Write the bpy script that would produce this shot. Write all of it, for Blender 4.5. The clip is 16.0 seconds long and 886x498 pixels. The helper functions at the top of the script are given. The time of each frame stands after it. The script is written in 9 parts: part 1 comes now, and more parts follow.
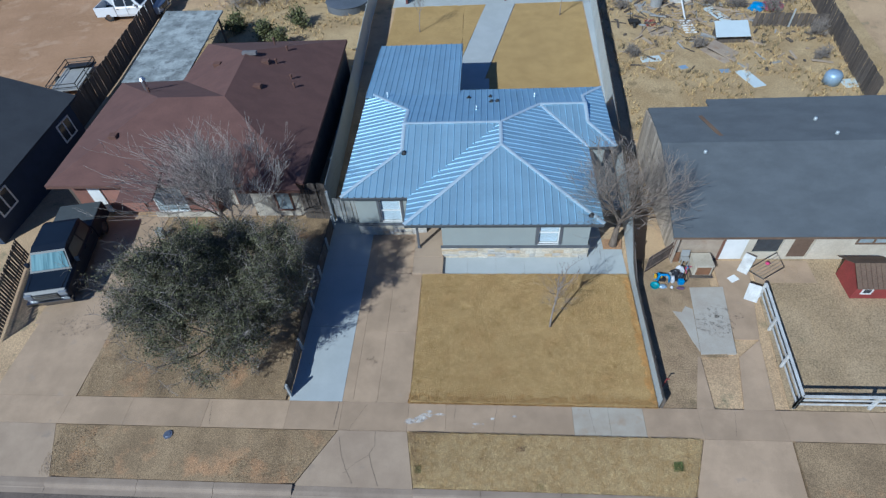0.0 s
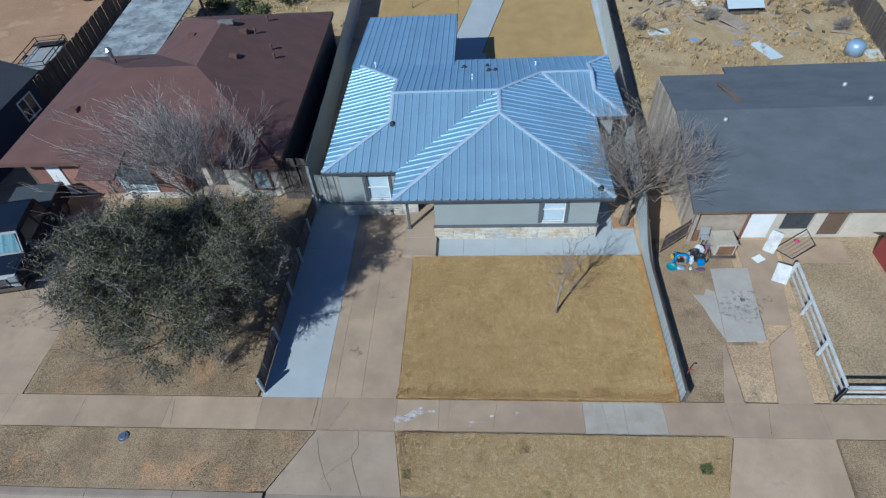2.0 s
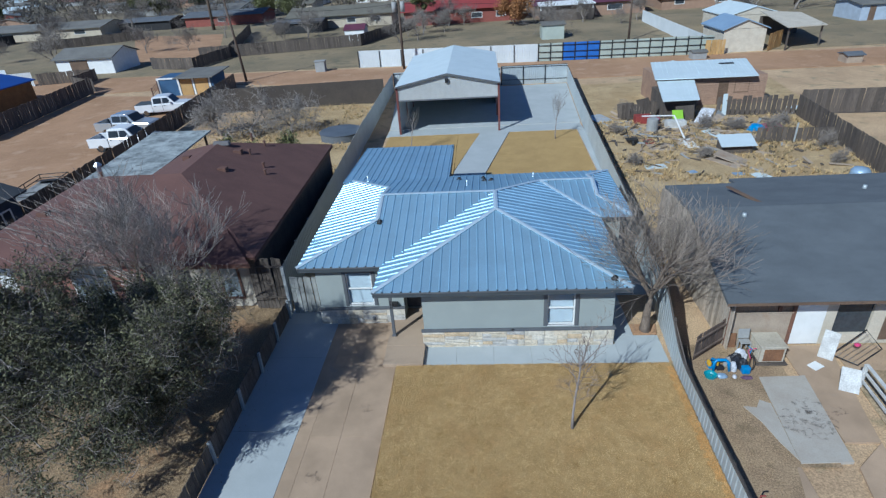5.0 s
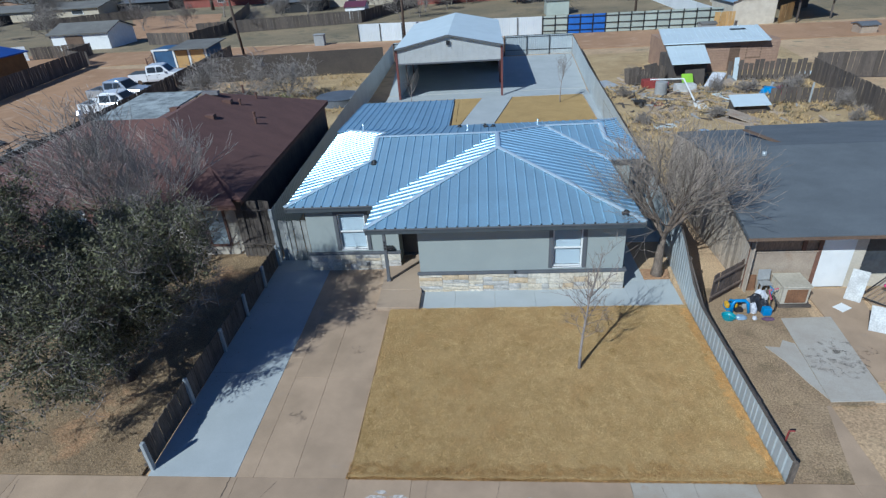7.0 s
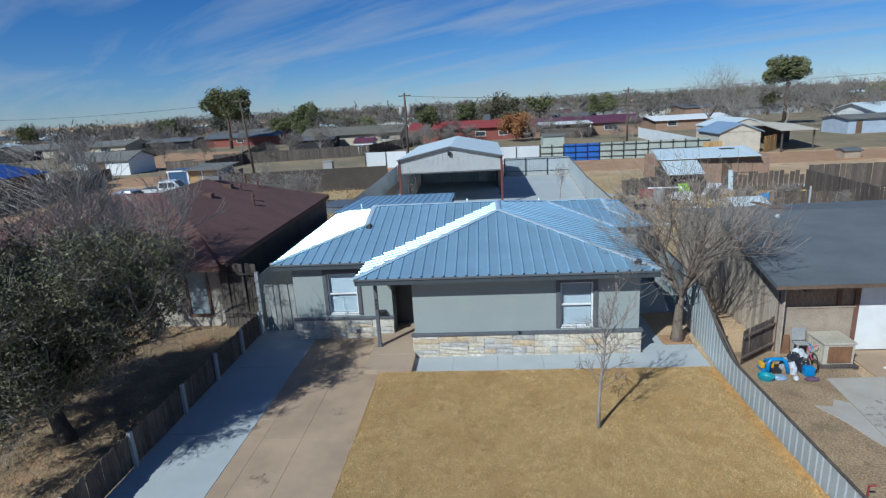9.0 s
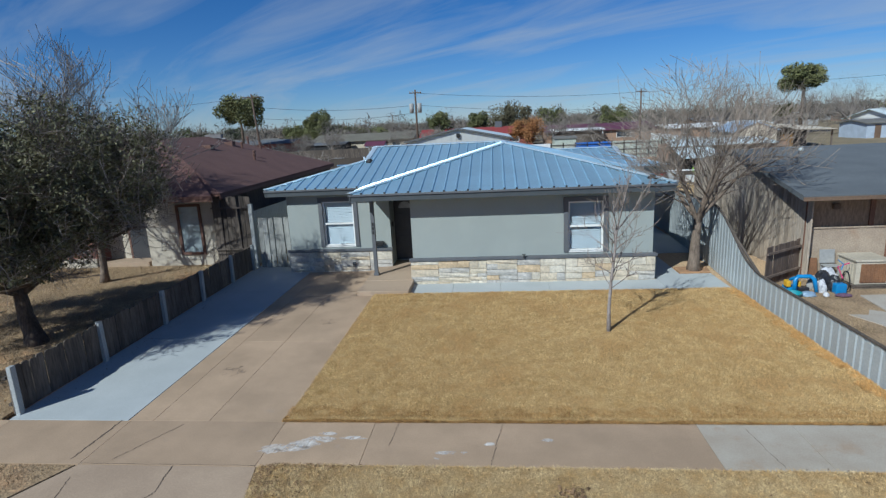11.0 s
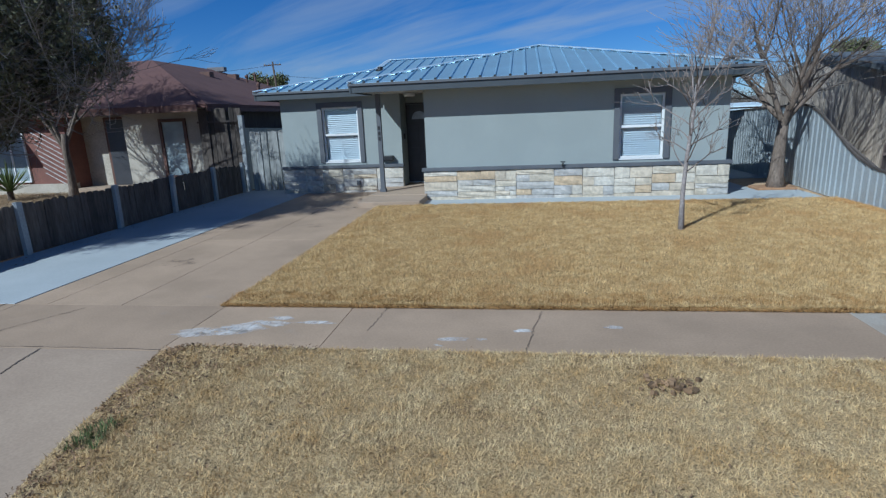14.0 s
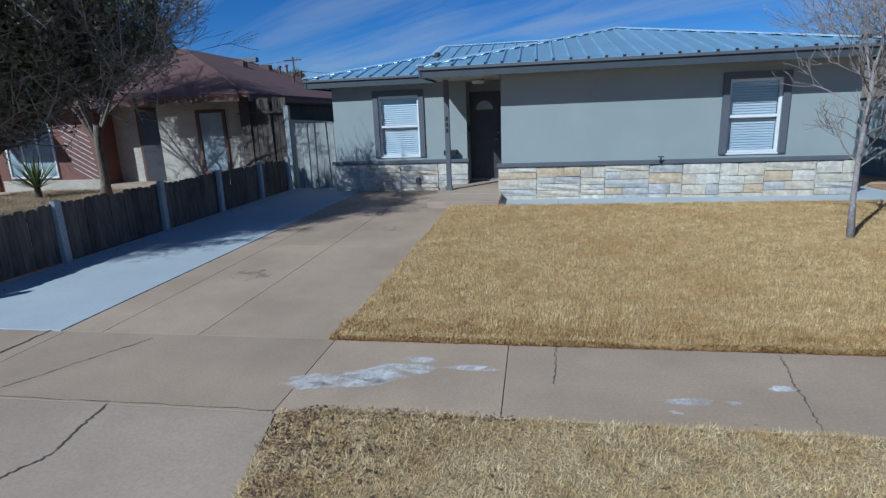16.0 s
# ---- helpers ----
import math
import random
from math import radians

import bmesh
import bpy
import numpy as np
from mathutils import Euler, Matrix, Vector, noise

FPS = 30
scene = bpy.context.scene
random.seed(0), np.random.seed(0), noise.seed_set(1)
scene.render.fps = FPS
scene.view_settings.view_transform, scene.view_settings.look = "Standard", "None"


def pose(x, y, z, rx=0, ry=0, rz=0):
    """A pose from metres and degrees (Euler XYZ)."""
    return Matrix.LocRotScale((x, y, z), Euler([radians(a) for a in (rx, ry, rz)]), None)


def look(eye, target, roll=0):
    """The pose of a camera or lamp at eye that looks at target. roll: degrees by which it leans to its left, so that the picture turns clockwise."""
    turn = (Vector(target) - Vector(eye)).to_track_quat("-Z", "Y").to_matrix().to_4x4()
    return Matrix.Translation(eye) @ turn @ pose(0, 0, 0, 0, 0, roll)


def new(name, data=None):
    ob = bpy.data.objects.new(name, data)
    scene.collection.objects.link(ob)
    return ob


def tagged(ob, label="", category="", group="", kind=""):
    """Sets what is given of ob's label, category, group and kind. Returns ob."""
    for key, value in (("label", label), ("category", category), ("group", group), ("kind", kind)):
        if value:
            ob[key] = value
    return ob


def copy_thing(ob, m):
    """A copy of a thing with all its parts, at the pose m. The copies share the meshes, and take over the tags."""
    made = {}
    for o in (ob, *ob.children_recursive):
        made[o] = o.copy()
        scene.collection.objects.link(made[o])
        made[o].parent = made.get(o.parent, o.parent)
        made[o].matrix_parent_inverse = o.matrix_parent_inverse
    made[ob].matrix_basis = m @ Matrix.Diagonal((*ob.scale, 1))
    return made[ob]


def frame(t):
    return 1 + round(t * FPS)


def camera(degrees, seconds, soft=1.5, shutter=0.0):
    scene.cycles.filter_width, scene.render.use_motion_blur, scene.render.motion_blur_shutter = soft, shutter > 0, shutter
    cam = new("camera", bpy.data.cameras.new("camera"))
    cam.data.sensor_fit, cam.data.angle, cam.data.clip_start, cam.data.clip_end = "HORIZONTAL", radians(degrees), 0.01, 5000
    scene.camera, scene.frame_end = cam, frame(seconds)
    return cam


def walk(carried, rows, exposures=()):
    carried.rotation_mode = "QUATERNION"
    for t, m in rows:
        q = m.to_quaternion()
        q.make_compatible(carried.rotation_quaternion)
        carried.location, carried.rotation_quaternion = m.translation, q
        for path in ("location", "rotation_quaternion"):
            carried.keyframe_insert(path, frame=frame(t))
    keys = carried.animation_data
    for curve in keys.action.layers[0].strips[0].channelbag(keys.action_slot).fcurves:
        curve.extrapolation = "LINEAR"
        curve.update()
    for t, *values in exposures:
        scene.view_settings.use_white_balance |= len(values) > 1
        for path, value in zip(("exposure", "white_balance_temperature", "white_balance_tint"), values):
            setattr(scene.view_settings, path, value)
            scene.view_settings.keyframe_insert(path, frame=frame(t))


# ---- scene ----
cam = camera(78.1, 16.0, 1.35)
PATH = [
    (0, (1.924, -1.883, 18.455), (1.77, -0.541, 16.98), -4.9),
    (0.5, (1.933, -1.638, 17.987), (1.78, -0.312, 16.497), -5.0),
    (1, (1.876, -1.411, 17.399), (1.73, -0.098, 15.898), -4.9),
    (1.5, (1.874, -1.154, 16.741), (1.73, 0.146, 15.227), -5.0),
    (2, (1.96, -0.917, 16.155), (1.811, 0.427, 14.682), -5.1),
    (2.5, (2.121, -0.816, 15.524), (1.965, 0.738, 14.276), -4.8),
    (3, (2.245, -0.827, 14.743), (2.089, 0.911, 13.766), -4.4),
    (3.5, (2.262, -0.831, 13.848), (2.108, 0.938, 12.927), -4.2),
    (4, (2.248, -0.738, 13.037), (2.094, 1.024, 12.105), -4.1),
    (6.5, (2.238, -0.357, 10.485), (2.0748, 1.3869, 9.5187), -4.0),
    (7, (2.236, -0.286, 9.811), (2.0697, 1.4517, 8.835), -4.0),
    (7.5, (2.225, -0.192, 9.104), (2.0606, 1.5568, 8.1492), -3.8),
    (8, (2.229, -0.134, 8.404), (2.0645, 1.6879, 7.594), -3.7),
    (8.2, (2.211, -0.143, 8.15), (2.0484, 1.7115, 7.4208), -3.6),
    (10.3, (2.327, 0.235, 5.152), (2.1463, 2.1807, 4.7269), -2.8),
    (10.5, (2.353, 0.234, 4.904), (2.1623, 2.1767, 4.4699), -2.6),
    (11, (2.351, 0.21, 4.183), (2.1513, 2.1498, 3.7408), -2.8),
    (11.5, (2.383, 0.219, 3.419), (2.1653, 2.1558, 2.9718), -2.9),
    (12, (2.4, 0.228, 2.707), (2.1652, 2.1614, 2.2529), -2.9),
    (12.5, (2.42, 0.223, 2.113), (2.1731, 2.1517, 1.648), -2.7),
    (13, (2.398, 0.501, 1.873), (2.133, 2.426, 1.398), -2.7),
    (13.5, (2.298, 1.399, 1.837), (2.019, 3.321, 1.36), -2.5),
    (14, (2.186, 2.336, 1.818), (1.895, 4.257, 1.344), -2.4),
    (14.5, (1.823, 2.66, 1.766), (1.517, 4.579, 1.293), -2.3),
    (15, (1.234, 2.731, 1.73), (0.911, 4.647, 1.253), -2.3),
    (15.5, (0.894, 2.972, 1.688), (0.574, 4.886, 1.208), -2.2),
    (16, (0.698, 3.471, 1.697), (0.368, 5.384, 1.217), -2.3),
]
walk(cam, [(t, look(eye, target, roll)) for t, eye, target, roll in PATH], [(0.0, 0.05, 5400, 4), (8.0, 0.03, 5550, 4), (11.0, 0.06, 5850, 4), (12.5, 0.0, 5500, 4), (14.0, -0.02, 5300, 4), (16.0, -0.05, 5150, 4)])

# ---- world, sun, exposure ----
SUN_EL, SUN_AZ = 39.0, 37.0      # height of the sun; its light travels SUN_AZ degrees from +y towards +x
world = bpy.data.worlds.new("sky")
scene.world = world
world.use_nodes = True
wn, wl = world.node_tree.nodes, world.node_tree.links
wn.clear()
sky = wn.new("ShaderNodeTexSky")
sky.sky_type, sky.sun_disc = "NISHITA", False
sky.sun_elevation, sky.sun_rotation = radians(SUN_EL), radians(180 + SUN_AZ)
sky.altitude = 1200
sky.air_density, sky.dust_density, sky.ozone_density = 1.0, 0.02, 4.0
wc = wn.new("ShaderNodeTexCoord")
sep = wn.new("ShaderNodeSeparateXYZ")
wl.new(wc.outputs["Generated"], sep.inputs[0])
# thin cirrus on a flat layer high above: direction divided by its height
zmax = wn.new("ShaderNodeMath"); zmax.operation = "MAXIMUM"; zmax.inputs[1].default_value = 0.03
wl.new(sep.outputs["Z"], zmax.inputs[0])
zadd = wn.new("ShaderNodeMath"); zadd.operation = "ADD"; zadd.inputs[1].default_value = 0.12
wl.new(zmax.outputs[0], zadd.inputs[0])
div = wn.new("ShaderNodeVectorMath"); div.operation = "DIVIDE"
comb = wn.new("ShaderNodeCombineXYZ")
for i in range(3):
    wl.new(zadd.outputs[0], comb.inputs[i])
wl.new(wc.outputs["Generated"], div.inputs[0]); wl.new(comb.outputs[0], div.inputs[1])
wmap = wn.new("ShaderNodeMapping")
wmap.inputs["Location"].default_value = (0.4, 2.6, 0)
wmap.inputs["Scale"].default_value = (0.38, 1.2, 0.2)
slant = wn.new("ShaderNodeVectorRotate")
slant.rotation_type = "Z_AXIS"
slant.inputs["Angle"].default_value = radians(40)
wl.new(div.outputs[0], slant.inputs["Vector"])
wl.new(slant.outputs[0], wmap.inputs[0])
cn = wn.new("ShaderNodeTexNoise")
cn.inputs["Scale"].default_value, cn.inputs["Detail"].default_value, cn.inputs["Roughness"].default_value, cn.inputs["Distortion"].default_value = 1.1, 8, 0.58, 0.7
wl.new(wmap.outputs[0], cn.inputs["Vector"])
cr = wn.new("ShaderNodeValToRGB")
cr.color_ramp.elements[0].position, cr.color_ramp.elements[1].position = 0.45, 0.84
cr.color_ramp.elements[1].color = (0.75, 0.75, 0.75, 1)
wl.new(cn.outputs["Fac"], cr.inputs[0])
hs = wn.new("ShaderNodeHueSaturation")
hs.inputs["Saturation"].default_value = 1.14
tintn = wn.new("ShaderNodeMixRGB"); tintn.blend_type = "MULTIPLY"; tintn.inputs[0].default_value = 1
tintn.inputs[2].default_value = (0.82, 0.95, 1.22, 1)      # clear dry air
wl.new(sky.outputs[0], tintn.inputs[1])
wl.new(tintn.outputs[0], hs.inputs["Color"])
mixc = wn.new("ShaderNodeMixRGB")
mixc.inputs[2].default_value = (7.0, 7.4, 8.0, 1)
wl.new(cr.outputs[0], mixc.inputs[0]); wl.new(hs.outputs[0], mixc.inputs[1])
bg = wn.new("ShaderNodeBackground")
bg.inputs["Strength"].default_value = 0.057
wl.new(mixc.outputs[0], bg.inputs[0])
wo = wn.new("ShaderNodeOutputWorld")
wl.new(bg.outputs[0], wo.inputs[0])

sun_data = bpy.data.lights.new("sun", "SUN")
sun_data.energy, sun_data.angle, sun_data.color = 4.5, radians(0.55), (0.965, 0.96, 0.91)
sun = new("sun", sun_data)
_a, _e = radians(SUN_AZ), radians(SUN_EL)
sun.matrix_world = look((0, 0, 60), (math.sin(_a) * math.cos(_e), math.cos(_a) * math.cos(_e), 60 - math.sin(_e)))

# ---- materials ----
MATS = {}


def mat(name, c1, c2=None, scale=1.0, fine=40.0, fine_amt=0.25, rough=0.8, metal=0.0, bump=0.15, bump_d=0.01, spots=None, spot_scale=3.0,
        spot_at=0.6, rand=0.0, island=0.0, stretch=(1, 1, 1), detail=6, grad=0.12, spec=0.5):
    """A surface with coarse patches from c1 to c2, fine grain, optional spots of a third colour, and variation from piece to piece."""
    if name in MATS:
        return MATS[name]
    m = bpy.data.materials.new(name)
    m.use_nodes = True
    n, l = m.node_tree.nodes, m.node_tree.links
    b = n["Principled BSDF"]
    geo = n.new("ShaderNodeNewGeometry")
    mp = n.new("ShaderNodeMapping")
    mp.inputs["Scale"].default_value = stretch
    l.new(geo.outputs["Position"], mp.inputs[0])
    co = n.new("ShaderNodeTexNoise")
    co.inputs["Scale"].default_value, co.inputs["Detail"].default_value, co.inputs["Roughness"].default_value = scale, detail, 0.62
    l.new(mp.outputs[0], co.inputs["Vector"])
    ramp = n.new("ShaderNodeValToRGB")
    ramp.color_ramp.elements[0].position, ramp.color_ramp.elements[1].position = 0.5 - grad, 0.5 + grad
    c2 = c2 or tuple(v * 0.8 for v in c1)
    ramp.color_ramp.elements[0].color, ramp.color_ramp.elements[1].color = (*c1, 1), (*c2, 1)
    l.new(co.outputs["Fac"], ramp.inputs[0])
    col = ramp.outputs[0]
    fn = n.new("ShaderNodeTexNoise")
    fn.inputs["Scale"].default_value, fn.inputs["Detail"].default_value = fine, 4
    l.new(mp.outputs[0], fn.inputs["Vector"])
    if spots:
        sn = n.new("ShaderNodeTexNoise")
        sn.inputs["Scale"].default_value, sn.inputs["Detail"].default_value, sn.inputs["Roughness"].default_value = spot_scale, 7, 0.65
        off = n.new("ShaderNodeVectorMath"); off.operation = "ADD"; off.inputs[1].default_value = (31.7, 12.3, 5.1)
        l.new(mp.outputs[0], off.inputs[0]); l.new(off.outputs[0], sn.inputs["Vector"])
        sr = n.new("ShaderNodeValToRGB")
        sr.color_ramp.elements[0].position, sr.color_ramp.elements[1].position = spot_at, spot_at + 0.1
        l.new(sn.outputs["Fac"], sr.inputs[0])
        mx = n.new("ShaderNodeMixRGB")
        mx.inputs[2].default_value = (*spots, 1)
        l.new(sr.outputs[0], mx.inputs[0]); l.new(col, mx.inputs[1])
        col = mx.outputs[0]
    mr = n.new("ShaderNodeMapRange")
    mr.inputs[1].default_value, mr.inputs[2].default_value = 0.3, 0.7
    mr.inputs[3].default_value, mr.inputs[4].default_value = 1 - fine_amt, 1 + fine_amt
    l.new(fn.outputs["Fac"], mr.inputs[0])
    mu = n.new("ShaderNodeMixRGB"); mu.blend_type = "MULTIPLY"; mu.inputs[0].default_value = 1
    l.new(col, mu.inputs[1]); l.new(mr.outputs[0], mu.inputs[2])
    col = mu.outputs[0]
    for amt, src in ((rand, "obj"), (island, "isl")):
        if amt:
            o = n.new("ShaderNodeObjectInfo").outputs["Random"] if src == "obj" else geo.outputs["Random Per Island"]
            m2 = n.new("ShaderNodeMapRange")
            m2.inputs[3].default_value, m2.inputs[4].default_value = 1 - amt, 1 + amt
            l.new(o, m2.inputs[0])
            m3 = n.new("ShaderNodeMixRGB"); m3.blend_type = "MULTIPLY"; m3.inputs[0].default_value = 1
            l.new(col, m3.inputs[1]); l.new(m2.outputs[0], m3.inputs[2])
            col = m3.outputs[0]
    l.new(col, b.inputs["Base Color"])
    b.inputs["Roughness"].default_value, b.inputs["Metallic"].default_value = rough, metal
    b.inputs["Specular IOR Level"].default_value = spec
    if bump:
        bp = n.new("ShaderNodeBump")
        bp.inputs["Strength"].default_value, bp.inputs["Distance"].default_value = bump, bump_d
        l.new(fn.outputs["Fac"], bp.inputs["Height"])
        l.new(bp.outputs[0], b.inputs["Normal"])
    MATS[name] = m
    return m


def ramp_mat(name, colours, rough=0.85, fine=25.0, fine_amt=0.2, bump=0.4, bump_d=0.01, island=False):
    """A material that takes one of several colours for each piece."""
    m = mat(name, (0.5, 0.5, 0.5), (0.4, 0.4, 0.4), 3.0, fine, fine_amt, rough, 0, bump, bump_d)
    n, l = m.node_tree.nodes, m.node_tree.links
    r = n.new("ShaderNodeValToRGB")
    r.color_ramp.interpolation = "CONSTANT"
    el = r.color_ramp.elements
    while len(el) < len(colours):
        el.new(0.5)
    for i, c in enumerate(colours):
        el[i].position, el[i].color = i / len(colours), (*c, 1)
    src = n.new("ShaderNodeNewGeometry").outputs["Random Per Island"] if island else n.new("ShaderNodeObjectInfo").outputs["Random"]
    l.new(src, r.inputs[0])
    b = n["Principled BSDF"]
    old = b.inputs["Base Color"].links[0].from_socket
    mu = n.new("ShaderNodeMixRGB"); mu.blend_type = "MULTIPLY"; mu.inputs[0].default_value = 1
    gain = n.new("ShaderNodeMixRGB"); gain.blend_type = "MULTIPLY"; gain.inputs[0].default_value = 1
    gain.inputs[2].default_value = (2.2, 2.2, 2.2, 1)
    l.new(old, gain.inputs[1]); l.new(gain.outputs[0], mu.inputs[1]); l.new(r.outputs[0], mu.inputs[2])
    l.new(mu.outputs[0], b.inputs["Base Color"])
    return m


def glass_mat(name, tint=(0.55, 0.6, 0.62)):
    m = bpy.data.materials.new(name)
    m.use_nodes = True
    n, l = m.node_tree.nodes, m.node_tree.links
    out = n["Material Output"]
    gl = n.new("ShaderNodeBsdfGlossy"); gl.inputs["Roughness"].default_value = 0.02
    tr = n.new("ShaderNodeBsdfTransparent"); tr.inputs[0].default_value = (*tint, 1)
    fr = n.new("ShaderNodeLayerWeight"); fr.inputs[0].default_value = 0.5
    pw = n.new("ShaderNodeMath"); pw.operation = "POWER"; pw.inputs[1].default_value = 4.0
    l.new(fr.outputs["Facing"], pw.inputs[0])
    mr = n.new("ShaderNodeMath"); mr.operation = "MULTIPLY_ADD"; mr.inputs[1].default_value, mr.inputs[2].default_value = 0.85, 0.07
    l.new(pw.outputs[0], mr.inputs[0])
    mx = n.new("ShaderNodeMixShader")
    l.new(mr.outputs[0], mx.inputs[0]); l.new(tr.outputs[0], mx.inputs[1]); l.new(gl.outputs[0], mx.inputs[2])
    l.new(mx.outputs[0], out.inputs[0])
    n.remove(n["Principled BSDF"])
    return m


M_GROUND = mat("dry_ground", (0.516, 0.360, 0.211), (0.408, 0.278, 0.162), 0.35, 22, 0.35, 0.95, 0, 0.5, 0.02, spots=(0.26, 0.215, 0.125), spot_scale=0.8, spot_at=0.56)
M_DIRT = mat("orange_dirt", (0.40, 0.235, 0.13), (0.33, 0.19, 0.10), 0.25, 14, 0.2, 0.95, 0, 0.4, 0.02, spots=(0.44, 0.28, 0.17), spot_scale=0.5, spot_at=0.55)
M_YARD = mat("leaf_littered_yard", (0.335, 0.235, 0.135), (0.235, 0.162, 0.092), 0.8, 30, 0.45, 0.95, 0, 0.6, 0.02, spots=(0.43, 0.25, 0.13), spot_scale=0.45, spot_at=0.55)
M_SCRUB = mat("scrub_ground", (0.41, 0.30, 0.18), (0.32, 0.235, 0.14), 0.5, 18, 0.4, 0.95, 0, 0.6, 0.02, spots=(0.24, 0.19, 0.11), spot_scale=1.1, spot_at=0.6)
M_BROWNYARD = mat("brown_bare_yard", (0.36, 0.255, 0.15), (0.27, 0.185, 0.11), 0.9, 24, 0.4, 0.95, 0, 0.6, 0.02, spots=(0.21, 0.15, 0.085), spot_scale=1.6, spot_at=0.55)
M_STRAWYARD = mat("straw_scrub_yard", (0.46, 0.335, 0.18), (0.36, 0.25, 0.125), 0.45, 16, 0.4, 0.95, 0, 0.6, 0.02, spots=(0.27, 0.195, 0.10), spot_scale=0.9, spot_at=0.58)
M_FARYARD = mat("olive_tan_yard", (0.27, 0.205, 0.12), (0.18, 0.145, 0.085), 0.09, 6, 0.3, 0.95, 0, 0.4, 0.03, spots=(0.15, 0.13, 0.08), spot_scale=0.35, spot_at=0.55)
M_THATCH = mat("dormant_turf", (0.44, 0.30, 0.13), (0.36, 0.24, 0.095), 1.1, 60, 0.4, 0.95, 0, 0.8, 0.02, spots=(0.29, 0.185, 0.06), spot_scale=2.2, spot_at=0.58)
M_THATCH2 = mat("dormant_turf_worn", (0.44, 0.32, 0.165), (0.36, 0.25, 0.12), 1.3, 60, 0.45, 0.95, 0, 0.8, 0.02, spots=(0.27, 0.18, 0.085), spot_scale=1.8, spot_at=0.57)
M_BACKLAWN = mat("straw_lawn", (0.43, 0.285, 0.11), (0.37, 0.24, 0.09), 0.8, 45, 0.3, 0.95, 0, 0.5, 0.02)
M_CONC_OLD = mat("old_tan_concrete", (0.42, 0.30, 0.200), (0.33, 0.236, 0.156), 0.7, 55, 0.10, 0.88, 0, 0.15, 0.004, rand=0.10, spots=(0.345, 0.26, 0.19), spot_scale=1.7, spot_at=0.62)
M_CONC_GREY = mat("grey_concrete", (0.395, 0.295, 0.208), (0.32, 0.235, 0.165), 0.6, 55, 0.10, 0.88, 0, 0.15, 0.004, spots=(0.30, 0.23, 0.17), spot_scale=1.3, spot_at=0.6)
M_CONC_NEW = mat("new_concrete", (0.42, 0.445, 0.445), (0.375, 0.40, 0.40), 0.7, 55, 0.06, 0.85, 0, 0.1, 0.003)
M_CONC_PATCH = mat("patched_concrete", (0.43, 0.395, 0.34), (0.385, 0.34, 0.285), 1.2, 55, 0.1, 0.88, 0, 0.1, 0.003)
M_CONC_SQUARE = mat("newer_sidewalk_square", (0.415, 0.37, 0.305), (0.36, 0.305, 0.24), 1.2, 55, 0.1, 0.88, 0, 0.1, 0.003, spots=(0.36, 0.28, 0.205), spot_scale=1.6, spot_at=0.56)


def wispy(m, scale, lo, hi):
    """Thins a material out to nothing where a noise is low."""
    n, l = m.node_tree.nodes, m.node_tree.links
    geo = n.new("ShaderNodeNewGeometry")
    no = n.new("ShaderNodeTexNoise")
    no.inputs["Scale"].default_value, no.inputs["Detail"].default_value, no.inputs["Roughness"].default_value, no.inputs["Distortion"].default_value = scale, 8, 0.7, 0.6
    l.new(geo.outputs["Position"], no.inputs["Vector"])
    mr = n.new("ShaderNodeMapRange")
    mr.inputs[1].default_value, mr.inputs[2].default_value = lo, hi
    l.new(no.outputs["Fac"], mr.inputs[0])
    tr, mx = n.new("ShaderNodeBsdfTransparent"), n.new("ShaderNodeMixShader")
    l.new(mr.outputs[0], mx.inputs[0]); l.new(tr.outputs[0], mx.inputs[1]); l.new(n["Principled BSDF"].outputs[0], mx.inputs[2])
    l.new(mx.outputs[0], n["Material Output"].inputs[0])
    return m


M_WHITE_STAIN = mat("spilled_white_plaster", (0.72, 0.68, 0.63), (0.60, 0.54, 0.48), 5.0, 40, 0.15, 0.9, 0, 0.2, 0.004)
wispy(M_WHITE_STAIN, 6.0, 0.36, 0.66)
M_OILSTAIN = wispy(mat("dark_oil_stain", (0.16, 0.12, 0.09), (0.12, 0.09, 0.07), 5, 40, 0.2, 0.8, 0, 0, 0), 6.0, 0.5, 0.85)
M_KERB = mat("kerb_concrete", (0.31, 0.24, 0.182), (0.25, 0.19, 0.142), 0.8, 50, 0.13, 0.9, 0, 0.2, 0.005, spots=(0.25, 0.195, 0.14), spot_scale=2.0, spot_at=0.62)
M_ROAD = mat("worn_asphalt", (0.150, 0.116, 0.094), (0.104, 0.080, 0.066), 1.2, 55, 0.7, 0.92, 0, 0.6, 0.012, spots=(0.215, 0.168, 0.132), spot_scale=22.0, spot_at=0.56)
M_TAR = mat("tar_seal", (0.045, 0.042, 0.042), (0.065, 0.06, 0.058), 8, 60, 0.3, 0.92, 0, 0.2, 0.004)
M_CRACK = mat("dark_crack_fill", (0.13, 0.10, 0.075), (0.08, 0.06, 0.045), 8, 60, 0.3, 0.95, 0, 0, 0)
M_STUCCO = mat("sage_grey_stucco", (0.315, 0.342, 0.325), (0.295, 0.322, 0.307), 1.2, 120, 0.06, 0.92, 0, 0.25, 0.004)
M_TRIM = mat("slate_grey_trim", (0.115, 0.12, 0.13), (0.10, 0.105, 0.115), 3, 60, 0.08, 0.6, 0, 0.1, 0.003)
M_FASCIA = mat("grey_fascia", (0.062, 0.072, 0.08), (0.052, 0.062, 0.07), 3, 60, 0.08, 0.6, 0, 0.1, 0.003)
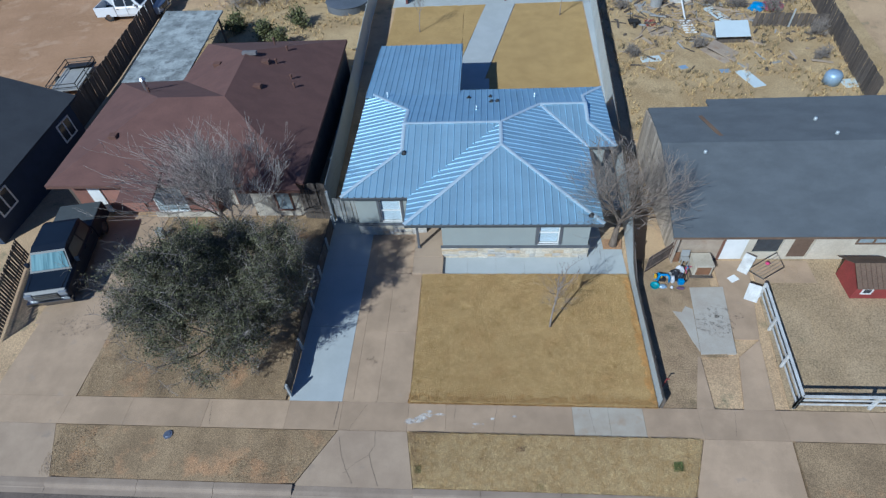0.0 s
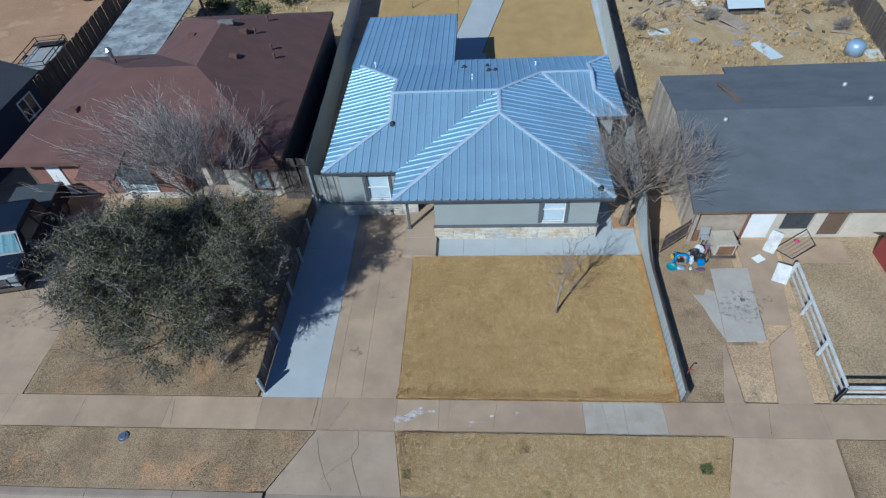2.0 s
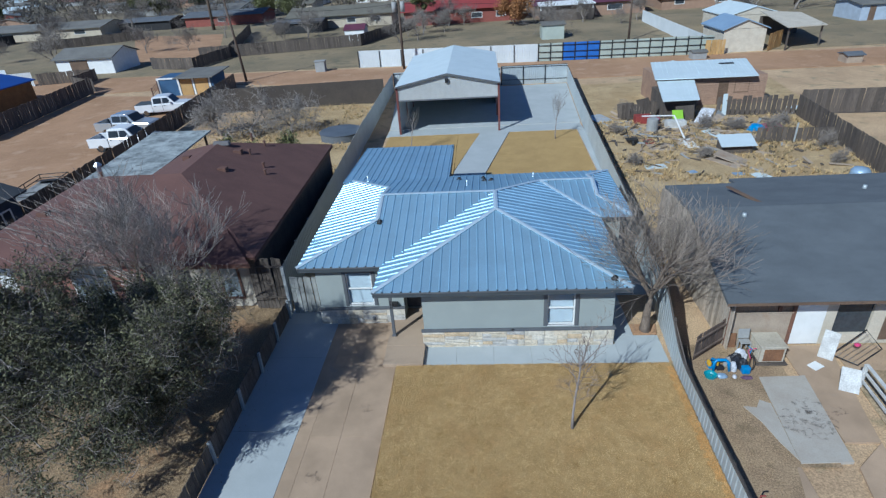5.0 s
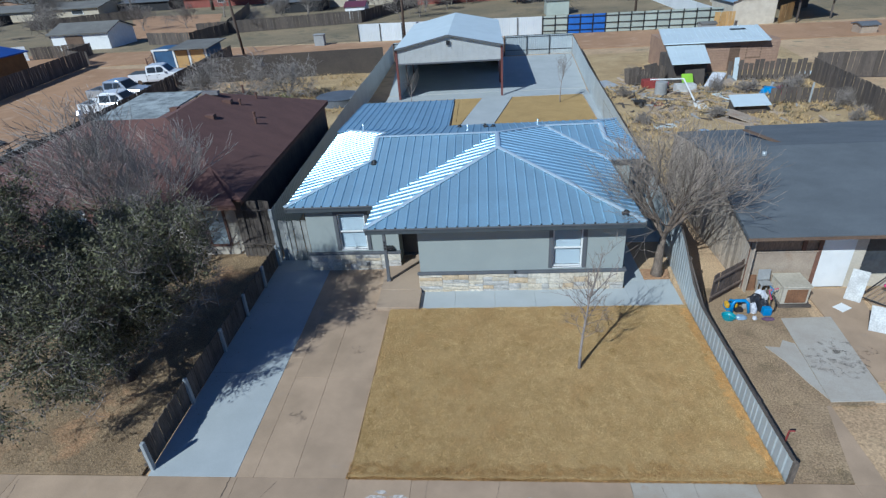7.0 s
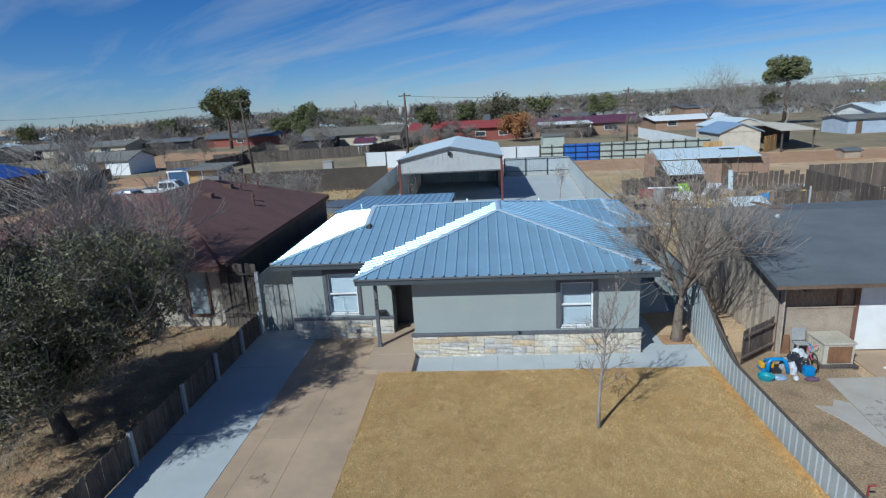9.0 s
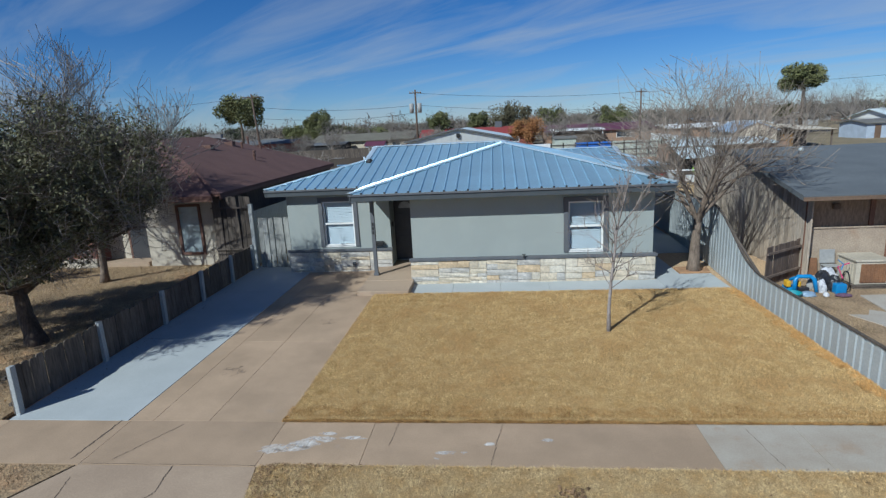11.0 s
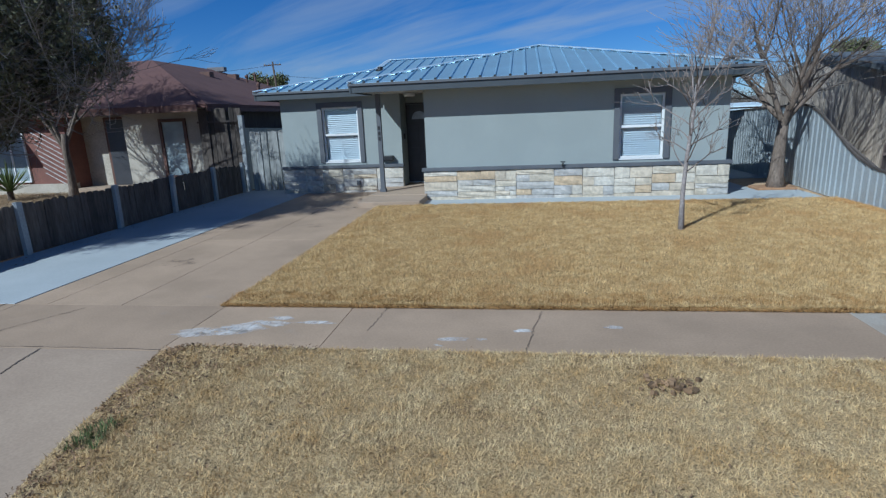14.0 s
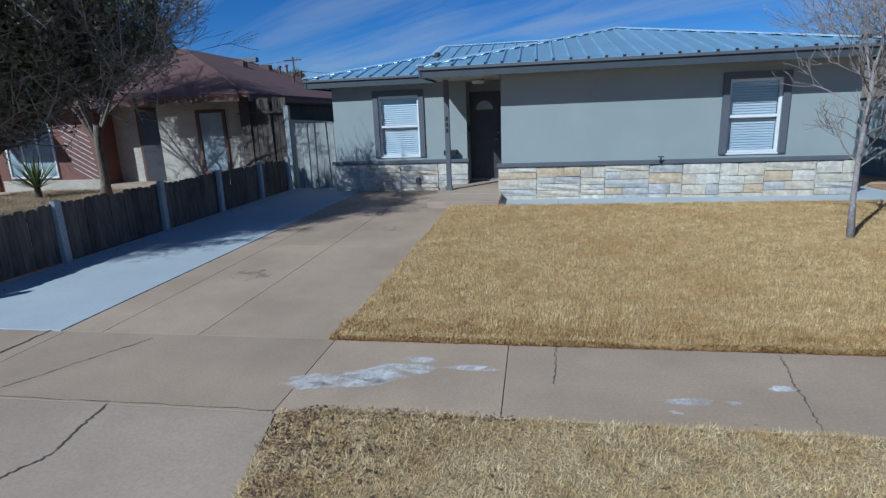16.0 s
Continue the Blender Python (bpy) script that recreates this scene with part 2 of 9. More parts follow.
M_SOFFIT = mat("pale_soffit", (0.50, 0.48, 0.43), (0.46, 0.44, 0.40), 2, 60, 0.06, 0.8)
M_ROOF = mat("galvalume_roof", (0.46, 0.68, 0.82), (0.42, 0.62, 0.75), 0.9, 20, 0.05, 0.41, 0.64, 0.06, 0.01, rand=0.05)
M_ROOF.node_tree.nodes["Principled BSDF"].inputs["Specular Tint"].default_value = (0.27, 0.39, 0.51, 1)
# paler than the roof sheet: the ridge caps' sun glint is in the base colour
M_CAP = mat("glint_pale_cap", (0.64, 0.75, 0.82), (0.59, 0.70, 0.77), 2, 30, 0.04, 0.36, 0.40, 0.05, 0.005)
M_WHITE = mat("white_paint", (0.78, 0.78, 0.76), (0.72, 0.72, 0.70), 2, 60, 0.04, 0.5, 0, 0.05, 0.002)
M_BLIND = mat("white_blind", (0.62, 0.70, 0.77), (0.58, 0.66, 0.73), 4, 60, 0.04, 0.55, 0, 0, 0)
# near-black that stands in for the lack of light indoors
M_DARK = mat("interior_shade_black", (0.03, 0.03, 0.032), (0.02, 0.02, 0.022), 2, 20, 0.2, 0.9, 0, 0, 0)
M_DOOR = mat("charcoal_door", (0.055, 0.055, 0.06), (0.045, 0.045, 0.05), 3, 60, 0.08, 0.45, 0, 0.05, 0.002)
M_STEEL = mat("brushed_steel", (0.55, 0.55, 0.56), (0.48, 0.48, 0.5), 4, 60, 0.1, 0.35, 0.9, 0.05, 0.002)
M_BLACK = mat("black_metal", (0.02, 0.02, 0.022), (0.03, 0.03, 0.03), 4, 60, 0.1, 0.5, 0.2, 0.05, 0.002)
M_STONE = ramp_mat("limestone", [(0.58, 0.52, 0.42), (0.55, 0.48, 0.37), (0.60, 0.54, 0.44), (0.44, 0.415, 0.38), (0.57, 0.49, 0.375), (0.54, 0.41, 0.265),
                                 (0.58, 0.52, 0.425), (0.46, 0.435, 0.395), (0.56, 0.475, 0.36), (0.55, 0.45, 0.32), (0.60, 0.55, 0.46), (0.50, 0.46, 0.40)], 0.9, 16, 0.18, 0.6, 0.02)
M_MORTAR = mat("pale_mortar", (0.62, 0.57, 0.48), (0.56, 0.51, 0.43), 6, 60, 0.15, 0.95, 0, 0.3, 0.006)
M_FENCE_METAL = mat("galvanised_fence_sheet", (0.46, 0.50, 0.51), (0.41, 0.445, 0.455), 0.8, 25, 0.08, 0.5, 0.25, 0.05, 0.005, rand=0.06)
M_PICKET = mat("weathered_picket", (0.135, 0.108, 0.086), (0.09, 0.072, 0.058), 1.5, 30, 0.35, 0.92, 0, 0.5, 0.006, rand=0.22, stretch=(1, 1, 0.15))
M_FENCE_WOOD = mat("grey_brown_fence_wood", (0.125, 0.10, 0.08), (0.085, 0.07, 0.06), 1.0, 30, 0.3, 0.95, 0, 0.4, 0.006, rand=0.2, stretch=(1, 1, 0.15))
M_POST = mat("pale_fence_post", (0.40, 0.42, 0.42), (0.33, 0.345, 0.345), 2, 40, 0.15, 0.75, 0.1, 0.2, 0.004)
M_SHINGLE_BR = mat("brown_shingle", (0.135, 0.068, 0.056), (0.112, 0.056, 0.047), 0.8, 45, 0.22, 0.95, 0, 0.5, 0.01, stretch=(1, 1.6, 1))
M_SHINGLE_GR = mat("charcoal_shingle", (0.122, 0.135, 0.146), (0.100, 0.111, 0.121), 0.7, 45, 0.2, 0.95, 0, 0.5, 0.01, stretch=(1, 1.6, 1))
M_SHINGLE_BK = mat("black_blue_shingle", (0.045, 0.05, 0.058), (0.036, 0.04, 0.048), 0.8, 45, 0.25, 0.95, 0, 0.5, 0.01)
M_BARK = mat("brown_bark", (0.13, 0.095, 0.07), (0.085, 0.062, 0.046), 6, 30, 0.35, 0.95, 0, 0.8, 0.02, stretch=(1, 1, 0.3))
M_BARK_GREY = mat("grey_bark", (0.27, 0.235, 0.205), (0.20, 0.17, 0.145), 6, 30, 0.3, 0.95, 0, 0.8, 0.02, stretch=(1, 1, 0.3))
M_BARK_TAN = mat("tan_brown_bark", (0.20, 0.155, 0.12), (0.14, 0.105, 0.08), 6, 30, 0.3, 0.95, 0, 0.8, 0.02, stretch=(1, 1, 0.3))
M_TWIG_TAN = mat("tan_grey_twig", (0.27, 0.22, 0.18), (0.19, 0.155, 0.125), 3, 30, 0.25, 0.95, 0, 0, 0, island=0.25)
M_BARK_SAP = mat("pale_sapling_bark", (0.31, 0.27, 0.245), (0.22, 0.185, 0.165), 8, 40, 0.25, 0.9, 0, 0.4, 0.01)
M_TWIG = mat("grey_twig", (0.24, 0.21, 0.185), (0.17, 0.145, 0.125), 3, 30, 0.25, 0.95, 0, 0, 0, island=0.2)
M_LEAF = mat("dark_evergreen_leaf", (0.096, 0.096, 0.046), (0.130, 0.122, 0.064), 1.5, 10, 0.3, 0.75, 0, 0, 0, island=0.5)
M_TWIG_PALE = mat("pale_grey_twig", (0.33, 0.295, 0.265), (0.24, 0.21, 0.185), 3, 30, 0.25, 0.95, 0, 0, 0, island=0.2)
M_LEAF2 = mat("juniper_green", (0.105, 0.115, 0.042), (0.14, 0.14, 0.055), 0.8, 10, 0.3, 0.8, 0, 0, 0, island=0.4)
M_LEAF_OLIVE = mat("olive_brown_leaf", (0.13, 0.112, 0.062), (0.095, 0.085, 0.045), 0.8, 10, 0.3, 0.85, 0, 0, 0, island=0.35)
M_LEAF_DARK = mat("dark_juniper_green", (0.05, 0.062, 0.03), (0.075, 0.08, 0.04), 0.8, 10, 0.3, 0.8, 0, 0, 0, island=0.4)
M_LEAF_OR = mat("rust_leaf", (0.26, 0.11, 0.035), (0.33, 0.16, 0.06), 1.0, 10, 0.3, 0.8, 0, 0, 0, island=0.4)
M_LEAF_GREY = mat("grey_far_scrub", (0.16, 0.135, 0.115), (0.11, 0.10, 0.08), 0.05, 10, 0.3, 0.95, 0, 0, 0, island=0.35)
M_GRASS = mat("dry_grass_blade", (0.64, 0.46, 0.22), (0.48, 0.31, 0.125), 5.0, 22, 0.35, 0.9, 0, 0, 0, island=0.15, spots=(0.50, 0.31, 0.125), spot_scale=0.9, spot_at=0.54)
M_GRASS_PALE = mat("bleached_grass_blade", (0.59, 0.445, 0.235), (0.46, 0.30, 0.125), 4.5, 22, 0.35, 0.9, 0, 0, 0, island=0.2)
M_WEED = mat("green_weed", (0.09, 0.13, 0.04), (0.13, 0.16, 0.05), 2, 10, 0.3, 0.8, 0, 0, 0, island=0.4)
M_DRYYARD = mat("brown_dry_yard_grass", (0.44, 0.325, 0.185), (0.29, 0.205, 0.12), 1.6, 20, 0.35, 0.9, 0, 0, 0, island=0.3)
M_DEADLEAF = mat("dead_leaf", (0.17, 0.105, 0.055), (0.27, 0.17, 0.09), 2, 10, 0.3, 0.9, 0, 0, 0, island=0.5)
M_GLASS = glass_mat("window_glass", (0.86, 0.89, 0.90))
M_RUBBER = mat("tyre_rubber", (0.02, 0.02, 0.02), (0.03, 0.03, 0.03), 5, 60, 0.2, 0.9)

# ---- mesh helpers ----


class Mesh:
    """Collects points and faces; object() turns them into one mesh object."""

    def __init__(self):
        self.v, self.f = [], []

    def add(self, verts, faces):
        k = len(self.v)
        self.v += [tuple(p) for p in verts]
        self.f += [tuple(i + k for i in fc) for fc in faces]
        return self

    def box(self, x0, x1, y0, y1, z0, z1):
        return self.add([(x, y, z) for z in (z0, z1) for y in (y0, y1) for x in (x0, x1)],
                        [(0, 2, 3, 1), (4, 5, 7, 6), (0, 1, 5, 4), (2, 6, 7, 3), (0, 4, 6, 2), (1, 3, 7, 5)])

    def obox(self, m, sx, sy, sz):
        """A box of that size with its base's middle at the pose m."""
        pts = [m @ Vector((x, y, z)) for z in (0, sz) for y in (-sy / 2, sy / 2) for x in (-sx / 2, sx / 2)]
        return self.add(pts, [(0, 2, 3, 1), (4, 5, 7, 6), (0, 1, 5, 4), (2, 6, 7, 3), (0, 4, 6, 2), (1, 3, 7, 5)])

    def prism(self, poly, z0, z1):
        """A flat polygon (x, y), counter-clockwise, raised from z0 to z1 (numbers, or functions of x, y)."""
        n = len(poly)
        a = [(x, y, z0(x, y) if callable(z0) else z0) for x, y in poly]
        b = [(x, y, z1(x, y) if callable(z1) else z1) for x, y in poly]
        return self.add(a + b, [tuple(range(n - 1, -1, -1)), tuple(range(n, 2 * n))] + [(i, (i + 1) % n, n + (i + 1) % n, n + i) for i in range(n)])

    def slab(self, poly3, down):
        """A polygon in space, thickened straight down."""
        n = len(poly3)
        b = [(x, y, z - down) for x, y, z in poly3]
        return self.add(list(poly3) + b, [tuple(range(n)), tuple(range(2 * n - 1, n - 1, -1))] + [(i, n + i, n + (i + 1) % n, (i + 1) % n) for i in range(n)])

    def tube(self, pts, radii, sides=6, cap=True):
        k0 = len(self.v)
        pts = [Vector(p) for p in pts]
        u = None
        for i, p in enumerate(pts):
            d = (pts[min(i + 1, len(pts) - 1)] - pts[max(i - 1, 0)])
            d = d.normalized() if d.length > 1e-9 else Vector((0, 0, 1))
            if u is None:
                u = d.orthogonal().normalized()
            u = (u - d * u.dot(d))
            u = u.normalized() if u.length > 1e-6 else d.orthogonal().normalized()
            w = d.cross(u)
            for j in range(sides):
                a = 2 * math.pi * j / sides
                self.v.append(tuple(p + (u * math.cos(a) + w * math.sin(a)) * radii[i]))
        for i in range(len(pts) - 1):
            for j in range(sides):
                a, b = k0 + i * sides + j, k0 + i * sides + (j + 1) % sides
                self.f.append((a, b, b + sides, a + sides))
        if cap:
            self.f.append(tuple(k0 + j for j in range(sides - 1, -1, -1)))
            e = k0 + (len(pts) - 1) * sides
            self.f.append(tuple(e + j for j in range(sides)))
        return self

    def cyl(self, x, y, z0, z1, r0, r1=None, sides=16):
        return self.tube([(x, y, z0), (x, y, z1)], [r0, r0 if r1 is None else r1], sides)

    def mesh(self, name, bevel=0.0, smooth=False):
        me = bpy.data.meshes.new(name)
        me.from_pydata(self.v, [], self.f)
        if bevel:
            bm = bmesh.new()
            bm.from_mesh(me)
            bmesh.ops.recalc_face_normals(bm, faces=bm.faces)
            sharp = [e for e in bm.edges if len(e.link_faces) == 2 and e.calc_face_angle(0) > 0.6]
            bmesh.ops.bevel(bm, geom=sharp, offset=bevel, segments=2, profile=0.6, affect="EDGES", clamp_overlap=True)
            bm.to_mesh(me)
            bm.free()
        if smooth:
            me.polygons.foreach_set("use_smooth", [True] * len(me.polygons))
        me.update()
        return me


def thing(name, loc, label, category, group="", kind=""):
    ob = new(name)
    ob.location = loc
    ob.empty_display_size = 0.1
    return tagged(ob, label, category, group, kind)


def part(name, m, material, parent=None, label="", bevel=0.0, smooth=False):
    """One mesh object, in world places, under a thing or a part."""
    me = m if isinstance(m, bpy.types.Mesh) else m.mesh(name, bevel, smooth)
    if not me.materials:
        me.materials.append(material)
    ob = new(name, me)
    if parent is not None:
        ob.parent = parent
        top = parent
        while top.parent is not None:
            top = top.parent
        # parts of parts have no offset of their own, so only a thing's own place is undone
        ob.matrix_parent_inverse = Matrix.Translation(-top.location) if parent is top else Matrix.Identity(4)
    if label:
        tagged(ob, label)
    return ob


def lone(name, m, material, label, category, group="", kind="", bevel=0.0, smooth=False):
    """A thing that is one mesh."""
    return tagged(part(name, m, material, None, "", bevel, smooth), label, category, group, kind)


def structure(name, m, material, label="", bevel=0.0, smooth=False):
    return tagged(part(name, m, material, None, "", bevel, smooth), label, "", "", "structure")


def gz(y):
    """Height of the ground: level to the houses, then falling gently to the alley."""
    if y < 16:
        return 0.0
    if y < 44:
        return -0.8 * (y - 16) / 28
    return -0.8 - 0.2 * min(1.0, (y - 44) / 30)


def on_ground(poly, up, step=2.0, thick=0.05):
    """A sheet on the sloping ground: the polygon cut in strips along y so that it follows the fall."""
    m = Mesh()
    ys = sorted({min(p[1] for p in poly), max(p[1] for p in poly)} | {y for y in (16, 44, 74) if min(p[1] for p in poly) < y < max(p[1] for p in poly)})
    for a, b in zip(ys, ys[1:]):
        c = clip(clip(poly, (0, a), (0, 1)), (0, b), (0, -1))
        if len(c) > 2:
            m.prism(c, lambda x, y: gz(y) + up - thick, lambda x, y: gz(y) + up)
    return m


def clip(poly, p, n):
    """The part of a flat polygon on the side of the line through p to which n points."""
    out = []
    for i, a in enumerate(poly):
        b = poly[(i + 1) % len(poly)]
        da = (a[0] - p[0]) * n[0] + (a[1] - p[1]) * n[1]
        db = (b[0] - p[0]) * n[0] + (b[1] - p[1]) * n[1]
        if da >= 0:
            out.append(a)
        if (da > 0 > db) or (da < 0 < db):
            k = da / (da - db)
            out.append(tuple(a[i2] + (b[i2] - a[i2]) * k for i2 in range(len(a))))
    return out


rnd = random.Random(7)

# ---- ground, road, pavement ----
prof = [(-3000, -0.1), (-40, -0.1), (-9.2, -0.08), (-9.0, -0.30), (3.75, -0.30), (4.5, -0.30), (6.4, -0.07), (16, -0.04), (44, -0.84), (74, -1.04), (300, -1.04), (3000, -1.04)]
g = Mesh()
xs = [-3000, -60, 60, 3000]
g.v = [(x, y, z) for y, z in prof for x in xs]
g.f = [(j * 4 + i, j * 4 + i + 1, j * 4 + 5 + i, j * 4 + 4 + i) for j in range(len(prof) - 1) for i in range(3)]
structure("ground", g, M_GROUND, "dry tan earth with sparse grass reaching the horizon")

road = Mesh()
road.add([(-200, -8.6, -0.17), (200, -8.6, -0.17), (200, -2.4, -0.10), (-200, -2.4, -0.10), (200, 3.85, -0.150), (-200, 3.85, -0.150)], [(0, 1, 2, 3), (3, 2, 4, 5)])
structure("road", road, M_ROAD, "worn grey asphalt street with tar-sealed cracks")


def wander(m, pts, width, z, jag=0.05, steps=8, rng=None, vary=False):
    """A thin flat strip that wanders along pts."""
    rng = rng or random.Random(len(m.v) + 3)
    line = []
    for (x0, y0), (x1, y1) in zip(pts, pts[1:]):
        for i in range(steps):
            k = i / steps
            line.append((x0 + (x1 - x0) * k + rng.uniform(-jag, jag), y0 + (y1 - y0) * k + rng.uniform(-jag, jag)))
    line.append(pts[-1])
    for (x0, y0), (x1, y1) in zip(line, line[1:]):
        dx, dy = x1 - x0, y1 - y0
        d = math.hypot(dx, dy) or 1
        ww = width * (rng.uniform(0.35, 1.3) if vary else 1)
        nx, ny = -dy / d * ww / 2, dx / d * ww / 2
        zz = z if callable(z) else (lambda x, y: z)
        m.add([(x0 - nx, y0 - ny, zz(x0, y0)), (x1 - nx, y1 - ny, zz(x1, y1)), (x1 + nx, y1 + ny, zz(x1, y1)), (x0 + nx, y0 + ny, zz(x0, y0))], [(0, 1, 2, 3)])
    return m


def road_z(x, y):
    return -0.10 - (y + 2.4) * 0.05 / 6.2 + 0.004


tar = Mesh()
for pts, w in (([(-2.0, 3.7), (-1.1, 2.6), (-0.9, 1.0)], 0.05), ([(0.3, 3.7), (-0.2, 3.0), (-0.5, 1.2)], 0.07), ([(-12, 2.9), (-5, 2.5), (-1.3, 2.9)], 0.05), ([(1.0, 3.6), (0.6, 2.2), (0.9, 0.5)], 0.04),
               ([(-20, 2.2), (-9, 1.7), (-0.6, 1.9), (9, 1.6), (30, 2.0)], 0.05), ([(6.5, 3.6), (7.0, 2.2), (6.2, 0.0)], 0.05), ([(12, 3.6), (11.2, 1.5), (12, -1)], 0.05)):
    wander(tar, pts, w, road_z, 0.06)
structure("road_seal", tar, M_TAR, "black tar seams on the asphalt")


def kerb_run(x0, x1, low):
    """A length of kerb and gutter between two joints; low where a driveway crosses."""
    h = -0.09 if low else 0.0
    sec = [(4.28, -0.25), (4.28, h), (4.11, h), (4.05, h - 0.012), (4.0, -0.065 if not low else h - 0.02), (3.97, -0.110), (3.93, -0.126), (3.77, -0.140), (3.77, -0.25)]
    m = Mesh()
    n = len(sec)
    g2 = 0.006
    m.v = [(x0 + g2, y, z) for y, z in sec] + [(x1 - g2, y, z) for y, z in sec]
    m.f = [(i, (i + 1) % n, n + (i + 1) % n, n + i) for i in range(n)] + [tuple(range(n - 1, -1, -1)), tuple(range(n, 2 * n))]
    return m


kerb = thing("kerb", (0, 4, -0.1), "pale concrete kerb and gutter along the street", "kerb", kind="structure")
cuts = [-60, -48, -36, -27, -18.2, -13.2, -9.9, -7.2, -4.5, -0.45, 1.76, 4.36, 6.6, 8.6, 12.0, 14.6, 17.2, 20, 26, 38, 60]
for a, b in zip(cuts, cuts[1:]):
    part("kerb_stone", kerb_run(a, b, a in (-18.2, -4.5, 8.6)), M_KERB, kerb)

# ---- concrete: sidewalk, driveways ----


def slabs(name, label, polys, material, up=0.0, thick=0.12, kind="structure", bevel=0.004):
    t = thing(name, (polys[0][0][0], polys[0][0][1], 0), label, "pavement", kind=kind)
    for p in polys:
        m = Mesh().prism(p, lambda x, y: up + gz(y) - thick, lambda x, y: up + gz(y))
        part("slab", m, material, t, bevel=bevel)
    return t


def rect(x0, x1, y0, y1, gap=0.0025):
    return [(x0 + gap, y0 + gap), (x1 - gap, y0 + gap), (x1 - gap, y1 - gap), (x0 + gap, y1 - gap)]


SW0, SW1 = 6.2, 7.3
sx = [-60, -50, -40, -30, -24, -17.0, -13.9, -11.4, -8.4, -5.3, -3.3, -0.85, 0.51, 5.0]
slabs("sidewalk", "tan concrete sidewalk with cracks and joints", [rect(a, b, SW0, SW1) for a, b in zip(sx, sx[1:])] + [rect(7.45, 9.35, SW0, SW1), rect(9.35, 12.1, SW0, SW1), rect(12.1, 15, SW0, SW1), rect(15, 18, SW0, SW1), rect(18, 30, SW0, SW1), rect(30, 60, SW0, SW1)], M_CONC_OLD)
slabs("sidewalk_patch", "newer grey-green concrete squares set in the sidewalk", [rect(5.0, 6.25, SW0, SW1), rect(6.25, 7.45, SW0, SW1)], M_CONC_SQUARE)


def apron(name, poly, label, material):
    t = thing(name, (poly[0][0], 5, 0), label, "pavement", kind="structure")
    def top(x, y):
        return 0.0 - max(0.0, (SW0 - y)) / 1.9 * 0.09
    part("slab", Mesh().prism(poly, lambda x, y: top(x, y) - 0.12, top), material, t, bevel=0.006)


apron("driveway_apron", [(-4.5, 4.285), (-0.47, 4.285), (-0.83, 6.196), (-3.3, 6.196)], "grey-tan concrete apron flaring to the street", M_CONC_GREY)
apron("driveway_apron", [(8.6, 4.285), (12.0, 4.285), (12.15, 6.196), (9.3, 6.196)], "tan concrete apron of the driveway next door", M_CONC_OLD)
apron("driveway_apron", [(-18.2, 4.285), (-13.2, 4.285), (-13.95, 6.196), (-17.6, 6.196)], "grey concrete apron of the driveway next door", M_CONC_GREY)
slabs("driveway", "tan concrete driveway in two jointed strips", [rect(-3.35, -2.95, 7.3, 11.2), rect(-3.35, -2.95, 11.2, 15.85), rect(-2.95, -2.05, 7.3, 10.4), rect(-2.95, -2.05, 10.4, 13.4), rect(-2.95, -2.05, 13.4, 15.85),
      rect(-2.05, -0.85, 7.3, 10.4), rect(-2.05, -0.85, 10.4, 13.45), rect(-2.05, -1.3, 13.45, 15.85), rect(-1.3, 0.0, 13.45, 14.22)], M_CONC_OLD, -0.002)
slabs("driveway_extension", "fresh pale concrete strip beside the fence", [rect(-5.35, -3.35, 7.3, 10.6), rect(-5.35, -3.35, 10.6, 13.9), rect(-5.35, -3.35, 13.9, 15.85), rect(-5.35, -3.93, 15.85, 17.2)], M_CONC_NEW, 0.006)
slabs("front_walk", "pale concrete walk along the house front", [rect(0.0, 1.15, 13.42, 14.46), rect(1.15, 2.4, 13.42, 14.46), rect(2.4, 3.65, 13.42, 14.46), rect(3.65, 5.1, 13.42, 14.46), rect(5.1, 6.5, 13.42, 14.46),
      rect(6.5, 7.2, 13.42, 14.9), rect(7.2, 8.0, 13.42, 14.9), rect(6.5, 7.2, 14.9, 17.5), rect(6.5, 8.6, 17.5, 24.5)], M_CONC_NEW, -0.02)
slabs("neighbour_driveway", "tan concrete driveway of the brown house", [rect(-17.2, -13.75, 7.3, 10.6), rect(-17.4, -13.95, 10.6, 13.6), rect(-17.6, -14.0, 13.6, 17.2)], M_CONC_OLD, 0.0)
slabs("neighbour_slab", "pale lilac-grey concrete pad in the dirt yard", [[(10.05, 9.5), (11.35, 9.55), (11.75, 12.75), (10.4, 12.7)]], M_CONC_PATCH, 0.03)
structure("cement_spill", Mesh().prism([(9.45, 11.5), (9.7, 10.9), (9.85, 10.2), (10.05, 9.6), (10.12, 10.3), (10.2, 11.0), (10.25, 11.6), (10.0, 11.75), (9.8, 11.45)], -0.05, 0.022), M_CONC_PATCH, "pale spilled cement beside the pad")
slabs("neighbour_walk", "tan concrete strip towards the neighbour's door", [[(9.35, 7.3), (9.95, 7.3), (10.0, 9.4), (9.8, 9.4)], [(10.95, 7.3), (12.0, 7.3), (12.4, 10.2), (11.4, 9.4)], [(11.5, 10.2), (12.4, 10.2), (13.2, 14.2), (11.7, 14.2)],
      [(13.2, 13.0), (15.6, 13.0), (15.6, 14.2), (13.2, 14.2)]], M_CONC_OLD, 0.0)
slabs("backyard_path", "pale concrete path crossing the back lawn", [[(0.2, 24.4), (2.2, 24.4), (2.2, 30.2), (0.2, 30.2)], [(0.2, 30.2), (1.9, 30.2), (4.3, 42.0), (2.0, 42.0), (0.35, 33.0)]], M_CONC_NEW, 0.02)
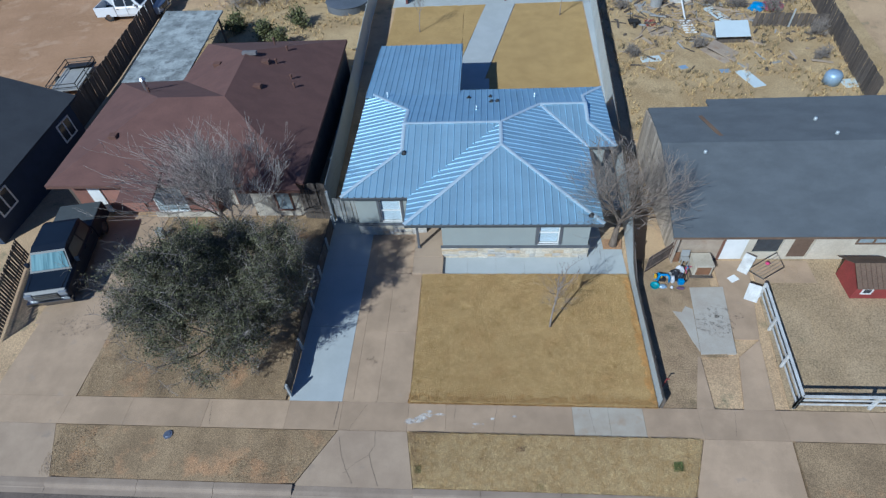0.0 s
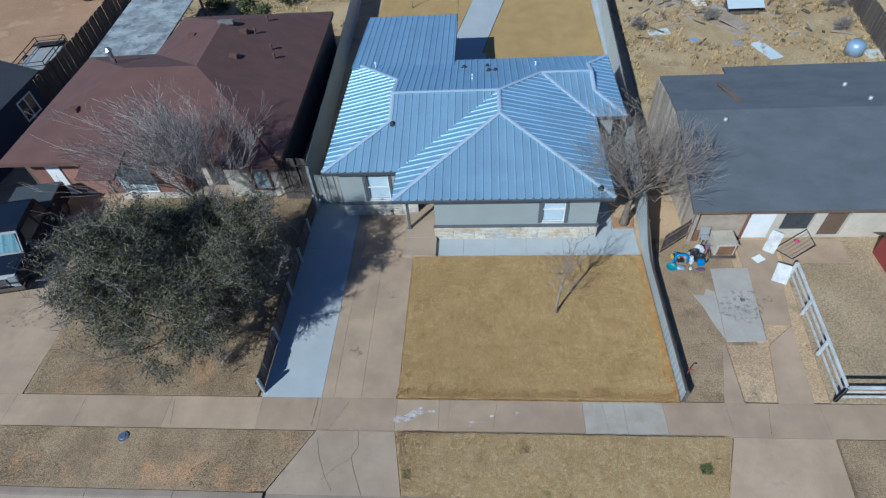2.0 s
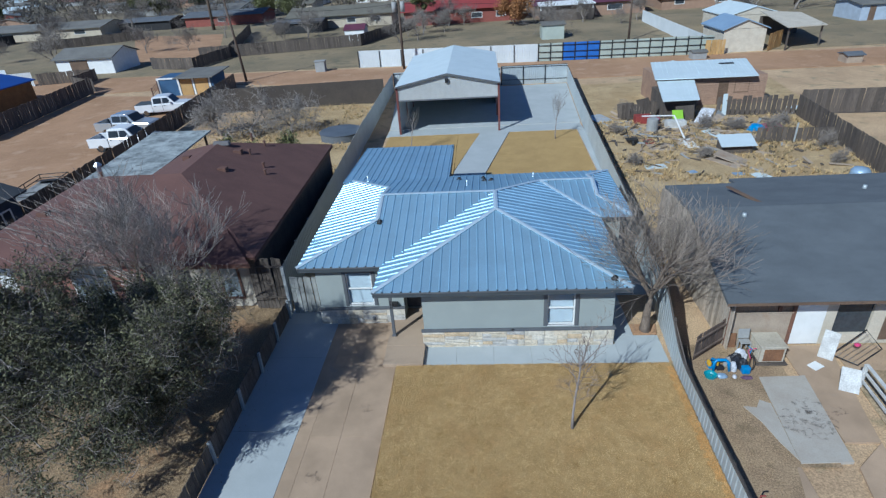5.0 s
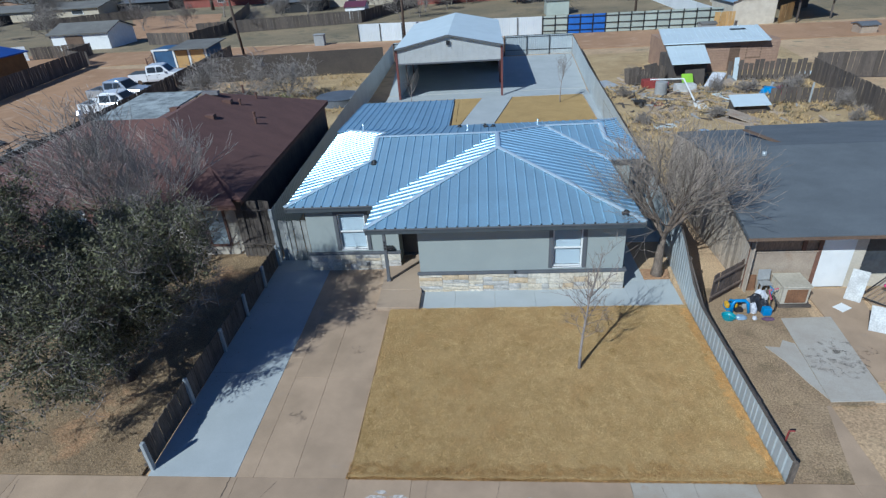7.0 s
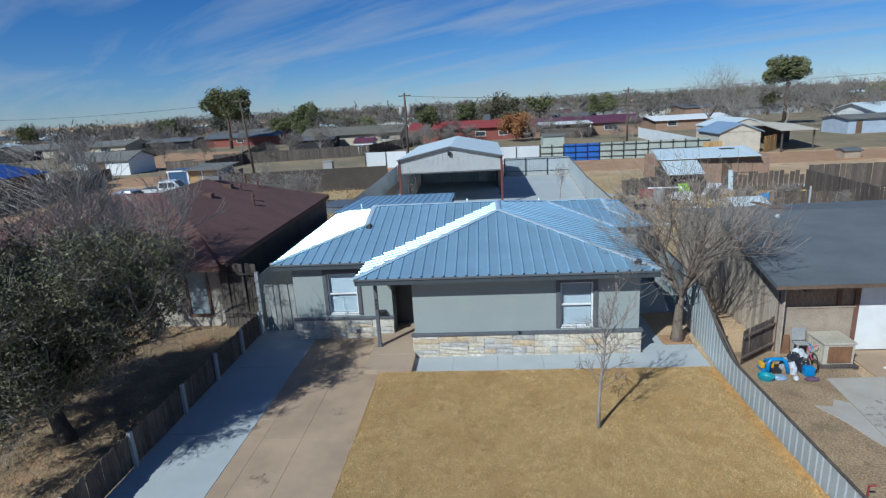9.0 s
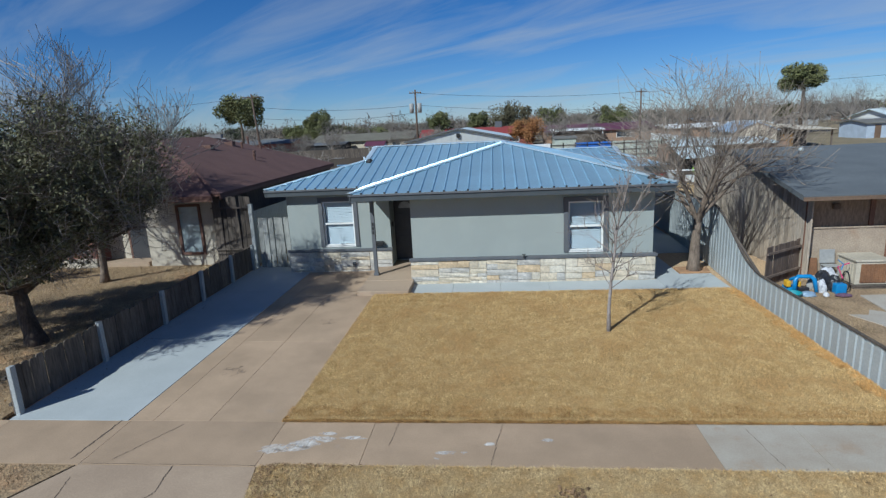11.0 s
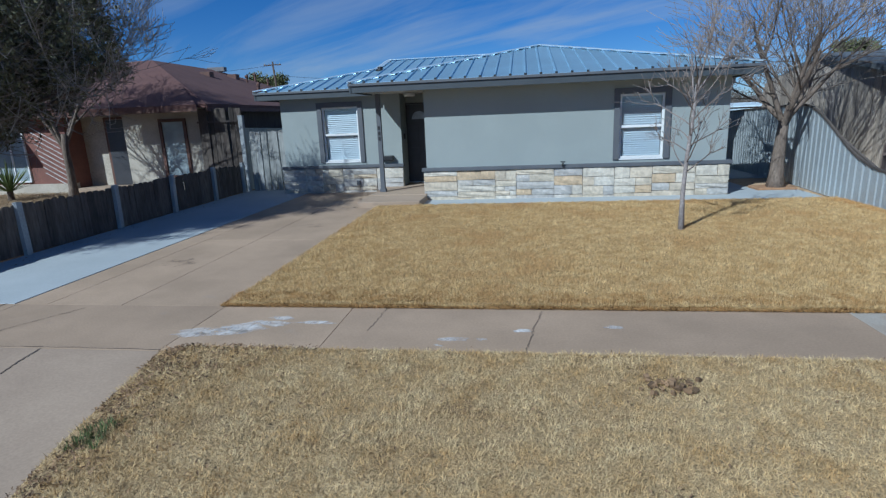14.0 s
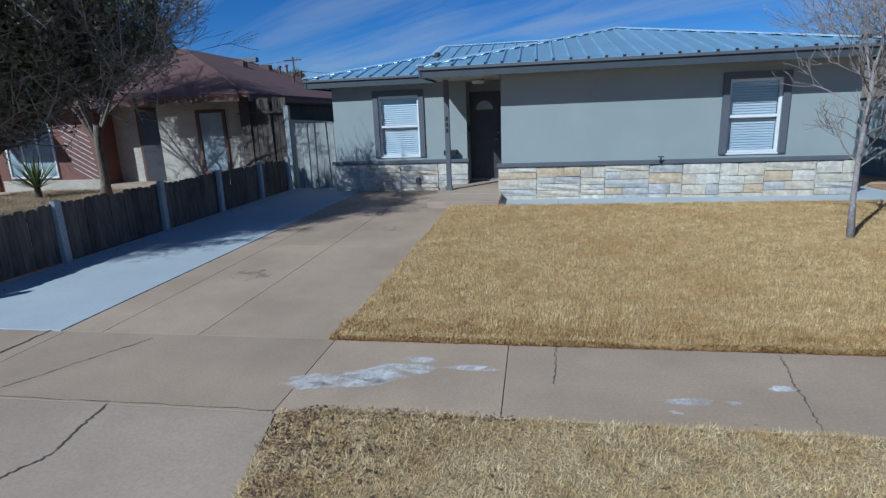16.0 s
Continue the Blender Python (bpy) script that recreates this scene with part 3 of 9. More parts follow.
slabs("yard_pad", "wide pale concrete yard round the metal shop", [[(-5.5, 42.0), (10.1, 42.0), (10.1, 43.9), (-5.5, 43.9)], [(-5.5, 44.1), (10.2, 44.1), (11.2, 59.3), (-6.8, 59.3)]], M_CONC_NEW, 0.02)
slabs("narrow_walk", "pale concrete strip along the metal fence", [[(9.0, 24.5), (9.4, 24.5), (10.3, 41.9), (9.6, 41.9)]], M_CONC_NEW, 0.02)

cracks = Mesh()
for pts, w in (([(-3.45, 7.3), (-3.5, 6.3)], 0.02), ([(-1.64, 4.32), (-1.76, 4.6), (-1.92, 4.95), (-2.08, 5.38), (-1.91, 5.7), (-1.97, 6.2)], 0.013), ([(-2.08, 5.36), (-2.49, 5.09), (-2.89, 4.71)], 0.009), ([(-2.52, 4.4), (-2.84, 4.9), (-3.07, 5.42), (-3.22, 5.95)], 0.009),
               ([(0.86, 7.28), (0.82, 6.7)], 0.006), ([(2.36, 7.25), (2.28, 6.85), (2.2, 6.3)], 0.007), ([(-8.3, 7.2), (-8.1, 6.3)], 0.008), ([(-3.3, 6.22), (-0.85, 6.22)], 0.006), ([(-2.4, 7.2), (-2.9, 6.3)], 0.007),
               ([(5.6, 7.2), (5.7, 6.3)], 0.007), ([(10.6, 7.2), (10.4, 6.3)], 0.008)):
    wander(cracks, pts, w, lambda x, y: 0.004 - max(0.0, (SW0 - y)) / 1.9 * 0.09, 0.012, 22, None, True)
structure("pavement_cracks", cracks, M_CRACK, "dark wandering cracks in the concrete")

stain = Mesh()
rs = random.Random(4)
for cx, cy, rx, ry, n in ((-0.74, 6.57, 0.24, 0.08, 13), (-0.56, 6.66, 0.28, 0.11, 13), (-0.36, 6.77, 0.28, 0.12, 13), (-0.20, 6.87, 0.22, 0.10, 13), (-0.08, 6.97, 0.13, 0.05, 11), (0.3, 6.88, 0.17, 0.04, 9), (1.6, 6.55, 0.16, 0.05, 9), (1.85, 6.55, 0.05, 0.03, 7), (2.2, 6.76, 0.13, 0.045, 8), (2.95, 6.86, 0.14, 0.045, 8), (1.5, 6.42, 0.06, 0.025, 7)):
    for k in range(3):
        ox, oy, s = rs.uniform(-0.5, 0.5) * rx, rs.uniform(-0.5, 0.5) * ry, rs.uniform(0.45, 0.85)
        poly = [(cx + ox + math.cos(2 * math.pi * i / n) * rx * s * rs.uniform(0.6, 1.25), cy + oy + math.sin(2 * math.pi * i / n) * ry * s * rs.uniform(0.6, 1.25)) for i in range(n)]
        stain.add([(x, y, 0.0025 + 0.0003 * k) for x, y in poly], [tuple(range(n))])
for cx, cy, rx, ry in ((10.9, 10.9, 0.7, 0.6), (11.2, 11.5, 0.4, 0.35), (-2.5, 9.0, 0.25, 0.2), (-1.5, 11.5, 0.3, 0.2), (11.9, 11.3, 0.3, 0.2), (-15.5, 10.5, 0.9, 0.6)):
    oil = Mesh().add([(cx + math.cos(2 * math.pi * i / 14) * rx * rs.uniform(0.7, 1.2), cy + math.sin(2 * math.pi * i / 14) * ry * rs.uniform(0.7, 1.2), 0.034 if 10 < cx < 11.7 else 0.004) for i in range(14)], [tuple(range(14))])
    structure("oil_stain", oil, M_OILSTAIN, "dark blotch on the concrete")
structure("sidewalk_stain", stain, M_WHITE_STAIN, "white plaster splashes on the sidewalk")

# ---- yards ----


def wavy(x0, x1, y0, y1, amp, seed, step=0.25):
    """A rectangle whose edges wander."""
    r = random.Random(seed)
    pts = []
    def run(ax, ay, bx, by):
        n = max(2, int(math.hypot(bx - ax, by - ay) / step))
        for i in range(n):
            k = i / n
            nx, ny = -(by - ay), bx - ax
            d = math.hypot(nx, ny)
            o = r.uniform(-amp, amp) if i else 0
            pts.append((ax + (bx - ax) * k + nx / d * o, ay + (by - ay) * k + ny / d * o))
    run(x0, y0, x1, y0); run(x1, y0, x1, y1); run(x1, y1, x0, y1); run(x0, y1, x0, y0)
    return pts


structure("front_lawn", Mesh().prism(wavy(-0.82, 7.98, 7.33, 13.4, 0.025, 1), -0.1, 0.035), M_THATCH, "mown dormant straw-coloured front lawn", bevel=0.0)
def verge_z(x, y):
    """Height of the mounded verge: it swells up behind the kerb and drops off at the sidewalk and the drives."""
    def ease(k):
        k = np.clip(k, 0, 1)
        return k * k * (3 - 2 * k)
    side = np.minimum(x - (-0.45 - (y - 4.3) * 0.19), (8.6 + (y - 4.3) * 0.34) - x)
    return 0.012 + 0.07 * ease((y - 4.3) / 0.7) * ease((6.19 - y) / 0.06) * ease(side / 0.35) - 0.05 * (1 - ease(side / 0.3)) * (1 - ease((y - 4.3) / 0.6))


vm = Mesh()
VX = [i / 44 for i in range(45)]
VX = [0.0, 0.012, 0.024] + VX[2:-2] + [0.976, 0.988, 1.0]
VY = [4.30, 4.4, 4.52, 4.66, 4.82, 5.0, 5.3, 5.6, 5.9, 6.08, 6.13, 6.15, 6.17, 6.185]
for y in VY:
    for k in VX:
        x0, x1 = -0.45 - (y - 4.3) * 0.19, 8.55 + (y - 4.3) * 0.34
        x = x0 + (x1 - x0) * k
        vm.v.append((x, y, float(verge_z(x, y))))
nv = len(VX)
vm.f = [(j * nv + i, j * nv + i + 1, (j + 1) * nv + i + 1, (j + 1) * nv + i) for j in range(len(VY) - 1) for i in range(nv - 1)]
structure("verge_lawn", vm, M_THATCH2, "bleached dormant grass verge beside the street")
structure("neighbour_verge", Mesh().prism([(-13.19, 4.30), (-12.2, 4.30), (-5.5, 4.30), (-4.52, 4.30), (-3.33, 6.17), (-13.92, 6.17)], lambda x, y: -0.25, lambda x, y: -0.08 if y < 4.4 and (x > -4.6 or x < -13.1) else 0.01), M_YARD, "bare reddish verge with leaf litter")
structure("neighbour_verge_2", Mesh().prism([(12.05, 4.30), (40, 4.30), (40, 6.17), (12.2, 6.17)], -0.2, 0.01), M_YARD, "patchy dry verge")
structure("neighbour_yard", on_ground([(-13.7, 7.33), (-5.5, 7.33), (-5.5, 17.2), (-13.95, 17.2)], 0.01), M_YARD, "leaf-littered dry front yard of the brown house")
structure("neighbour_yard_2", on_ground([(8.15, 7.33), (9.35, 7.33), (9.9, 9.4), (11.0, 9.4), (11.4, 14.3), (8.3, 14.3)], 0.004), M_BROWNYARD, "bare dirt side yard")
structure("fenced_yard", on_ground([(12.5, 7.33), (26, 7.33), (26, 14.3), (13.3, 14.3)], -0.012), M_SCRUB, "scrubby fenced yard")
structure("back_lawn", on_ground(wavy(-5.2, 0.3, 30.4, 41.9, 0.05, 3), 0.03), M_BACKLAWN, "straw-yellow back lawn")
structure("back_lawn_2", on_ground([(1.5, 24.6), (8.9, 24.6), (9.5, 41.9), (4.35, 41.9), (2.0, 30.4)], 0.012), M_BACKLAWN, "straw-yellow back lawn beside the path")
structure("back_lawn_3", on_ground([(0.32, 33.1), (2.0, 41.9), (0.3, 41.9)], 0.025), M_BACKLAWN, "straw-yellow back lawn corner")
structure("dirt_lot", on_ground([(-50, 18), (-24.3, 18), (-24.3, 30), (-26.0, 44), (-28.5, 62), (-48, 66)], 0.01), M_DIRT, "orange dirt vacant lot with tyre tracks")
structure("alley", on_ground([(-90, 63), (-28, 68.5), (-8, 62.0), (12, 61.5), (34, 61), (80, 59), (80, 69), (33, 71.5), (-14, 75), (-90, 82)], 0.015), M_DIRT, "orange dirt alley behind the yards")
structure("far_yards", on_ground([(-140, 84), (-14, 76.5), (9.5, 74), (31, 73), (95, 71), (520, 560), (-560, 560)], 0.004), M_FARYARD, "dull olive-tan yards beyond the alley")
structure("neighbour_backyard", on_ground([(10.0, 23.2), (26, 23.2), (31, 58), (12.4, 58)], 0.008), M_STRAWYARD, "cluttered dry grass backyard")
structure("brown_house_backyard", on_ground([(-23, 30.6), (-6.6, 30.6), (-7.6, 54), (-17, 56)], 0.008), M_STRAWYARD, "scruffy dry backyard of the brown house")

# ---- the grey house ----
E2, SL = 2.55, 0.238
XL, XR, YF = -1.44, 6.72, 13.93          # front block eaves
XM = (XL + XR) / 2
HALF = XM - XL
ZA = E2 + HALF * SL
YA = YF + HALF
BY0 = 15.62                              # left wing eave
YR = BY0 + HALF                          # main ridge
BY1 = 24.1                               # rear eave
SR = HALF * SL / (BY1 - YR)              # slope of the rear plane
BX0, BXG = -4.42, -1.88                  # left eave, gablet
CY0 = 19.0                               # right wing eave
CH = 2.1
ZC = E2 + CH * SL
CYR = BY1 - CH * SL / SR
SE = CH * SL / (CYR - CY0)               # slope of the right wing's front
CX1, CXG = 8.0, 6.84
GB, GC = (BXG - BX0) * SL, (CX1 - CXG) * SL

house = thing("house", (1.2, 19, -0.08), "single-storey sage-grey stucco house with metal hip roof", "house")


def wall_with_holes(x0, x1, z0, z1, y0, y1, holes):
    """A wall along x from y0 to y1 in depth, one closed mesh, cut open at the holes (x0, x1, z0, z1)."""
    cx = sorted({x0, x1, *[h[0] for h in holes], *[h[1] for h in holes]})
    cz = sorted({z0, z1, *[max(h[2], z0) for h in holes], *[h[3] for h in holes]})
    nx, nz = len(cx), len(cz)
    m = Mesh()
    m.v = [(x, y, z) for y in (y0, y1) for z in cz for x in cx]
    def vid(k, i, j):
        return k * nx * nz + j * nx + i
    def full(i, j):
        if not (0 <= i < nx - 1 and 0 <= j < nz - 1):
            return False
        a, b = (cx[i] + cx[i + 1]) / 2, (cz[j] + cz[j + 1]) / 2
        return not any(h[0] < a < h[1] and h[2] < b < h[3] for h in holes)
    for i in range(nx - 1):
        for j in range(nz - 1):
            if not full(i, j):
                continue
            m.f += [(vid(0, i, j), vid(0, i + 1, j), vid(0, i + 1, j + 1), vid(0, i, j + 1)), (vid(1, i, j), vid(1, i, j + 1), vid(1, i + 1, j + 1), vid(1, i + 1, j))]
            if not full(i - 1, j):
                m.f.append((vid(0, i, j), vid(0, i, j + 1), vid(1, i, j + 1), vid(1, i, j)))
            if not full(i + 1, j):
                m.f.append((vid(0, i + 1, j), vid(1, i + 1, j), vid(1, i + 1, j + 1), vid(0, i + 1, j + 1)))
            if not full(i, j - 1):
                m.f.append((vid(0, i, j), vid(1, i, j), vid(1, i + 1, j), vid(0, i + 1, j)))
            if not full(i, j + 1):
                m.f.append((vid(0, i, j + 1), vid(0, i + 1, j + 1), vid(1, i + 1, j + 1), vid(1, i, j + 1)))
    return m


WT = 2.46
w2 = (4.20, 5.10, 0.78, 2.10)
w1 = (-2.82, -1.88, 0.78, 2.13)
DOOR = (-0.90, -0.02, 0.13, 2.17)
part("wall", wall_with_holes(0.05, 6.36, -0.12, WT, 14.5, 14.7, [w2]), M_STUCCO, house, "sage-grey stucco front wall")
part("wall", wall_with_holes(-3.9, -0.80, -0.12, WT, 15.93, 16.13, [w1]), M_STUCCO, house, "sage-grey stucco wall of the recessed wing")
part("wall", wall_with_holes(-0.98, 0.05, -0.12, WT, 16.62, 16.8, [DOOR]), M_STUCCO, house, "stucco wall round the front door")
part("wall", Mesh().box(-1.0, -0.80, 16.13, 16.62, -0.12, WT), M_STUCCO, house)
part("wall", Mesh().box(0.05, 0.25, 14.7, 16.8, -0.12, WT), M_STUCCO, house)
part("wall", Mesh().box(6.16, 6.36, 14.7, 19.1, -0.12, WT), M_STUCCO, house)
part("wall", Mesh().box(6.36, 7.5, 19.1, 19.3, -0.3, WT), M_STUCCO, house)
part("wall", Mesh().box(7.3, 7.5, 19.3, 23.6, -0.4, WT), M_STUCCO, house)
part("wall", Mesh().box(-3.9, 7.5, 23.6, 23.8, -0.4, WT), M_STUCCO, house)
part("wall", Mesh().box(-3.9, -3.7, 16.13, 29.1, -0.5, 2.3), M_STUCCO, house)
part("wall", Mesh().box(-3.7, 0.2, 28.9, 29.1, -0.5, 2.25), M_STUCCO, house)
part("wall", Mesh().box(0.0, 0.2, 23.8, 28.9, -0.5, 2.3), M_STUCCO, house)
part("ceiling", Mesh().box(-3.7, 6.16, 16.8, 23.6, WT - 0.06, WT - 0.01), M_SOFFIT, house)
# floor coloured near-black so that the rooms look unlit
part("floor", Mesh().box(-3.7, 6.16, 16.85, 23.6, -0.1, 0.1).box(0.25, 6.16, 14.72, 16.84, -0.1, 0.1), M_DARK, house)

# stone wainscot: backing, stones laid in uneven courses, and a painted cap
ST_TOP = 0.62


def stone_mesh(seed):
    r = random.Random(seed)
    bm = bmesh.new()
    bmesh.ops.create_cube(bm, size=1.0)
    bmesh.ops.subdivide_edges(bm, edges=[e for e in bm.edges if abs(e.verts[0].co.y + 0.5) < 0.01 and abs(e.verts[1].co.y + 0.5) < 0.01], cuts=1, use_grid_fill=True)
    for v in bm.verts:
        if v.co.y < -0.4:
            edge = max(abs(v.co.x), abs(v.co.z)) > 0.4
            v.co.y += r.uniform(-0.12, 0.12) + (0.22 if edge else 0)
            if edge:
                v.co.x *= 0.985
                v.co.z *= 0.96
                v.co.x += r.uniform(-0.012, 0.012)
                v.co.z += r.uniform(-0.03, 0.03)
    me = bpy.data.meshes.new("stone")
    bm.to_mesh(me)
    bm.free()
    me.materials.append(M_STONE)
    return me


STONES = [stone_mesh(i) for i in range(6)]


def stone_run(parent, x0, x1, y, z0, z1, seed, axis="x"):
    """Squared stones in uneven courses over a stretch of wall whose face is at y (or x, for axis y)."""
    r = random.Random(seed)
    x = x0
    while x < x1 - 0.02:
        bw = min(r.uniform(0.42, 0.95), x1 - x)
        if x1 - x - bw < 0.25:
            bw = x1 - x
        z = z0
        while z < z1 - 0.02:
            bh = r.choice((0.10, 0.13, 0.16, 0.20))
            if z1 - z - bh < 0.09:
                bh = z1 - z
            n = 1 if bw < 0.4 else r.choice((1, 1, 2, 2))
            cuts2 = sorted([0] + [r.uniform(0.3, 0.7) if n == 2 else (i + r.uniform(-0.12, 0.12)) / n for i in range(1, n)] + [1])
            for a, b in zip(cuts2, cuts2[1:]):
                ob = new("stone", r.choice(STONES))
                ob.parent = parent
                w, h, d = (b - a) * bw - 0.007, bh - 0.007, r.uniform(0.06, 0.082)
                c = x + (a + b) / 2 * bw
                if axis == "x":
                    ob.matrix_basis = Matrix.LocRotScale((c, y - d / 2 + 0.01, z + bh / 2), None, (w, d, h))
                else:
                    ob.matrix_basis = Matrix.LocRotScale((y + d / 2 - 0.01, c, z + bh / 2), Euler((0, 0, radians(90))), (w, d, h))
            z += bh
        x += bw


wain = part("wainscot", Mesh().box(-0.01, 6.42, 14.443, 14.498, -0.11, ST_TOP - 0.004).box(6.362, 6.417, 14.5, 16.6, -0.11, ST_TOP - 0.004), M_MORTAR, house, "cream and tan limestone wainscot")
wain_l = part("wainscot", Mesh().box(-3.95, -0.79, 15.873, 15.928, -0.11, ST_TOP - 0.004), M_MORTAR, house, "cream and grey limestone wainscot")
part("cap_ledge", Mesh().box(-0.04, 6.46, 14.38, 14.498, ST_TOP, ST_TOP + 0.075).box(6.362, 6.46, 14.5, 16.6, ST_TOP, ST_TOP + 0.075), M_TRIM, house, "slate-grey cap ledge", 0.008)
part("cap_ledge", Mesh().box(-3.99, -0.76, 15.81, 15.928, ST_TOP, ST_TOP + 0.075), M_TRIM, house, "slate-grey cap ledge", 0.008)


def sash_window(x0, x1, z0, z1, y, parent, trim=0.12):
    """A white two-sash window with blinds behind, in a wall whose face is at y, with painted trim round it."""
    t = part("window", wall_with_holes(x0 - trim, x1 + trim, z0 - 0.02, z1 + trim, y - 0.035, y + 0.01, [(x0, x1, z0 - 0.02, z1)]), M_TRIM, parent, "double-hung window with slate-grey trim", 0.004)
    fy0, fy1, w = y + 0.03, y + 0.09, 0.045
    zm = (z0 + z1) / 2
    fr = wall_with_holes(x0, x1, z0, z1, fy0, fy1, [(x0 + w, x1 - w, z0 + w, zm - 0.025), (x0 + w, x1 - w, zm + 0.025, z1 - w)])
    part("frame", fr, M_WHITE, t, "white vinyl frame", 0.003)
    part("sill", Mesh().box(x0 - 0.005, x1 + 0.005, y - 0.02, y + 0.10, z0 - 0.03, z0), M_WHITE, t, "white sill", 0.004)
    for a, b in ((z0 + w, zm - 0.025), (zm + 0.025, z1 - w)):
        p = part("pane", Mesh().box(x0 + w, x1 - w, fy0 + 0.02, fy0 + 0.026, a, b), M_GLASS, t)
        p.visible_shadow = False
    bl = Mesh()
    z = z0 + 0.05
    while z < z1 - 0.06:
        bl.add([(x0 + 0.05, fy1 + 0.012, z), (x1 - 0.05, fy1 + 0.012, z), (x1 - 0.05, fy1 + 0.030, z + 0.040), (x0 + 0.05, fy1 + 0.030, z + 0.040)], [(0, 1, 2, 3)])
        z += 0.047
    bl.box(x0 + 0.04, x1 - 0.04, fy1 + 0.002, fy1 + 0.04, z1 - 0.055, z1 - 0.01)
    part("blind", bl, M_BLIND, t, "white horizontal slat blind")
    return t


sash_window(*w2[:2], w2[2], w2[3], 14.5, house)
sash_window(*w1[:2], w1[2], w1[3], 15.93, house)

# porch and front door
part("porch_floor", Mesh().box(-1.28, 0.04, 14.35, 16.62, -0.1, 0.125).box(-1.1, 0.04, 16.4, 16.8, -0.1, 0.13), M_CONC_GREY, house, "raised concrete porch floor", 0.012)
part("porch_step", Mesh().box(-1.28, 0.06, 13.38, 14.345, -0.1, 0.115), M_CONC_GREY, house, "low concrete step", 0.012)
part("porch_post", Mesh().box(-1.13, -1.03, 14.85, 14.95, 0.127, 2.36), M_TRIM, house, "slate-grey porch post", 0.006)
part("post_base", Mesh().box(-1.15, -1.01, 14.83, 14.97, 0.127, 0.20), M_TRIM, house, "", 0.004)
for i in range(3):
    part("post_bar", Mesh().box(-1.105, -1.055, 14.842, 14.848, 1.56 - i * 0.12, 1.64 - i * 0.12), M_BLACK, house, "small dark bar on the post")
d = part("door", Mesh().box(DOOR[0] + 0.04, DOOR[1] - 0.04, 16.66, 16.705, 0.15, 2.13), M_DOOR, house, "charcoal panelled front door with fan light", 0.004)
pm = Mesh()
dx0, dx1 = DOOR[0] + 0.04, DOOR[1] - 0.04
dm = (dx0 + dx1) / 2
for a, b in ((dx0 + 0.10, dm - 0.04), (dm + 0.04, dx1 - 0.10)):
    for z0, z1 in ((0.32, 0.90), (1.04, 1.60)):
        pm.box(a, b, 16.648, 16.662, z0, z1)
part("door_panel", pm, M_DOOR, d, "", 0.010)
fan = Mesh()
fan.add([(dm, 16.655, 1.76)] + [(dm + 0.2 * math.cos(math.pi * i / 12), 16.655, 1.76 + 0.2 * math.sin(math.pi * i / 12)) for i in range(13)], [(0, i + 1, i + 2) for i in range(12)])
part("fan_light", fan, mat("frosted_fan_light", (0.30, 0.32, 0.34), (0.24, 0.26, 0.28), 8, 60, 0.1, 0.15, 0, 0.1), d, "half-round fan light")
part("door_handle", Mesh().tube([(dx1 - 0.08, 16.66, 1.08), (dx1 - 0.08, 16.61, 1.08), (dx1 - 0.18, 16.605, 1.08)], [0.012, 0.012, 0.010], 8), M_STEEL, d, "brushed steel lever handle", 0, True)
part("deadbolt", Mesh().cyl(dx1 - 0.08, 16.645, 1.2, 1.25, 0.025, None, 12), M_STEEL, d, "", 0, True)
part("door_frame", Mesh().box(DOOR[0], DOOR[0] + 0.037, 16.60, 16.72, 0.135, 2.17).box(DOOR[1] - 0.037, DOOR[1], 16.60, 16.72, 0.135, 2.17).box(DOOR[0] + 0.037, DOOR[1] - 0.037, 16.60, 16.72, 2.133, 2.17), M_TRIM, house, "", 0.004)
part("threshold", Mesh().box(DOOR[0] + 0.04, DOOR[1] - 0.04, 16.58, 16.72, 0.132, 0.15), M_STEEL, house)
part("mailbox", Mesh().box(-1.32, -1.02, 15.78, 15.925, 0.78, 0.90), M_BLACK, house, "black wall mailbox", 0.015)
part("doorbell", Mesh().box(-0.795, -0.77, 16.2, 16.28, 1.28, 1.42), M_BLACK, house, "", 0.004)
part("porch_light", Mesh().cyl(-0.5, 15.7, 2.30, 2.375, 0.13, 0.15, 20), M_WHITE, house, "round white ceiling light", 0, True)
part("hose_tap", Mesh().tube([(3.03, 14.46, 0.66), (3.03, 14.34, 0.67), (3.03, 14.32, 0.74)], [0.014, 0.016, 0.02], 8).tube([(2.98, 14.32, 0.76), (3.08, 14.32, 0.76)], [0.012, 0.012], 6), M_BLACK, house, "dark outdoor tap", 0, True)
part("wall_socket", Mesh().cyl(-1.95, 15.82, 0.20, 0.30, 0.055, None, 10), M_TRIM, house)

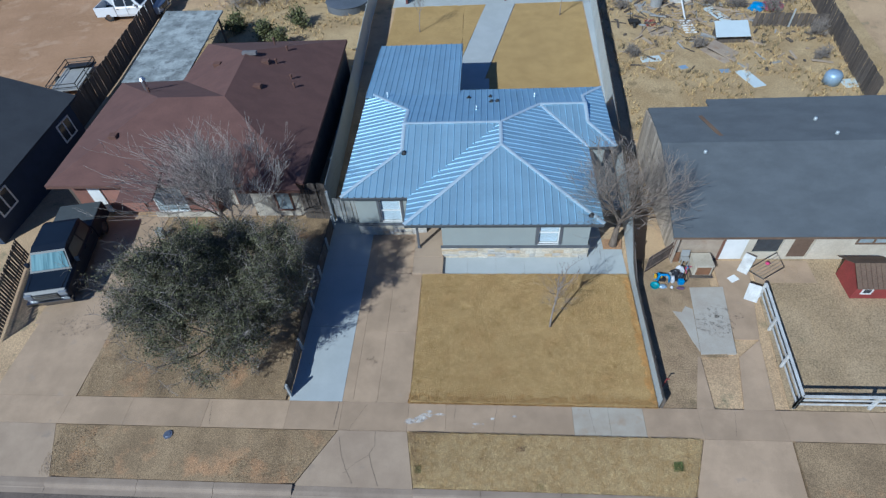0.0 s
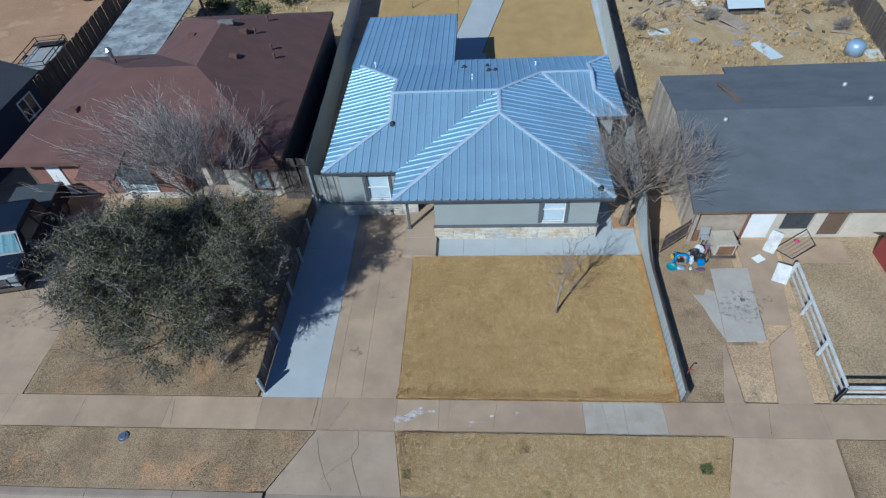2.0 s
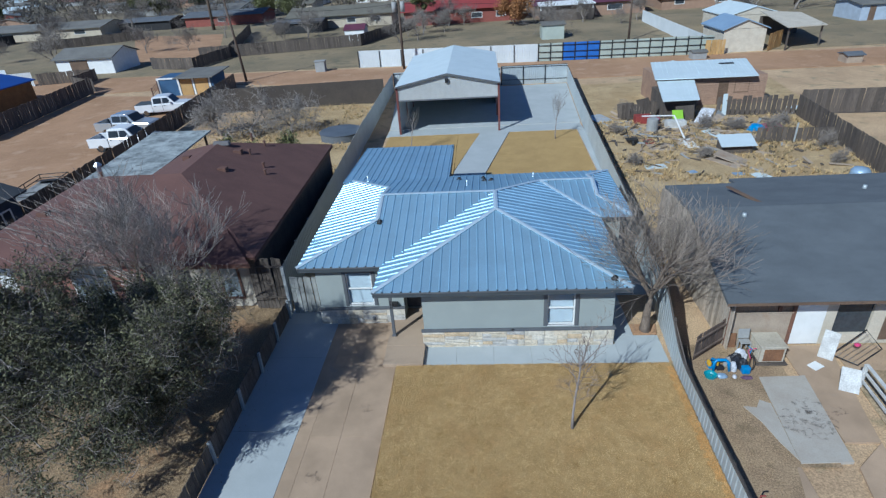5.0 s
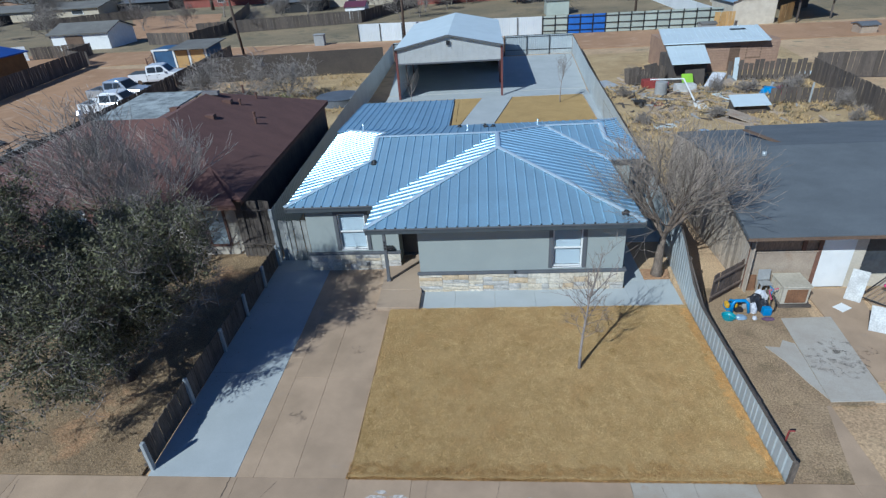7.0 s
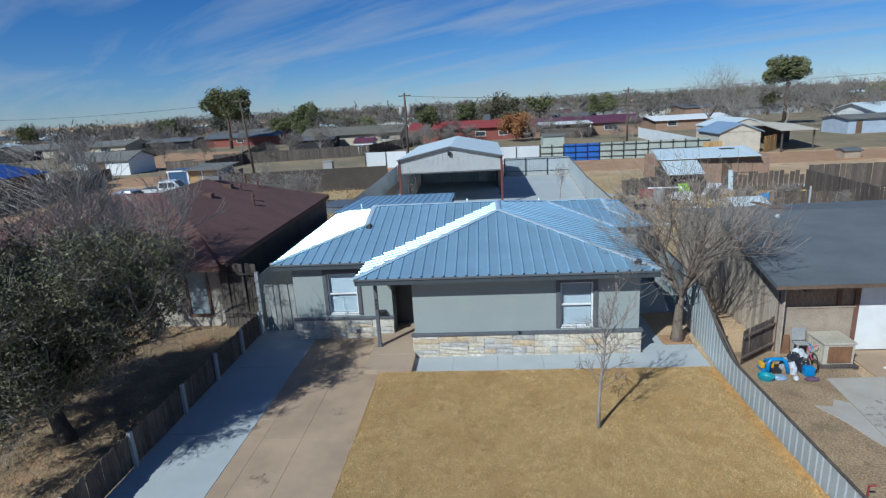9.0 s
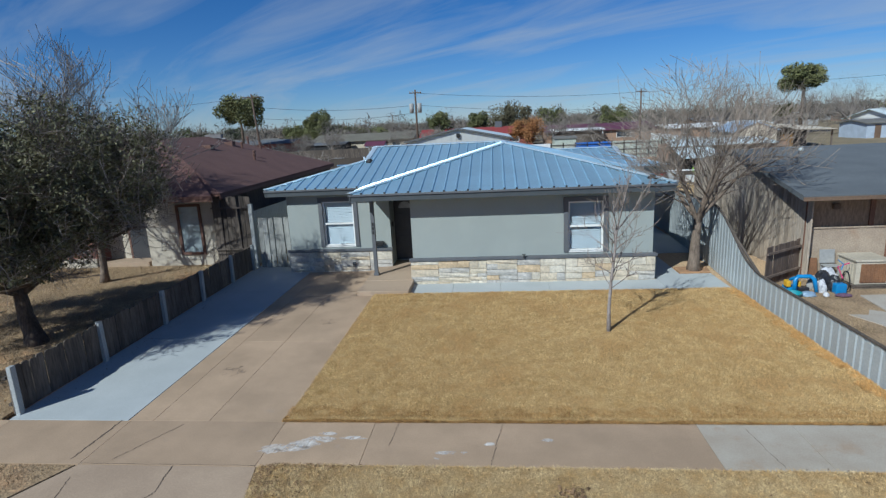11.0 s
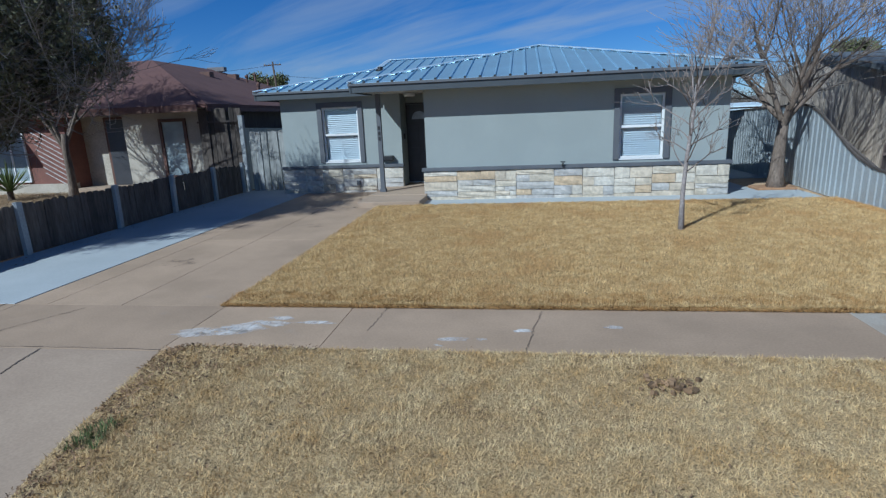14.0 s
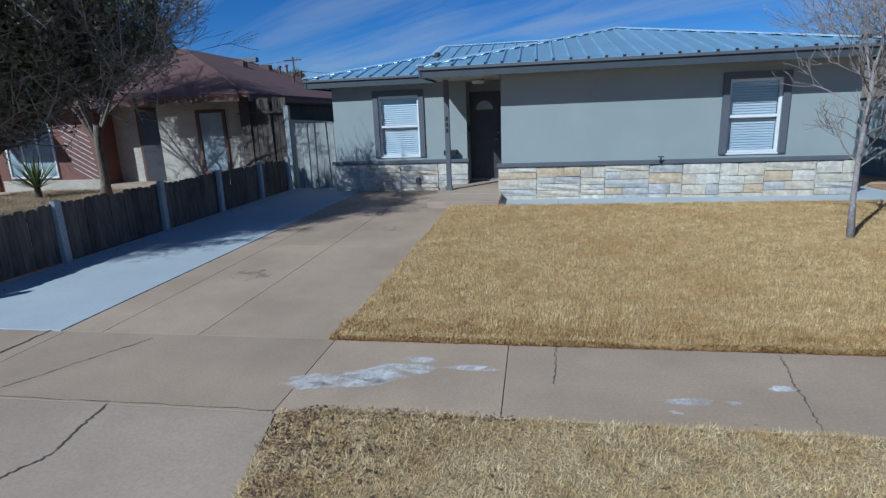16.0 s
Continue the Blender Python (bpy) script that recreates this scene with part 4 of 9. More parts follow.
# roof planes as plan polygons with heights
P = {
    "front": [(XL, YF, E2), (XR, YF, E2), (XM, YA, ZA)],
    "left": [(XL, YF, E2), (XM, YA, ZA), (XM, YR, ZA), (XL, BY0, E2)],
    "right": [(XR, YF, E2), (XR, CY0, E2), (XR - CH, CYR, ZC), (XM, YR, ZA), (XM, YA, ZA)],
    "wing_front": [(BX0, BY0, E2), (XL, BY0, E2), (XM, YR, ZA), (BXG, YR, ZA), (BXG, BY0 + BXG - BX0, E2 + (BXG - BX0) * SL)],
    "wing_left": [(BX0, BY1, E2), (BX0, BY0, E2), (BXG, BY0 + BXG - BX0, E2 + (BXG - BX0) * SL), (BXG, BY1 - GB / SR, E2 + GB)],
    "east_front": [(XR, CY0, E2), (CX1, CY0, E2), (CXG, CY0 + GC / SE, E2 + GC), (CXG, CYR, ZC), (XR - CH, CYR, ZC)],
    "east_side": [(CX1, CY0, E2), (CX1, BY1, E2), (CXG, BY1 - GC / SR, E2 + GC), (CXG, CY0 + GC / SE, E2 + GC)],
    "rear": [(CX1, BY1, E2), (BX0, BY1, E2), (BXG, BY1 - GB / SR, E2 + GB), (BXG, YR, ZA), (XM, YR, ZA), (XR - CH, CYR, ZC), (CXG, CYR, ZC), (CXG, BY1 - GC / SR, E2 + GC)],
    "annex": [(BX0, 23.30, 2.695), (0.6, 23.30, 2.695), (0.6, 29.6, 2.34), (BX0, 29.6, 2.34)],
}
DOWN = {"front": (0, -1), "left": (-1, 0), "right": (1, 0), "wing_front": (0, -1), "wing_left": (-1, 0), "east_front": (0, -1), "east_side": (1, 0), "rear": (0, 1), "annex": (0, 1)}
deck = Mesh()
for k, poly in P.items():
    deck.slab([(x, y, z - 0.012) for x, y, z in poly], 0.05)
deck.add([(BXG, BY0 + BXG - BX0, E2 + (BXG - BX0) * SL), (BXG, YR, ZA), (BXG, BY1 - GB / SR, E2 + GB)], [(0, 1, 2)])
deck.add([(CXG, CY0 + GC / SE, E2 + GC), (CXG, CYR, ZC), (CXG, BY1 - GC / SR, E2 + GC)], [(0, 1, 2)])
roof = part("roof", deck, M_FASCIA, house, "low hip roof clad in galvalume ribbed sheet")
RIB = 0.305
for k, poly in P.items():
    ax = 0 if DOWN[k][0] == 0 else 1           # panels are counted along x or along y
    lo, hi = min(p[ax] for p in poly), max(p[ax] for p in poly)
    n = math.ceil((hi - lo) / RIB)
    for i in range(n):
        a, b = lo + i * RIB, min(hi, lo + (i + 1) * RIB)
        dirn = (1, 0) if ax == 0 else (0, 1)
        piece = clip(clip(poly, (a, a), dirn), (b, b), (-dirn[0], -dirn[1]))
        if len(piece) < 3:
            continue
        m = Mesh().slab([(x, y, z + 0.004) for x, y, z in piece], 0.012)
        # the rib along the panel's lower-numbered edge, with sloped flanks
        c = a + 0.03
        w = clip(clip(poly, (a, a), dirn), (min(hi, a + 0.062), min(hi, a + 0.062)), (-dirn[0], -dirn[1]))
        if len(w) >= 3:
            oth = 1 - ax
            l0, l1 = min(p[oth] for p in w), max(p[oth] for p in w)
            def zat(v, s):
                # height of the roof plane at along=s, across=v
                g2 = {"annex": (2.67 - 2.34) / 5.85, "rear": SR, "east_front": SE}.get(k, SL)
                base = {"front": s - YF, "left": s - XL, "right": XR - s, "wing_front": s - BY0, "wing_left": s - BX0, "east_front": s - CY0, "east_side": CX1 - s, "rear": BY1 - s, "annex": 29.6 - s}[k]
                return (E2 if k != "annex" else 2.34) + base * g2
            mid = [p for p in clip(clip(poly, (c - 0.001, c - 0.001), dirn), (c + 0.001, c + 0.001), (-dirn[0], -dirn[1]))]
            if len(mid) >= 3:
                l0, l1 = min(p[oth] for p in mid), max(p[oth] for p in mid)
                if l1 - l0 > 0.05:
                    vs = []
                    for s in (l0, l1):
                        for off, up in ((-0.028, 0.003), (-0.012, 0.034), (0.012, 0.034), (0.028, 0.003)):
                            z = zat(c + off, s) + up
                            vs.append((c + off, s, z) if ax == 0 else (s, c + off, z))
                    m.add(vs, [(0, 1, 5, 4), (1, 2, 6, 5), (2, 3, 7, 6), (0, 3, 2, 1), (4, 5, 6, 7)])
        panel = part("roof_panel", m, M_ROOF, roof)
        if k in ("front", "wing_front") and len(piece) >= 3:
            e = YF if k == "front" else BY0
            if min(p[1] for p in piece) < e + 0.01:
                part("rib_closure", Mesh().box(a + 0.005, a + 0.055, e - 0.006, e + 0.02, E2 - 0.01, E2 + 0.034), M_BLACK, panel)


def cap(a, b, w=0.085):
    """A folded ridge or hip cap from a to b."""
    a, b = Vector(a), Vector(b)
    dv = (b - a).normalized()
    side = dv.cross(Vector((0, 0, 1))).normalized()
    drop = 0.016
    m = Mesh()
    for s in (-1, 1):
        p = [a + Vector((0, 0, 0.052)), b + Vector((0, 0, 0.052)), b + side * s * w + Vector((0, 0, 0.044 - drop * w / 0.13)), a + side * s * w + Vector((0, 0, 0.044 - drop * w / 0.13))]
        m.slab(p if s < 0 else p[::-1], 0.014)
    return m


KB = (BXG, BY0 + BXG - BX0, E2 + (BXG - BX0) * SL)
KB2 = (BXG, BY1 - GB / SR, E2 + GB)
KC = (CXG, CY0 + GC / SE, E2 + GC)
KC2 = (CXG, BY1 - GC / SR, E2 + GC)
for a, b in (((XL, YF, E2), (XM, YA, ZA)), ((XR, YF, E2), (XM, YA, ZA)), ((XM, YA, ZA), (XM, YR, ZA)), ((BXG, YR, ZA), (XM, YR, ZA)), ((XR - CH, CYR, ZC), (CXG, CYR, ZC)),
             ((BX0, BY0, E2), KB), (KB, (BXG, YR, ZA)), ((BXG, YR, ZA), KB2), (KB2, (BX0, BY1, E2)), ((CX1, CY0, E2), KC), (KC, (CXG, CYR, ZC)), ((CXG, CYR, ZC), KC2), (KC2, (CX1, BY1, E2)), ((XR, CY0, E2), (XR - CH, CYR, ZC)), ((XM, YR, ZA), (XR - CH, CYR, ZC))):
    part("ridge_cap", cap(a, b), M_CAP, roof, "folded metal cap, paled for the sun's glint")

# fascia, eave trim and soffit along the eaves
fa = [((XL, YF), (XR, YF)), ((XR, YF), (XR, CY0)), ((XR, CY0), (CX1, CY0)), ((CX1, CY0), (CX1, BY1)), ((XL, BY0), (XL, YF)), ((BX0, BY0), (XL, BY0)), ((BX0, BY1), (BX0, BY0)), ((CX1, BY1), (0.6, BY1))]
for (x0, y0), (x1, y1) in fa:
    L = math.hypot(x1 - x0, y1 - y0)
    mm = Matrix.Translation(((x0 + x1) / 2, (y0 + y1) / 2, 0)) @ Matrix.Rotation(math.atan2(y1 - y0, x1 - x0), 4, "Z")
    part("fascia", Mesh().obox(mm @ Matrix.Translation((0, 0.03, E2 - 0.195)), L, 0.03, 0.135), M_FASCIA, house, "", 0.003)
    part("eave_trim", Mesh().obox(mm @ Matrix.Translation((0, 0.008, E2 - 0.056)), L + 0.02, 0.05, 0.052), M_TRIM, house, "", 0.003)
sf = Mesh().box(XL + 0.05, XR - 0.05, YF + 0.05, 14.497, E2 - 0.16, E2 - 0.14).box(XL + 0.05, 0.045, 14.497, 16.6, E2 - 0.16, E2 - 0.14)
sf.box(BX0 + 0.05, XL + 0.05, BY0 + 0.05, 15.925, E2 - 0.16, E2 - 0.14)
sf.box(6.365, XR - 0.05, 14.5, 19.1, E2 - 0.16, E2 - 0.14).box(BX0 + 0.05, -3.905, BY0 + 0.05, 23.8, E2 - 0.16, E2 - 0.14)
part("soffit", sf, M_SOFFIT, house, "pale painted soffit")
part("fascia", Mesh().box(0.57, 0.60, 23.9, 29.6, 2.16, 2.40).box(BX0, 0.60, 29.58, 29.61, 2.16, 2.33).box(BX0, BX0 + 0.03, 24.0, 29.58, 2.16, 2.40), M_FASCIA, house)

# small things on the roof


def vent_pipe(x, y, h, r, material, label):
    if y < YR:
        z = E2 + min(y - BY0, x - BX0) * SL if x < 0 else E2 + (y - YF) * SL
    else:
        z = E2 + (BY1 - y) * SR
    m = Mesh().cyl(x, y, z - 0.05, z + h, r, None, 12).cyl(x, y, z - 0.02, z + 0.05, r * 2.2, r * 1.3, 12)
    part("vent_pipe", m, material, roof, label, 0, True)


for x, y, h, r in ((1.5, 21.3, 0.24, 0.03), (4.45, 22.9, 0.22, 0.035), (-3.2, 23.3, 0.3, 0.035)):
    vent_pipe(x, y, h, r, M_CAP, "pale vent pipe")
for x, y, h, r in ((1.1, 22.9, 0.10, 0.07), (2.25, 22.3, 0.10, 0.07), (2.55, 22.35, 0.10, 0.07), (2.2, 23.0, 0.1, 0.06), (-1.75, 18.0, 0.10, 0.07), (6.25, 14.35, 0.08, 0.07)):
    vent_pipe(x, y, h, r, M_BLACK, "short black vent boot")

# ---- fences ----


def along(path, s):
    """The place and direction s metres along a plan path."""
    for (x0, y0), (x1, y1) in zip(path, path[1:]):
        d = math.hypot(x1 - x0, y1 - y0)
        if s <= d or (x1, y1) == path[-1]:
            k = s / d
            return x0 + (x1 - x0) * k, y0 + (y1 - y0) * k, (x1 - x0) / d, (y1 - y0) / d
        s -= d


def sheet_panel(path, s0, s1, base, top, pitch=0.22, depth=0.017, thick=0.004):
    """A length of ribbed metal sheet standing along a path."""
    m = Mesh()
    pts = []
    s = s0
    shape = [(0.0, 0.0), (0.52, 0.0), (0.64, 1.0), (0.88, 1.0)]
    while s < s1 - 1e-6:
        for f, o in shape:
            if s + f * pitch < s1:
                pts.append((s + f * pitch, o * depth))
        s += pitch
    pts.append((s1, 0))
    rows = []
    for t, o in pts:
        x, y, dx, dy = along(path, t)
        for e in (o, o - thick):
            rows.append((x + dy * e, y - dx * e, base(x, y)))
            rows.append((x + dy * e, y - dx * e, top(x, y)))
    n = len(pts)
    m.v = rows
    for i in range(n - 1):
        a, b = i * 4, i * 4 + 4
        m.f += [(a, b, b + 1, a + 1), (a + 2, a + 3, b + 3, b + 2), (a + 1, b + 1, b + 3, a + 3)]
    m.f += [(0, 1, 3, 2), ((n - 1) * 4, (n - 1) * 4 + 2, (n - 1) * 4 + 3, (n - 1) * 4 + 1)]
    return m


def path_len(path):
    return sum(math.hypot(b[0] - a[0], b[1] - a[1]) for a, b in zip(path, path[1:]))


def metal_fence(name, label, path, height, material, step=1.8, post=M_FENCE_WOOD, side=-1, trim=None, rail=True):
    f = thing(name, (*path[0], gz(path[0][1])), label, "fence")
    L = path_len(path)
    n = max(1, round(L / step))
    for i in range(n):
        a, b = L * i / n, L * (i + 1) / n
        part("sheet", sheet_panel(path, a, b, lambda x, y: gz(y) - 0.03, lambda x, y: gz(y) + height(y)), material, f)
        x, y, dx, dy = along(path, a)
        ox, oy = -dy * 0.07 * -side, dx * 0.07 * -side
        h = height(y) - 0.05
        part("post", Mesh().obox(Matrix.Translation((x + ox, y + oy, gz(y) - 0.1)) @ Matrix.Rotation(math.atan2(dy, dx), 4, "Z"), 0.09, 0.09, h + 0.1), post, f)
        if rail:
            x1, y1, _, _ = along(path, b)
            for k in (0.25, 0.93):
                m = Mesh().tube([(x + ox * 0.75, y + oy * 0.75, gz(y) + height(y) * k), (x1 + ox * 0.75, y1 + oy * 0.75, gz(y1) + height(y1) * k)], [0.03, 0.03], 4)
                part("rail", m, post, f)
    if trim:
        m = Mesh()
        k = max(2, int(L / 0.25))
        pts = [along(path, L * i / k) for i in range(k + 1)]
        m.tube([(x, y, gz(y) + height(y) + 0.012) for x, y, _, _ in pts], [0.028] * (k + 1), 4)
        part("top_trim", m, trim, f)
    return f


def fr_h(y):
    if y < 12.2:
        return 0.62
    if y < 15.6:
        k = (y - 12.2) / 3.4
        return 0.62 + 1.10 * (k * k * (3 - 2 * k))
    return 1.72


metal_fence("metal_fence", "grey ribbed metal fence stepping up beside the house", [(8.05, 7.34), (8.07, 13.2), (8.35, 17.0), (9.0, 25.0), (10.0, 40.0), (11.35, 60.0)], fr_h, M_FENCE_METAL, 1.7, M_FENCE_WOOD, 1, M_FENCE_WOOD)
metal_fence("metal_fence", "dark grey ribbed metal fence between the two houses", [(-7.35, 60.0), (-6.9, 40.0), (-6.15, 27.0), (-5.65, 17.3)], lambda y: 1.75, M_FENCE_METAL, 2.4, M_POST, 1, None)
metal_fence("metal_gate", "grey ribbed metal gate across the back of the yard", [(4.4, 60.2), (11.3, 59.8)], lambda y: 1.9, M_FENCE_METAL, 2.3, M_BLACK, 1, M_BLACK)
metal_fence("metal_fence", "dark grey sheet fence behind the shop", [(-7.3, 60.4), (4.3, 60.2)], lambda y: 1.8, M_FENCE_METAL, 2.4, M_BLACK, 1, None)


def picket_fence(name, label, path, height, material, width=0.14, gap=0.008, posts=(), post_h=0.86, rails=2, dog=True, jag=0.02, post_mat=None, side=1, seed=1):
    """Boards side by side along a path, with posts on one side and rails behind."""
    r = random.Random(seed)
    f = thing(name, (*path[0], gz(path[0][1])), label, "fence")
    L = path_len(path)
    n = int(L / (width + gap))
    c = 0.02
    w2_, t2 = width / 2, 0.009
    me = Mesh()
    prof2 = [(-w2_, 0), (w2_, 0), (w2_, 1 - (0.035 if dog else 0)), (w2_ - 0.03, 1), (-w2_ + 0.03, 1), (-w2_, 1 - (0.035 if dog else 0))]
    k = len(prof2)
    me.v = [(x, -t2, z) for x, z in prof2] + [(x, t2, z) for x, z in prof2]
    me.f = [tuple(range(k - 1, -1, -1)), tuple(range(k, 2 * k))] + [(i, (i + 1) % k, k + (i + 1) % k, k + i) for i in range(k)]
    base = me.mesh("picket")
    base.materials.append(material)
    for i in range(n):
        x, y, dx, dy = along(path, (i + 0.5) * L / n)
        ob = new("picket", base)
        ob.parent = f
        ob.matrix_parent_inverse = Matrix.Translation(-f.location)
        ob.matrix_basis = Matrix.LocRotScale((x, y, gz(y) + 0.02), Euler((r.uniform(-c, c), r.uniform(-c, c), math.atan2(dy, dx))), (1, 1, height(y) + r.uniform(-jag, jag)))
    for s in posts:
        x, y, dx, dy = along(path, s)
        part("post", Mesh().obox(Matrix.Translation((x + dy * 0.05 * side, y - dx * 0.05 * side, gz(y) - 0.1)) @ Matrix.Rotation(math.atan2(dy, dx), 4, "Z") @ Matrix.Rotation(r.uniform(-0.025, 0.025), 4, "X"), 0.10, 0.075, post_h + 0.1), post_mat or M_POST, f, "", 0.008)
    for q in range(rails):
        z = (0.25 + 0.6 * q / max(1, rails - 1))
        pts = [along(path, L * i / 12) for i in range(13)]
        part("rail", Mesh().tube([(x - dy * 0.04 * side, y + dx * 0.04 * side, gz(y) + height(y) * z) for x, y, dx, dy in pts], [0.035] * 13, 4), material, f)
    return f


picket_fence("picket_fence", "low weathered brown picket fence with pale posts", [(-5.36, 7.42), (-5.36, 16.5)], lambda y: 0.75, M_PICKET, posts=(0.06, 2.05, 4.05, 5.75, 7.4, 8.85), post_h=0.82, side=1, seed=2)
picket_fence("side_gate", "grey weathered board gate beside the house", [(-5.22, 16.62), (-3.98, 16.62)], lambda y: 1.60, mat("grey_gate_board", (0.33, 0.33, 0.31), (0.25, 0.25, 0.235), 1.5, 30, 0.25, 0.9, 0, 0.3, 0.005, rand=0.15, stretch=(1, 1, 0.15)), 0.15, 0.006, (), rails=2, dog=False, jag=0.008, side=1)
lone("gate_post", Mesh().box(-5.42, -5.30, 16.56, 16.68, -0.1, 2.05), M_POST, "tall pale grey gate post", "post", bevel=0.01)
picket_fence("board_fence", "dark brown board fence beside the brown house", [(-6.85, 17.0), (-5.45, 16.9)], lambda y: 2.28, M_FENCE_WOOD, 0.14, 0.006, (), rails=2, dog=False, jag=0.02, side=-1, seed=5)
picket_fence("board_gate", "grey-brown plank gate by the neighbour's wall", [(8.7, 13.5), (9.93, 14.4)], lambda y: 0.95, mat("red_brown_plank", (0.17, 0.125, 0.10), (0.12, 0.088, 0.07), 1.5, 30, 0.3, 0.92, 0, 0.4, 0.006, rand=0.2, stretch=(1, 1, 0.15)), 0.15, 0.008, (), rails=2, dog=False, jag=0.02, side=-1, seed=6)

picket_fence("board_fence", "dark slatted fence along the neighbour's driveway", [(-18.4, 9.6), (-20.0, 14.6)], lambda y: 1.1, M_FENCE_WOOD, 0.12, 0.06, (), rails=2, dog=False, jag=0.02, side=1, seed=8)

# white rail fence of the next yard
wf = thing("rail_fence", (12.64, 7.4, 0), "low white-painted board rail fence", "fence")
M_OLDWHITE = mat("weathered_white_board", (0.60, 0.60, 0.58), (0.45, 0.44, 0.42), 2.5, 30, 0.2, 0.85, 0, 0.2, 0.004)
for p, q, n in (((13.05, 12.3), (12.64, 7.42), 3), ((12.64, 7.42), (30, 7.5), 7)):
    for i in range(n + 1):
        x, y = p[0] + (q[0] - p[0]) * i / n, p[1] + (q[1] - p[1]) * i / n
        part("post", Mesh().box(x - 0.045, x + 0.045, y - 0.045, y + 0.045, -0.1, 0.80), M_OLDWHITE, wf, "", 0.008)
    dv = Vector((q[0] - p[0], q[1] - p[1], 0))
    for z, wd, hh in ((0.80, 0.10, 0.03), (0.5, 0.025, 0.10), (0.2, 0.025, 0.10)):
        mm = Matrix.Translation(((p[0] + q[0]) / 2, (p[1] + q[1]) / 2, z)) @ Matrix.Rotation(math.atan2(dv.y, dv.x), 4, "Z")
        part("rail", Mesh().obox(mm, dv.length, wd, hh), M_OLDWHITE, wf, "", 0.004)

# ---- trees ----


def grow(base, length, radius, seed, levels, spread=0.75, up=0.25, kids=(3, 4), shrink=0.72, wob=0.12, first=0.35, droop=0.0, lean=(0, 0), l1=None):
    """Limb lines of a branching tree: lists of (points, radii, level)."""
    r = random.Random(seed)
    out = []

    def limb(p, dv, L, rad, lev):
        n = 4 if lev < 2 else 3
        pts, rr = [p.copy()], [rad]
        d2 = dv.copy()
        for i in range(n):
            d2 = (d2 + Vector((r.gauss(0, wob), r.gauss(0, wob), r.gauss(0, wob) + (up if lev else 0.05) * 0.3 - droop * 0.2))).normalized()
            p = p + d2 * (L / n)
            pts.append(p.copy())
            rr.append(rad * (1 - (i + 1) / n * (0.45 if lev < levels else 0.8)))
        out.append((pts, rr, lev))
        if lev >= levels:
            return
        k = r.randint(*kids) + (1 if lev == 0 else 0)
        for j in range(k):
            t = first + (1 - first) * (j + r.random()) / k if lev else (0.75 + 0.25 * r.random())
            f = t * n
            i0 = min(n - 1, int(f))
            q = pts[i0].lerp(pts[i0 + 1], f - i0)
            a = 2 * math.pi * (j / k + r.uniform(-0.15, 0.15)) + lev * 1.3
            side = d2.orthogonal().normalized()
            side.rotate(Matrix.Rotation(a, 3, d2))
            nd = (d2 * (1 - spread * 0.45) + side * spread * r.uniform(0.6, 1.2) + Vector((0, 0, up - droop))).normalized()
            limb(q, nd, (l1 if l1 and lev == 0 else L * shrink) * r.uniform(0.8, 1.2), rr[i0] * r.uniform(0.5, 0.68), lev + 1)
    limb(Vector(base), Vector((lean[0], lean[1], 1)).normalized(), length, radius, 0)
    return out


def fit_crown(limbs, x, y, z, lev_min=2):
    """Moves and stretches the limbs above the fork so that the crown fills the given ranges; the trunk stays."""
    pts = np.array([tuple(p) for ps, _, lev in limbs if lev >= lev_min for p in ps])
    lo, hi = np.percentile(pts, 2, axis=0), np.percentile(pts, 98, axis=0)
    fork = limbs[0][0][-1].copy()
    for ps, rr, lev in limbs:
        if lev == 0:
            continue
        for p in ps:
            for i, (a, b) in enumerate((x, y, z)):
                d = p[i] - fork[i]
                if d > 0:
                    p[i] = fork[i] + d * (b - fork[i]) / max(0.3, hi[i] - fork[i])
                elif i < 2:
                    p[i] = fork[i] + d * (fork[i] - a) / max(0.3, fork[i] - lo[i])
    return limbs


def tree_parts(t, limbs, levels, bark, twig, split=2, trunk_sides=10, fine=0.0035):
    tr, br, tw = Mesh(), Mesh(), Mesh()
    for pts, rr, lev in limbs:
        if lev == 0:
            rr = [rr[0] * 1.35] + rr[1:]
            tr.tube(pts, rr, trunk_sides)
        elif lev <= split:
            br.tube(pts, rr, 6, False)
        else:
            tw.tube(pts, [max(v, fine) for v in rr], 3, False)
    part("trunk", tr, bark, t, "", 0, True)
    part("branchwork", br, bark, t, "", 0, True)
    if tw.f:
        part("twig_crown", tw, twig, t)


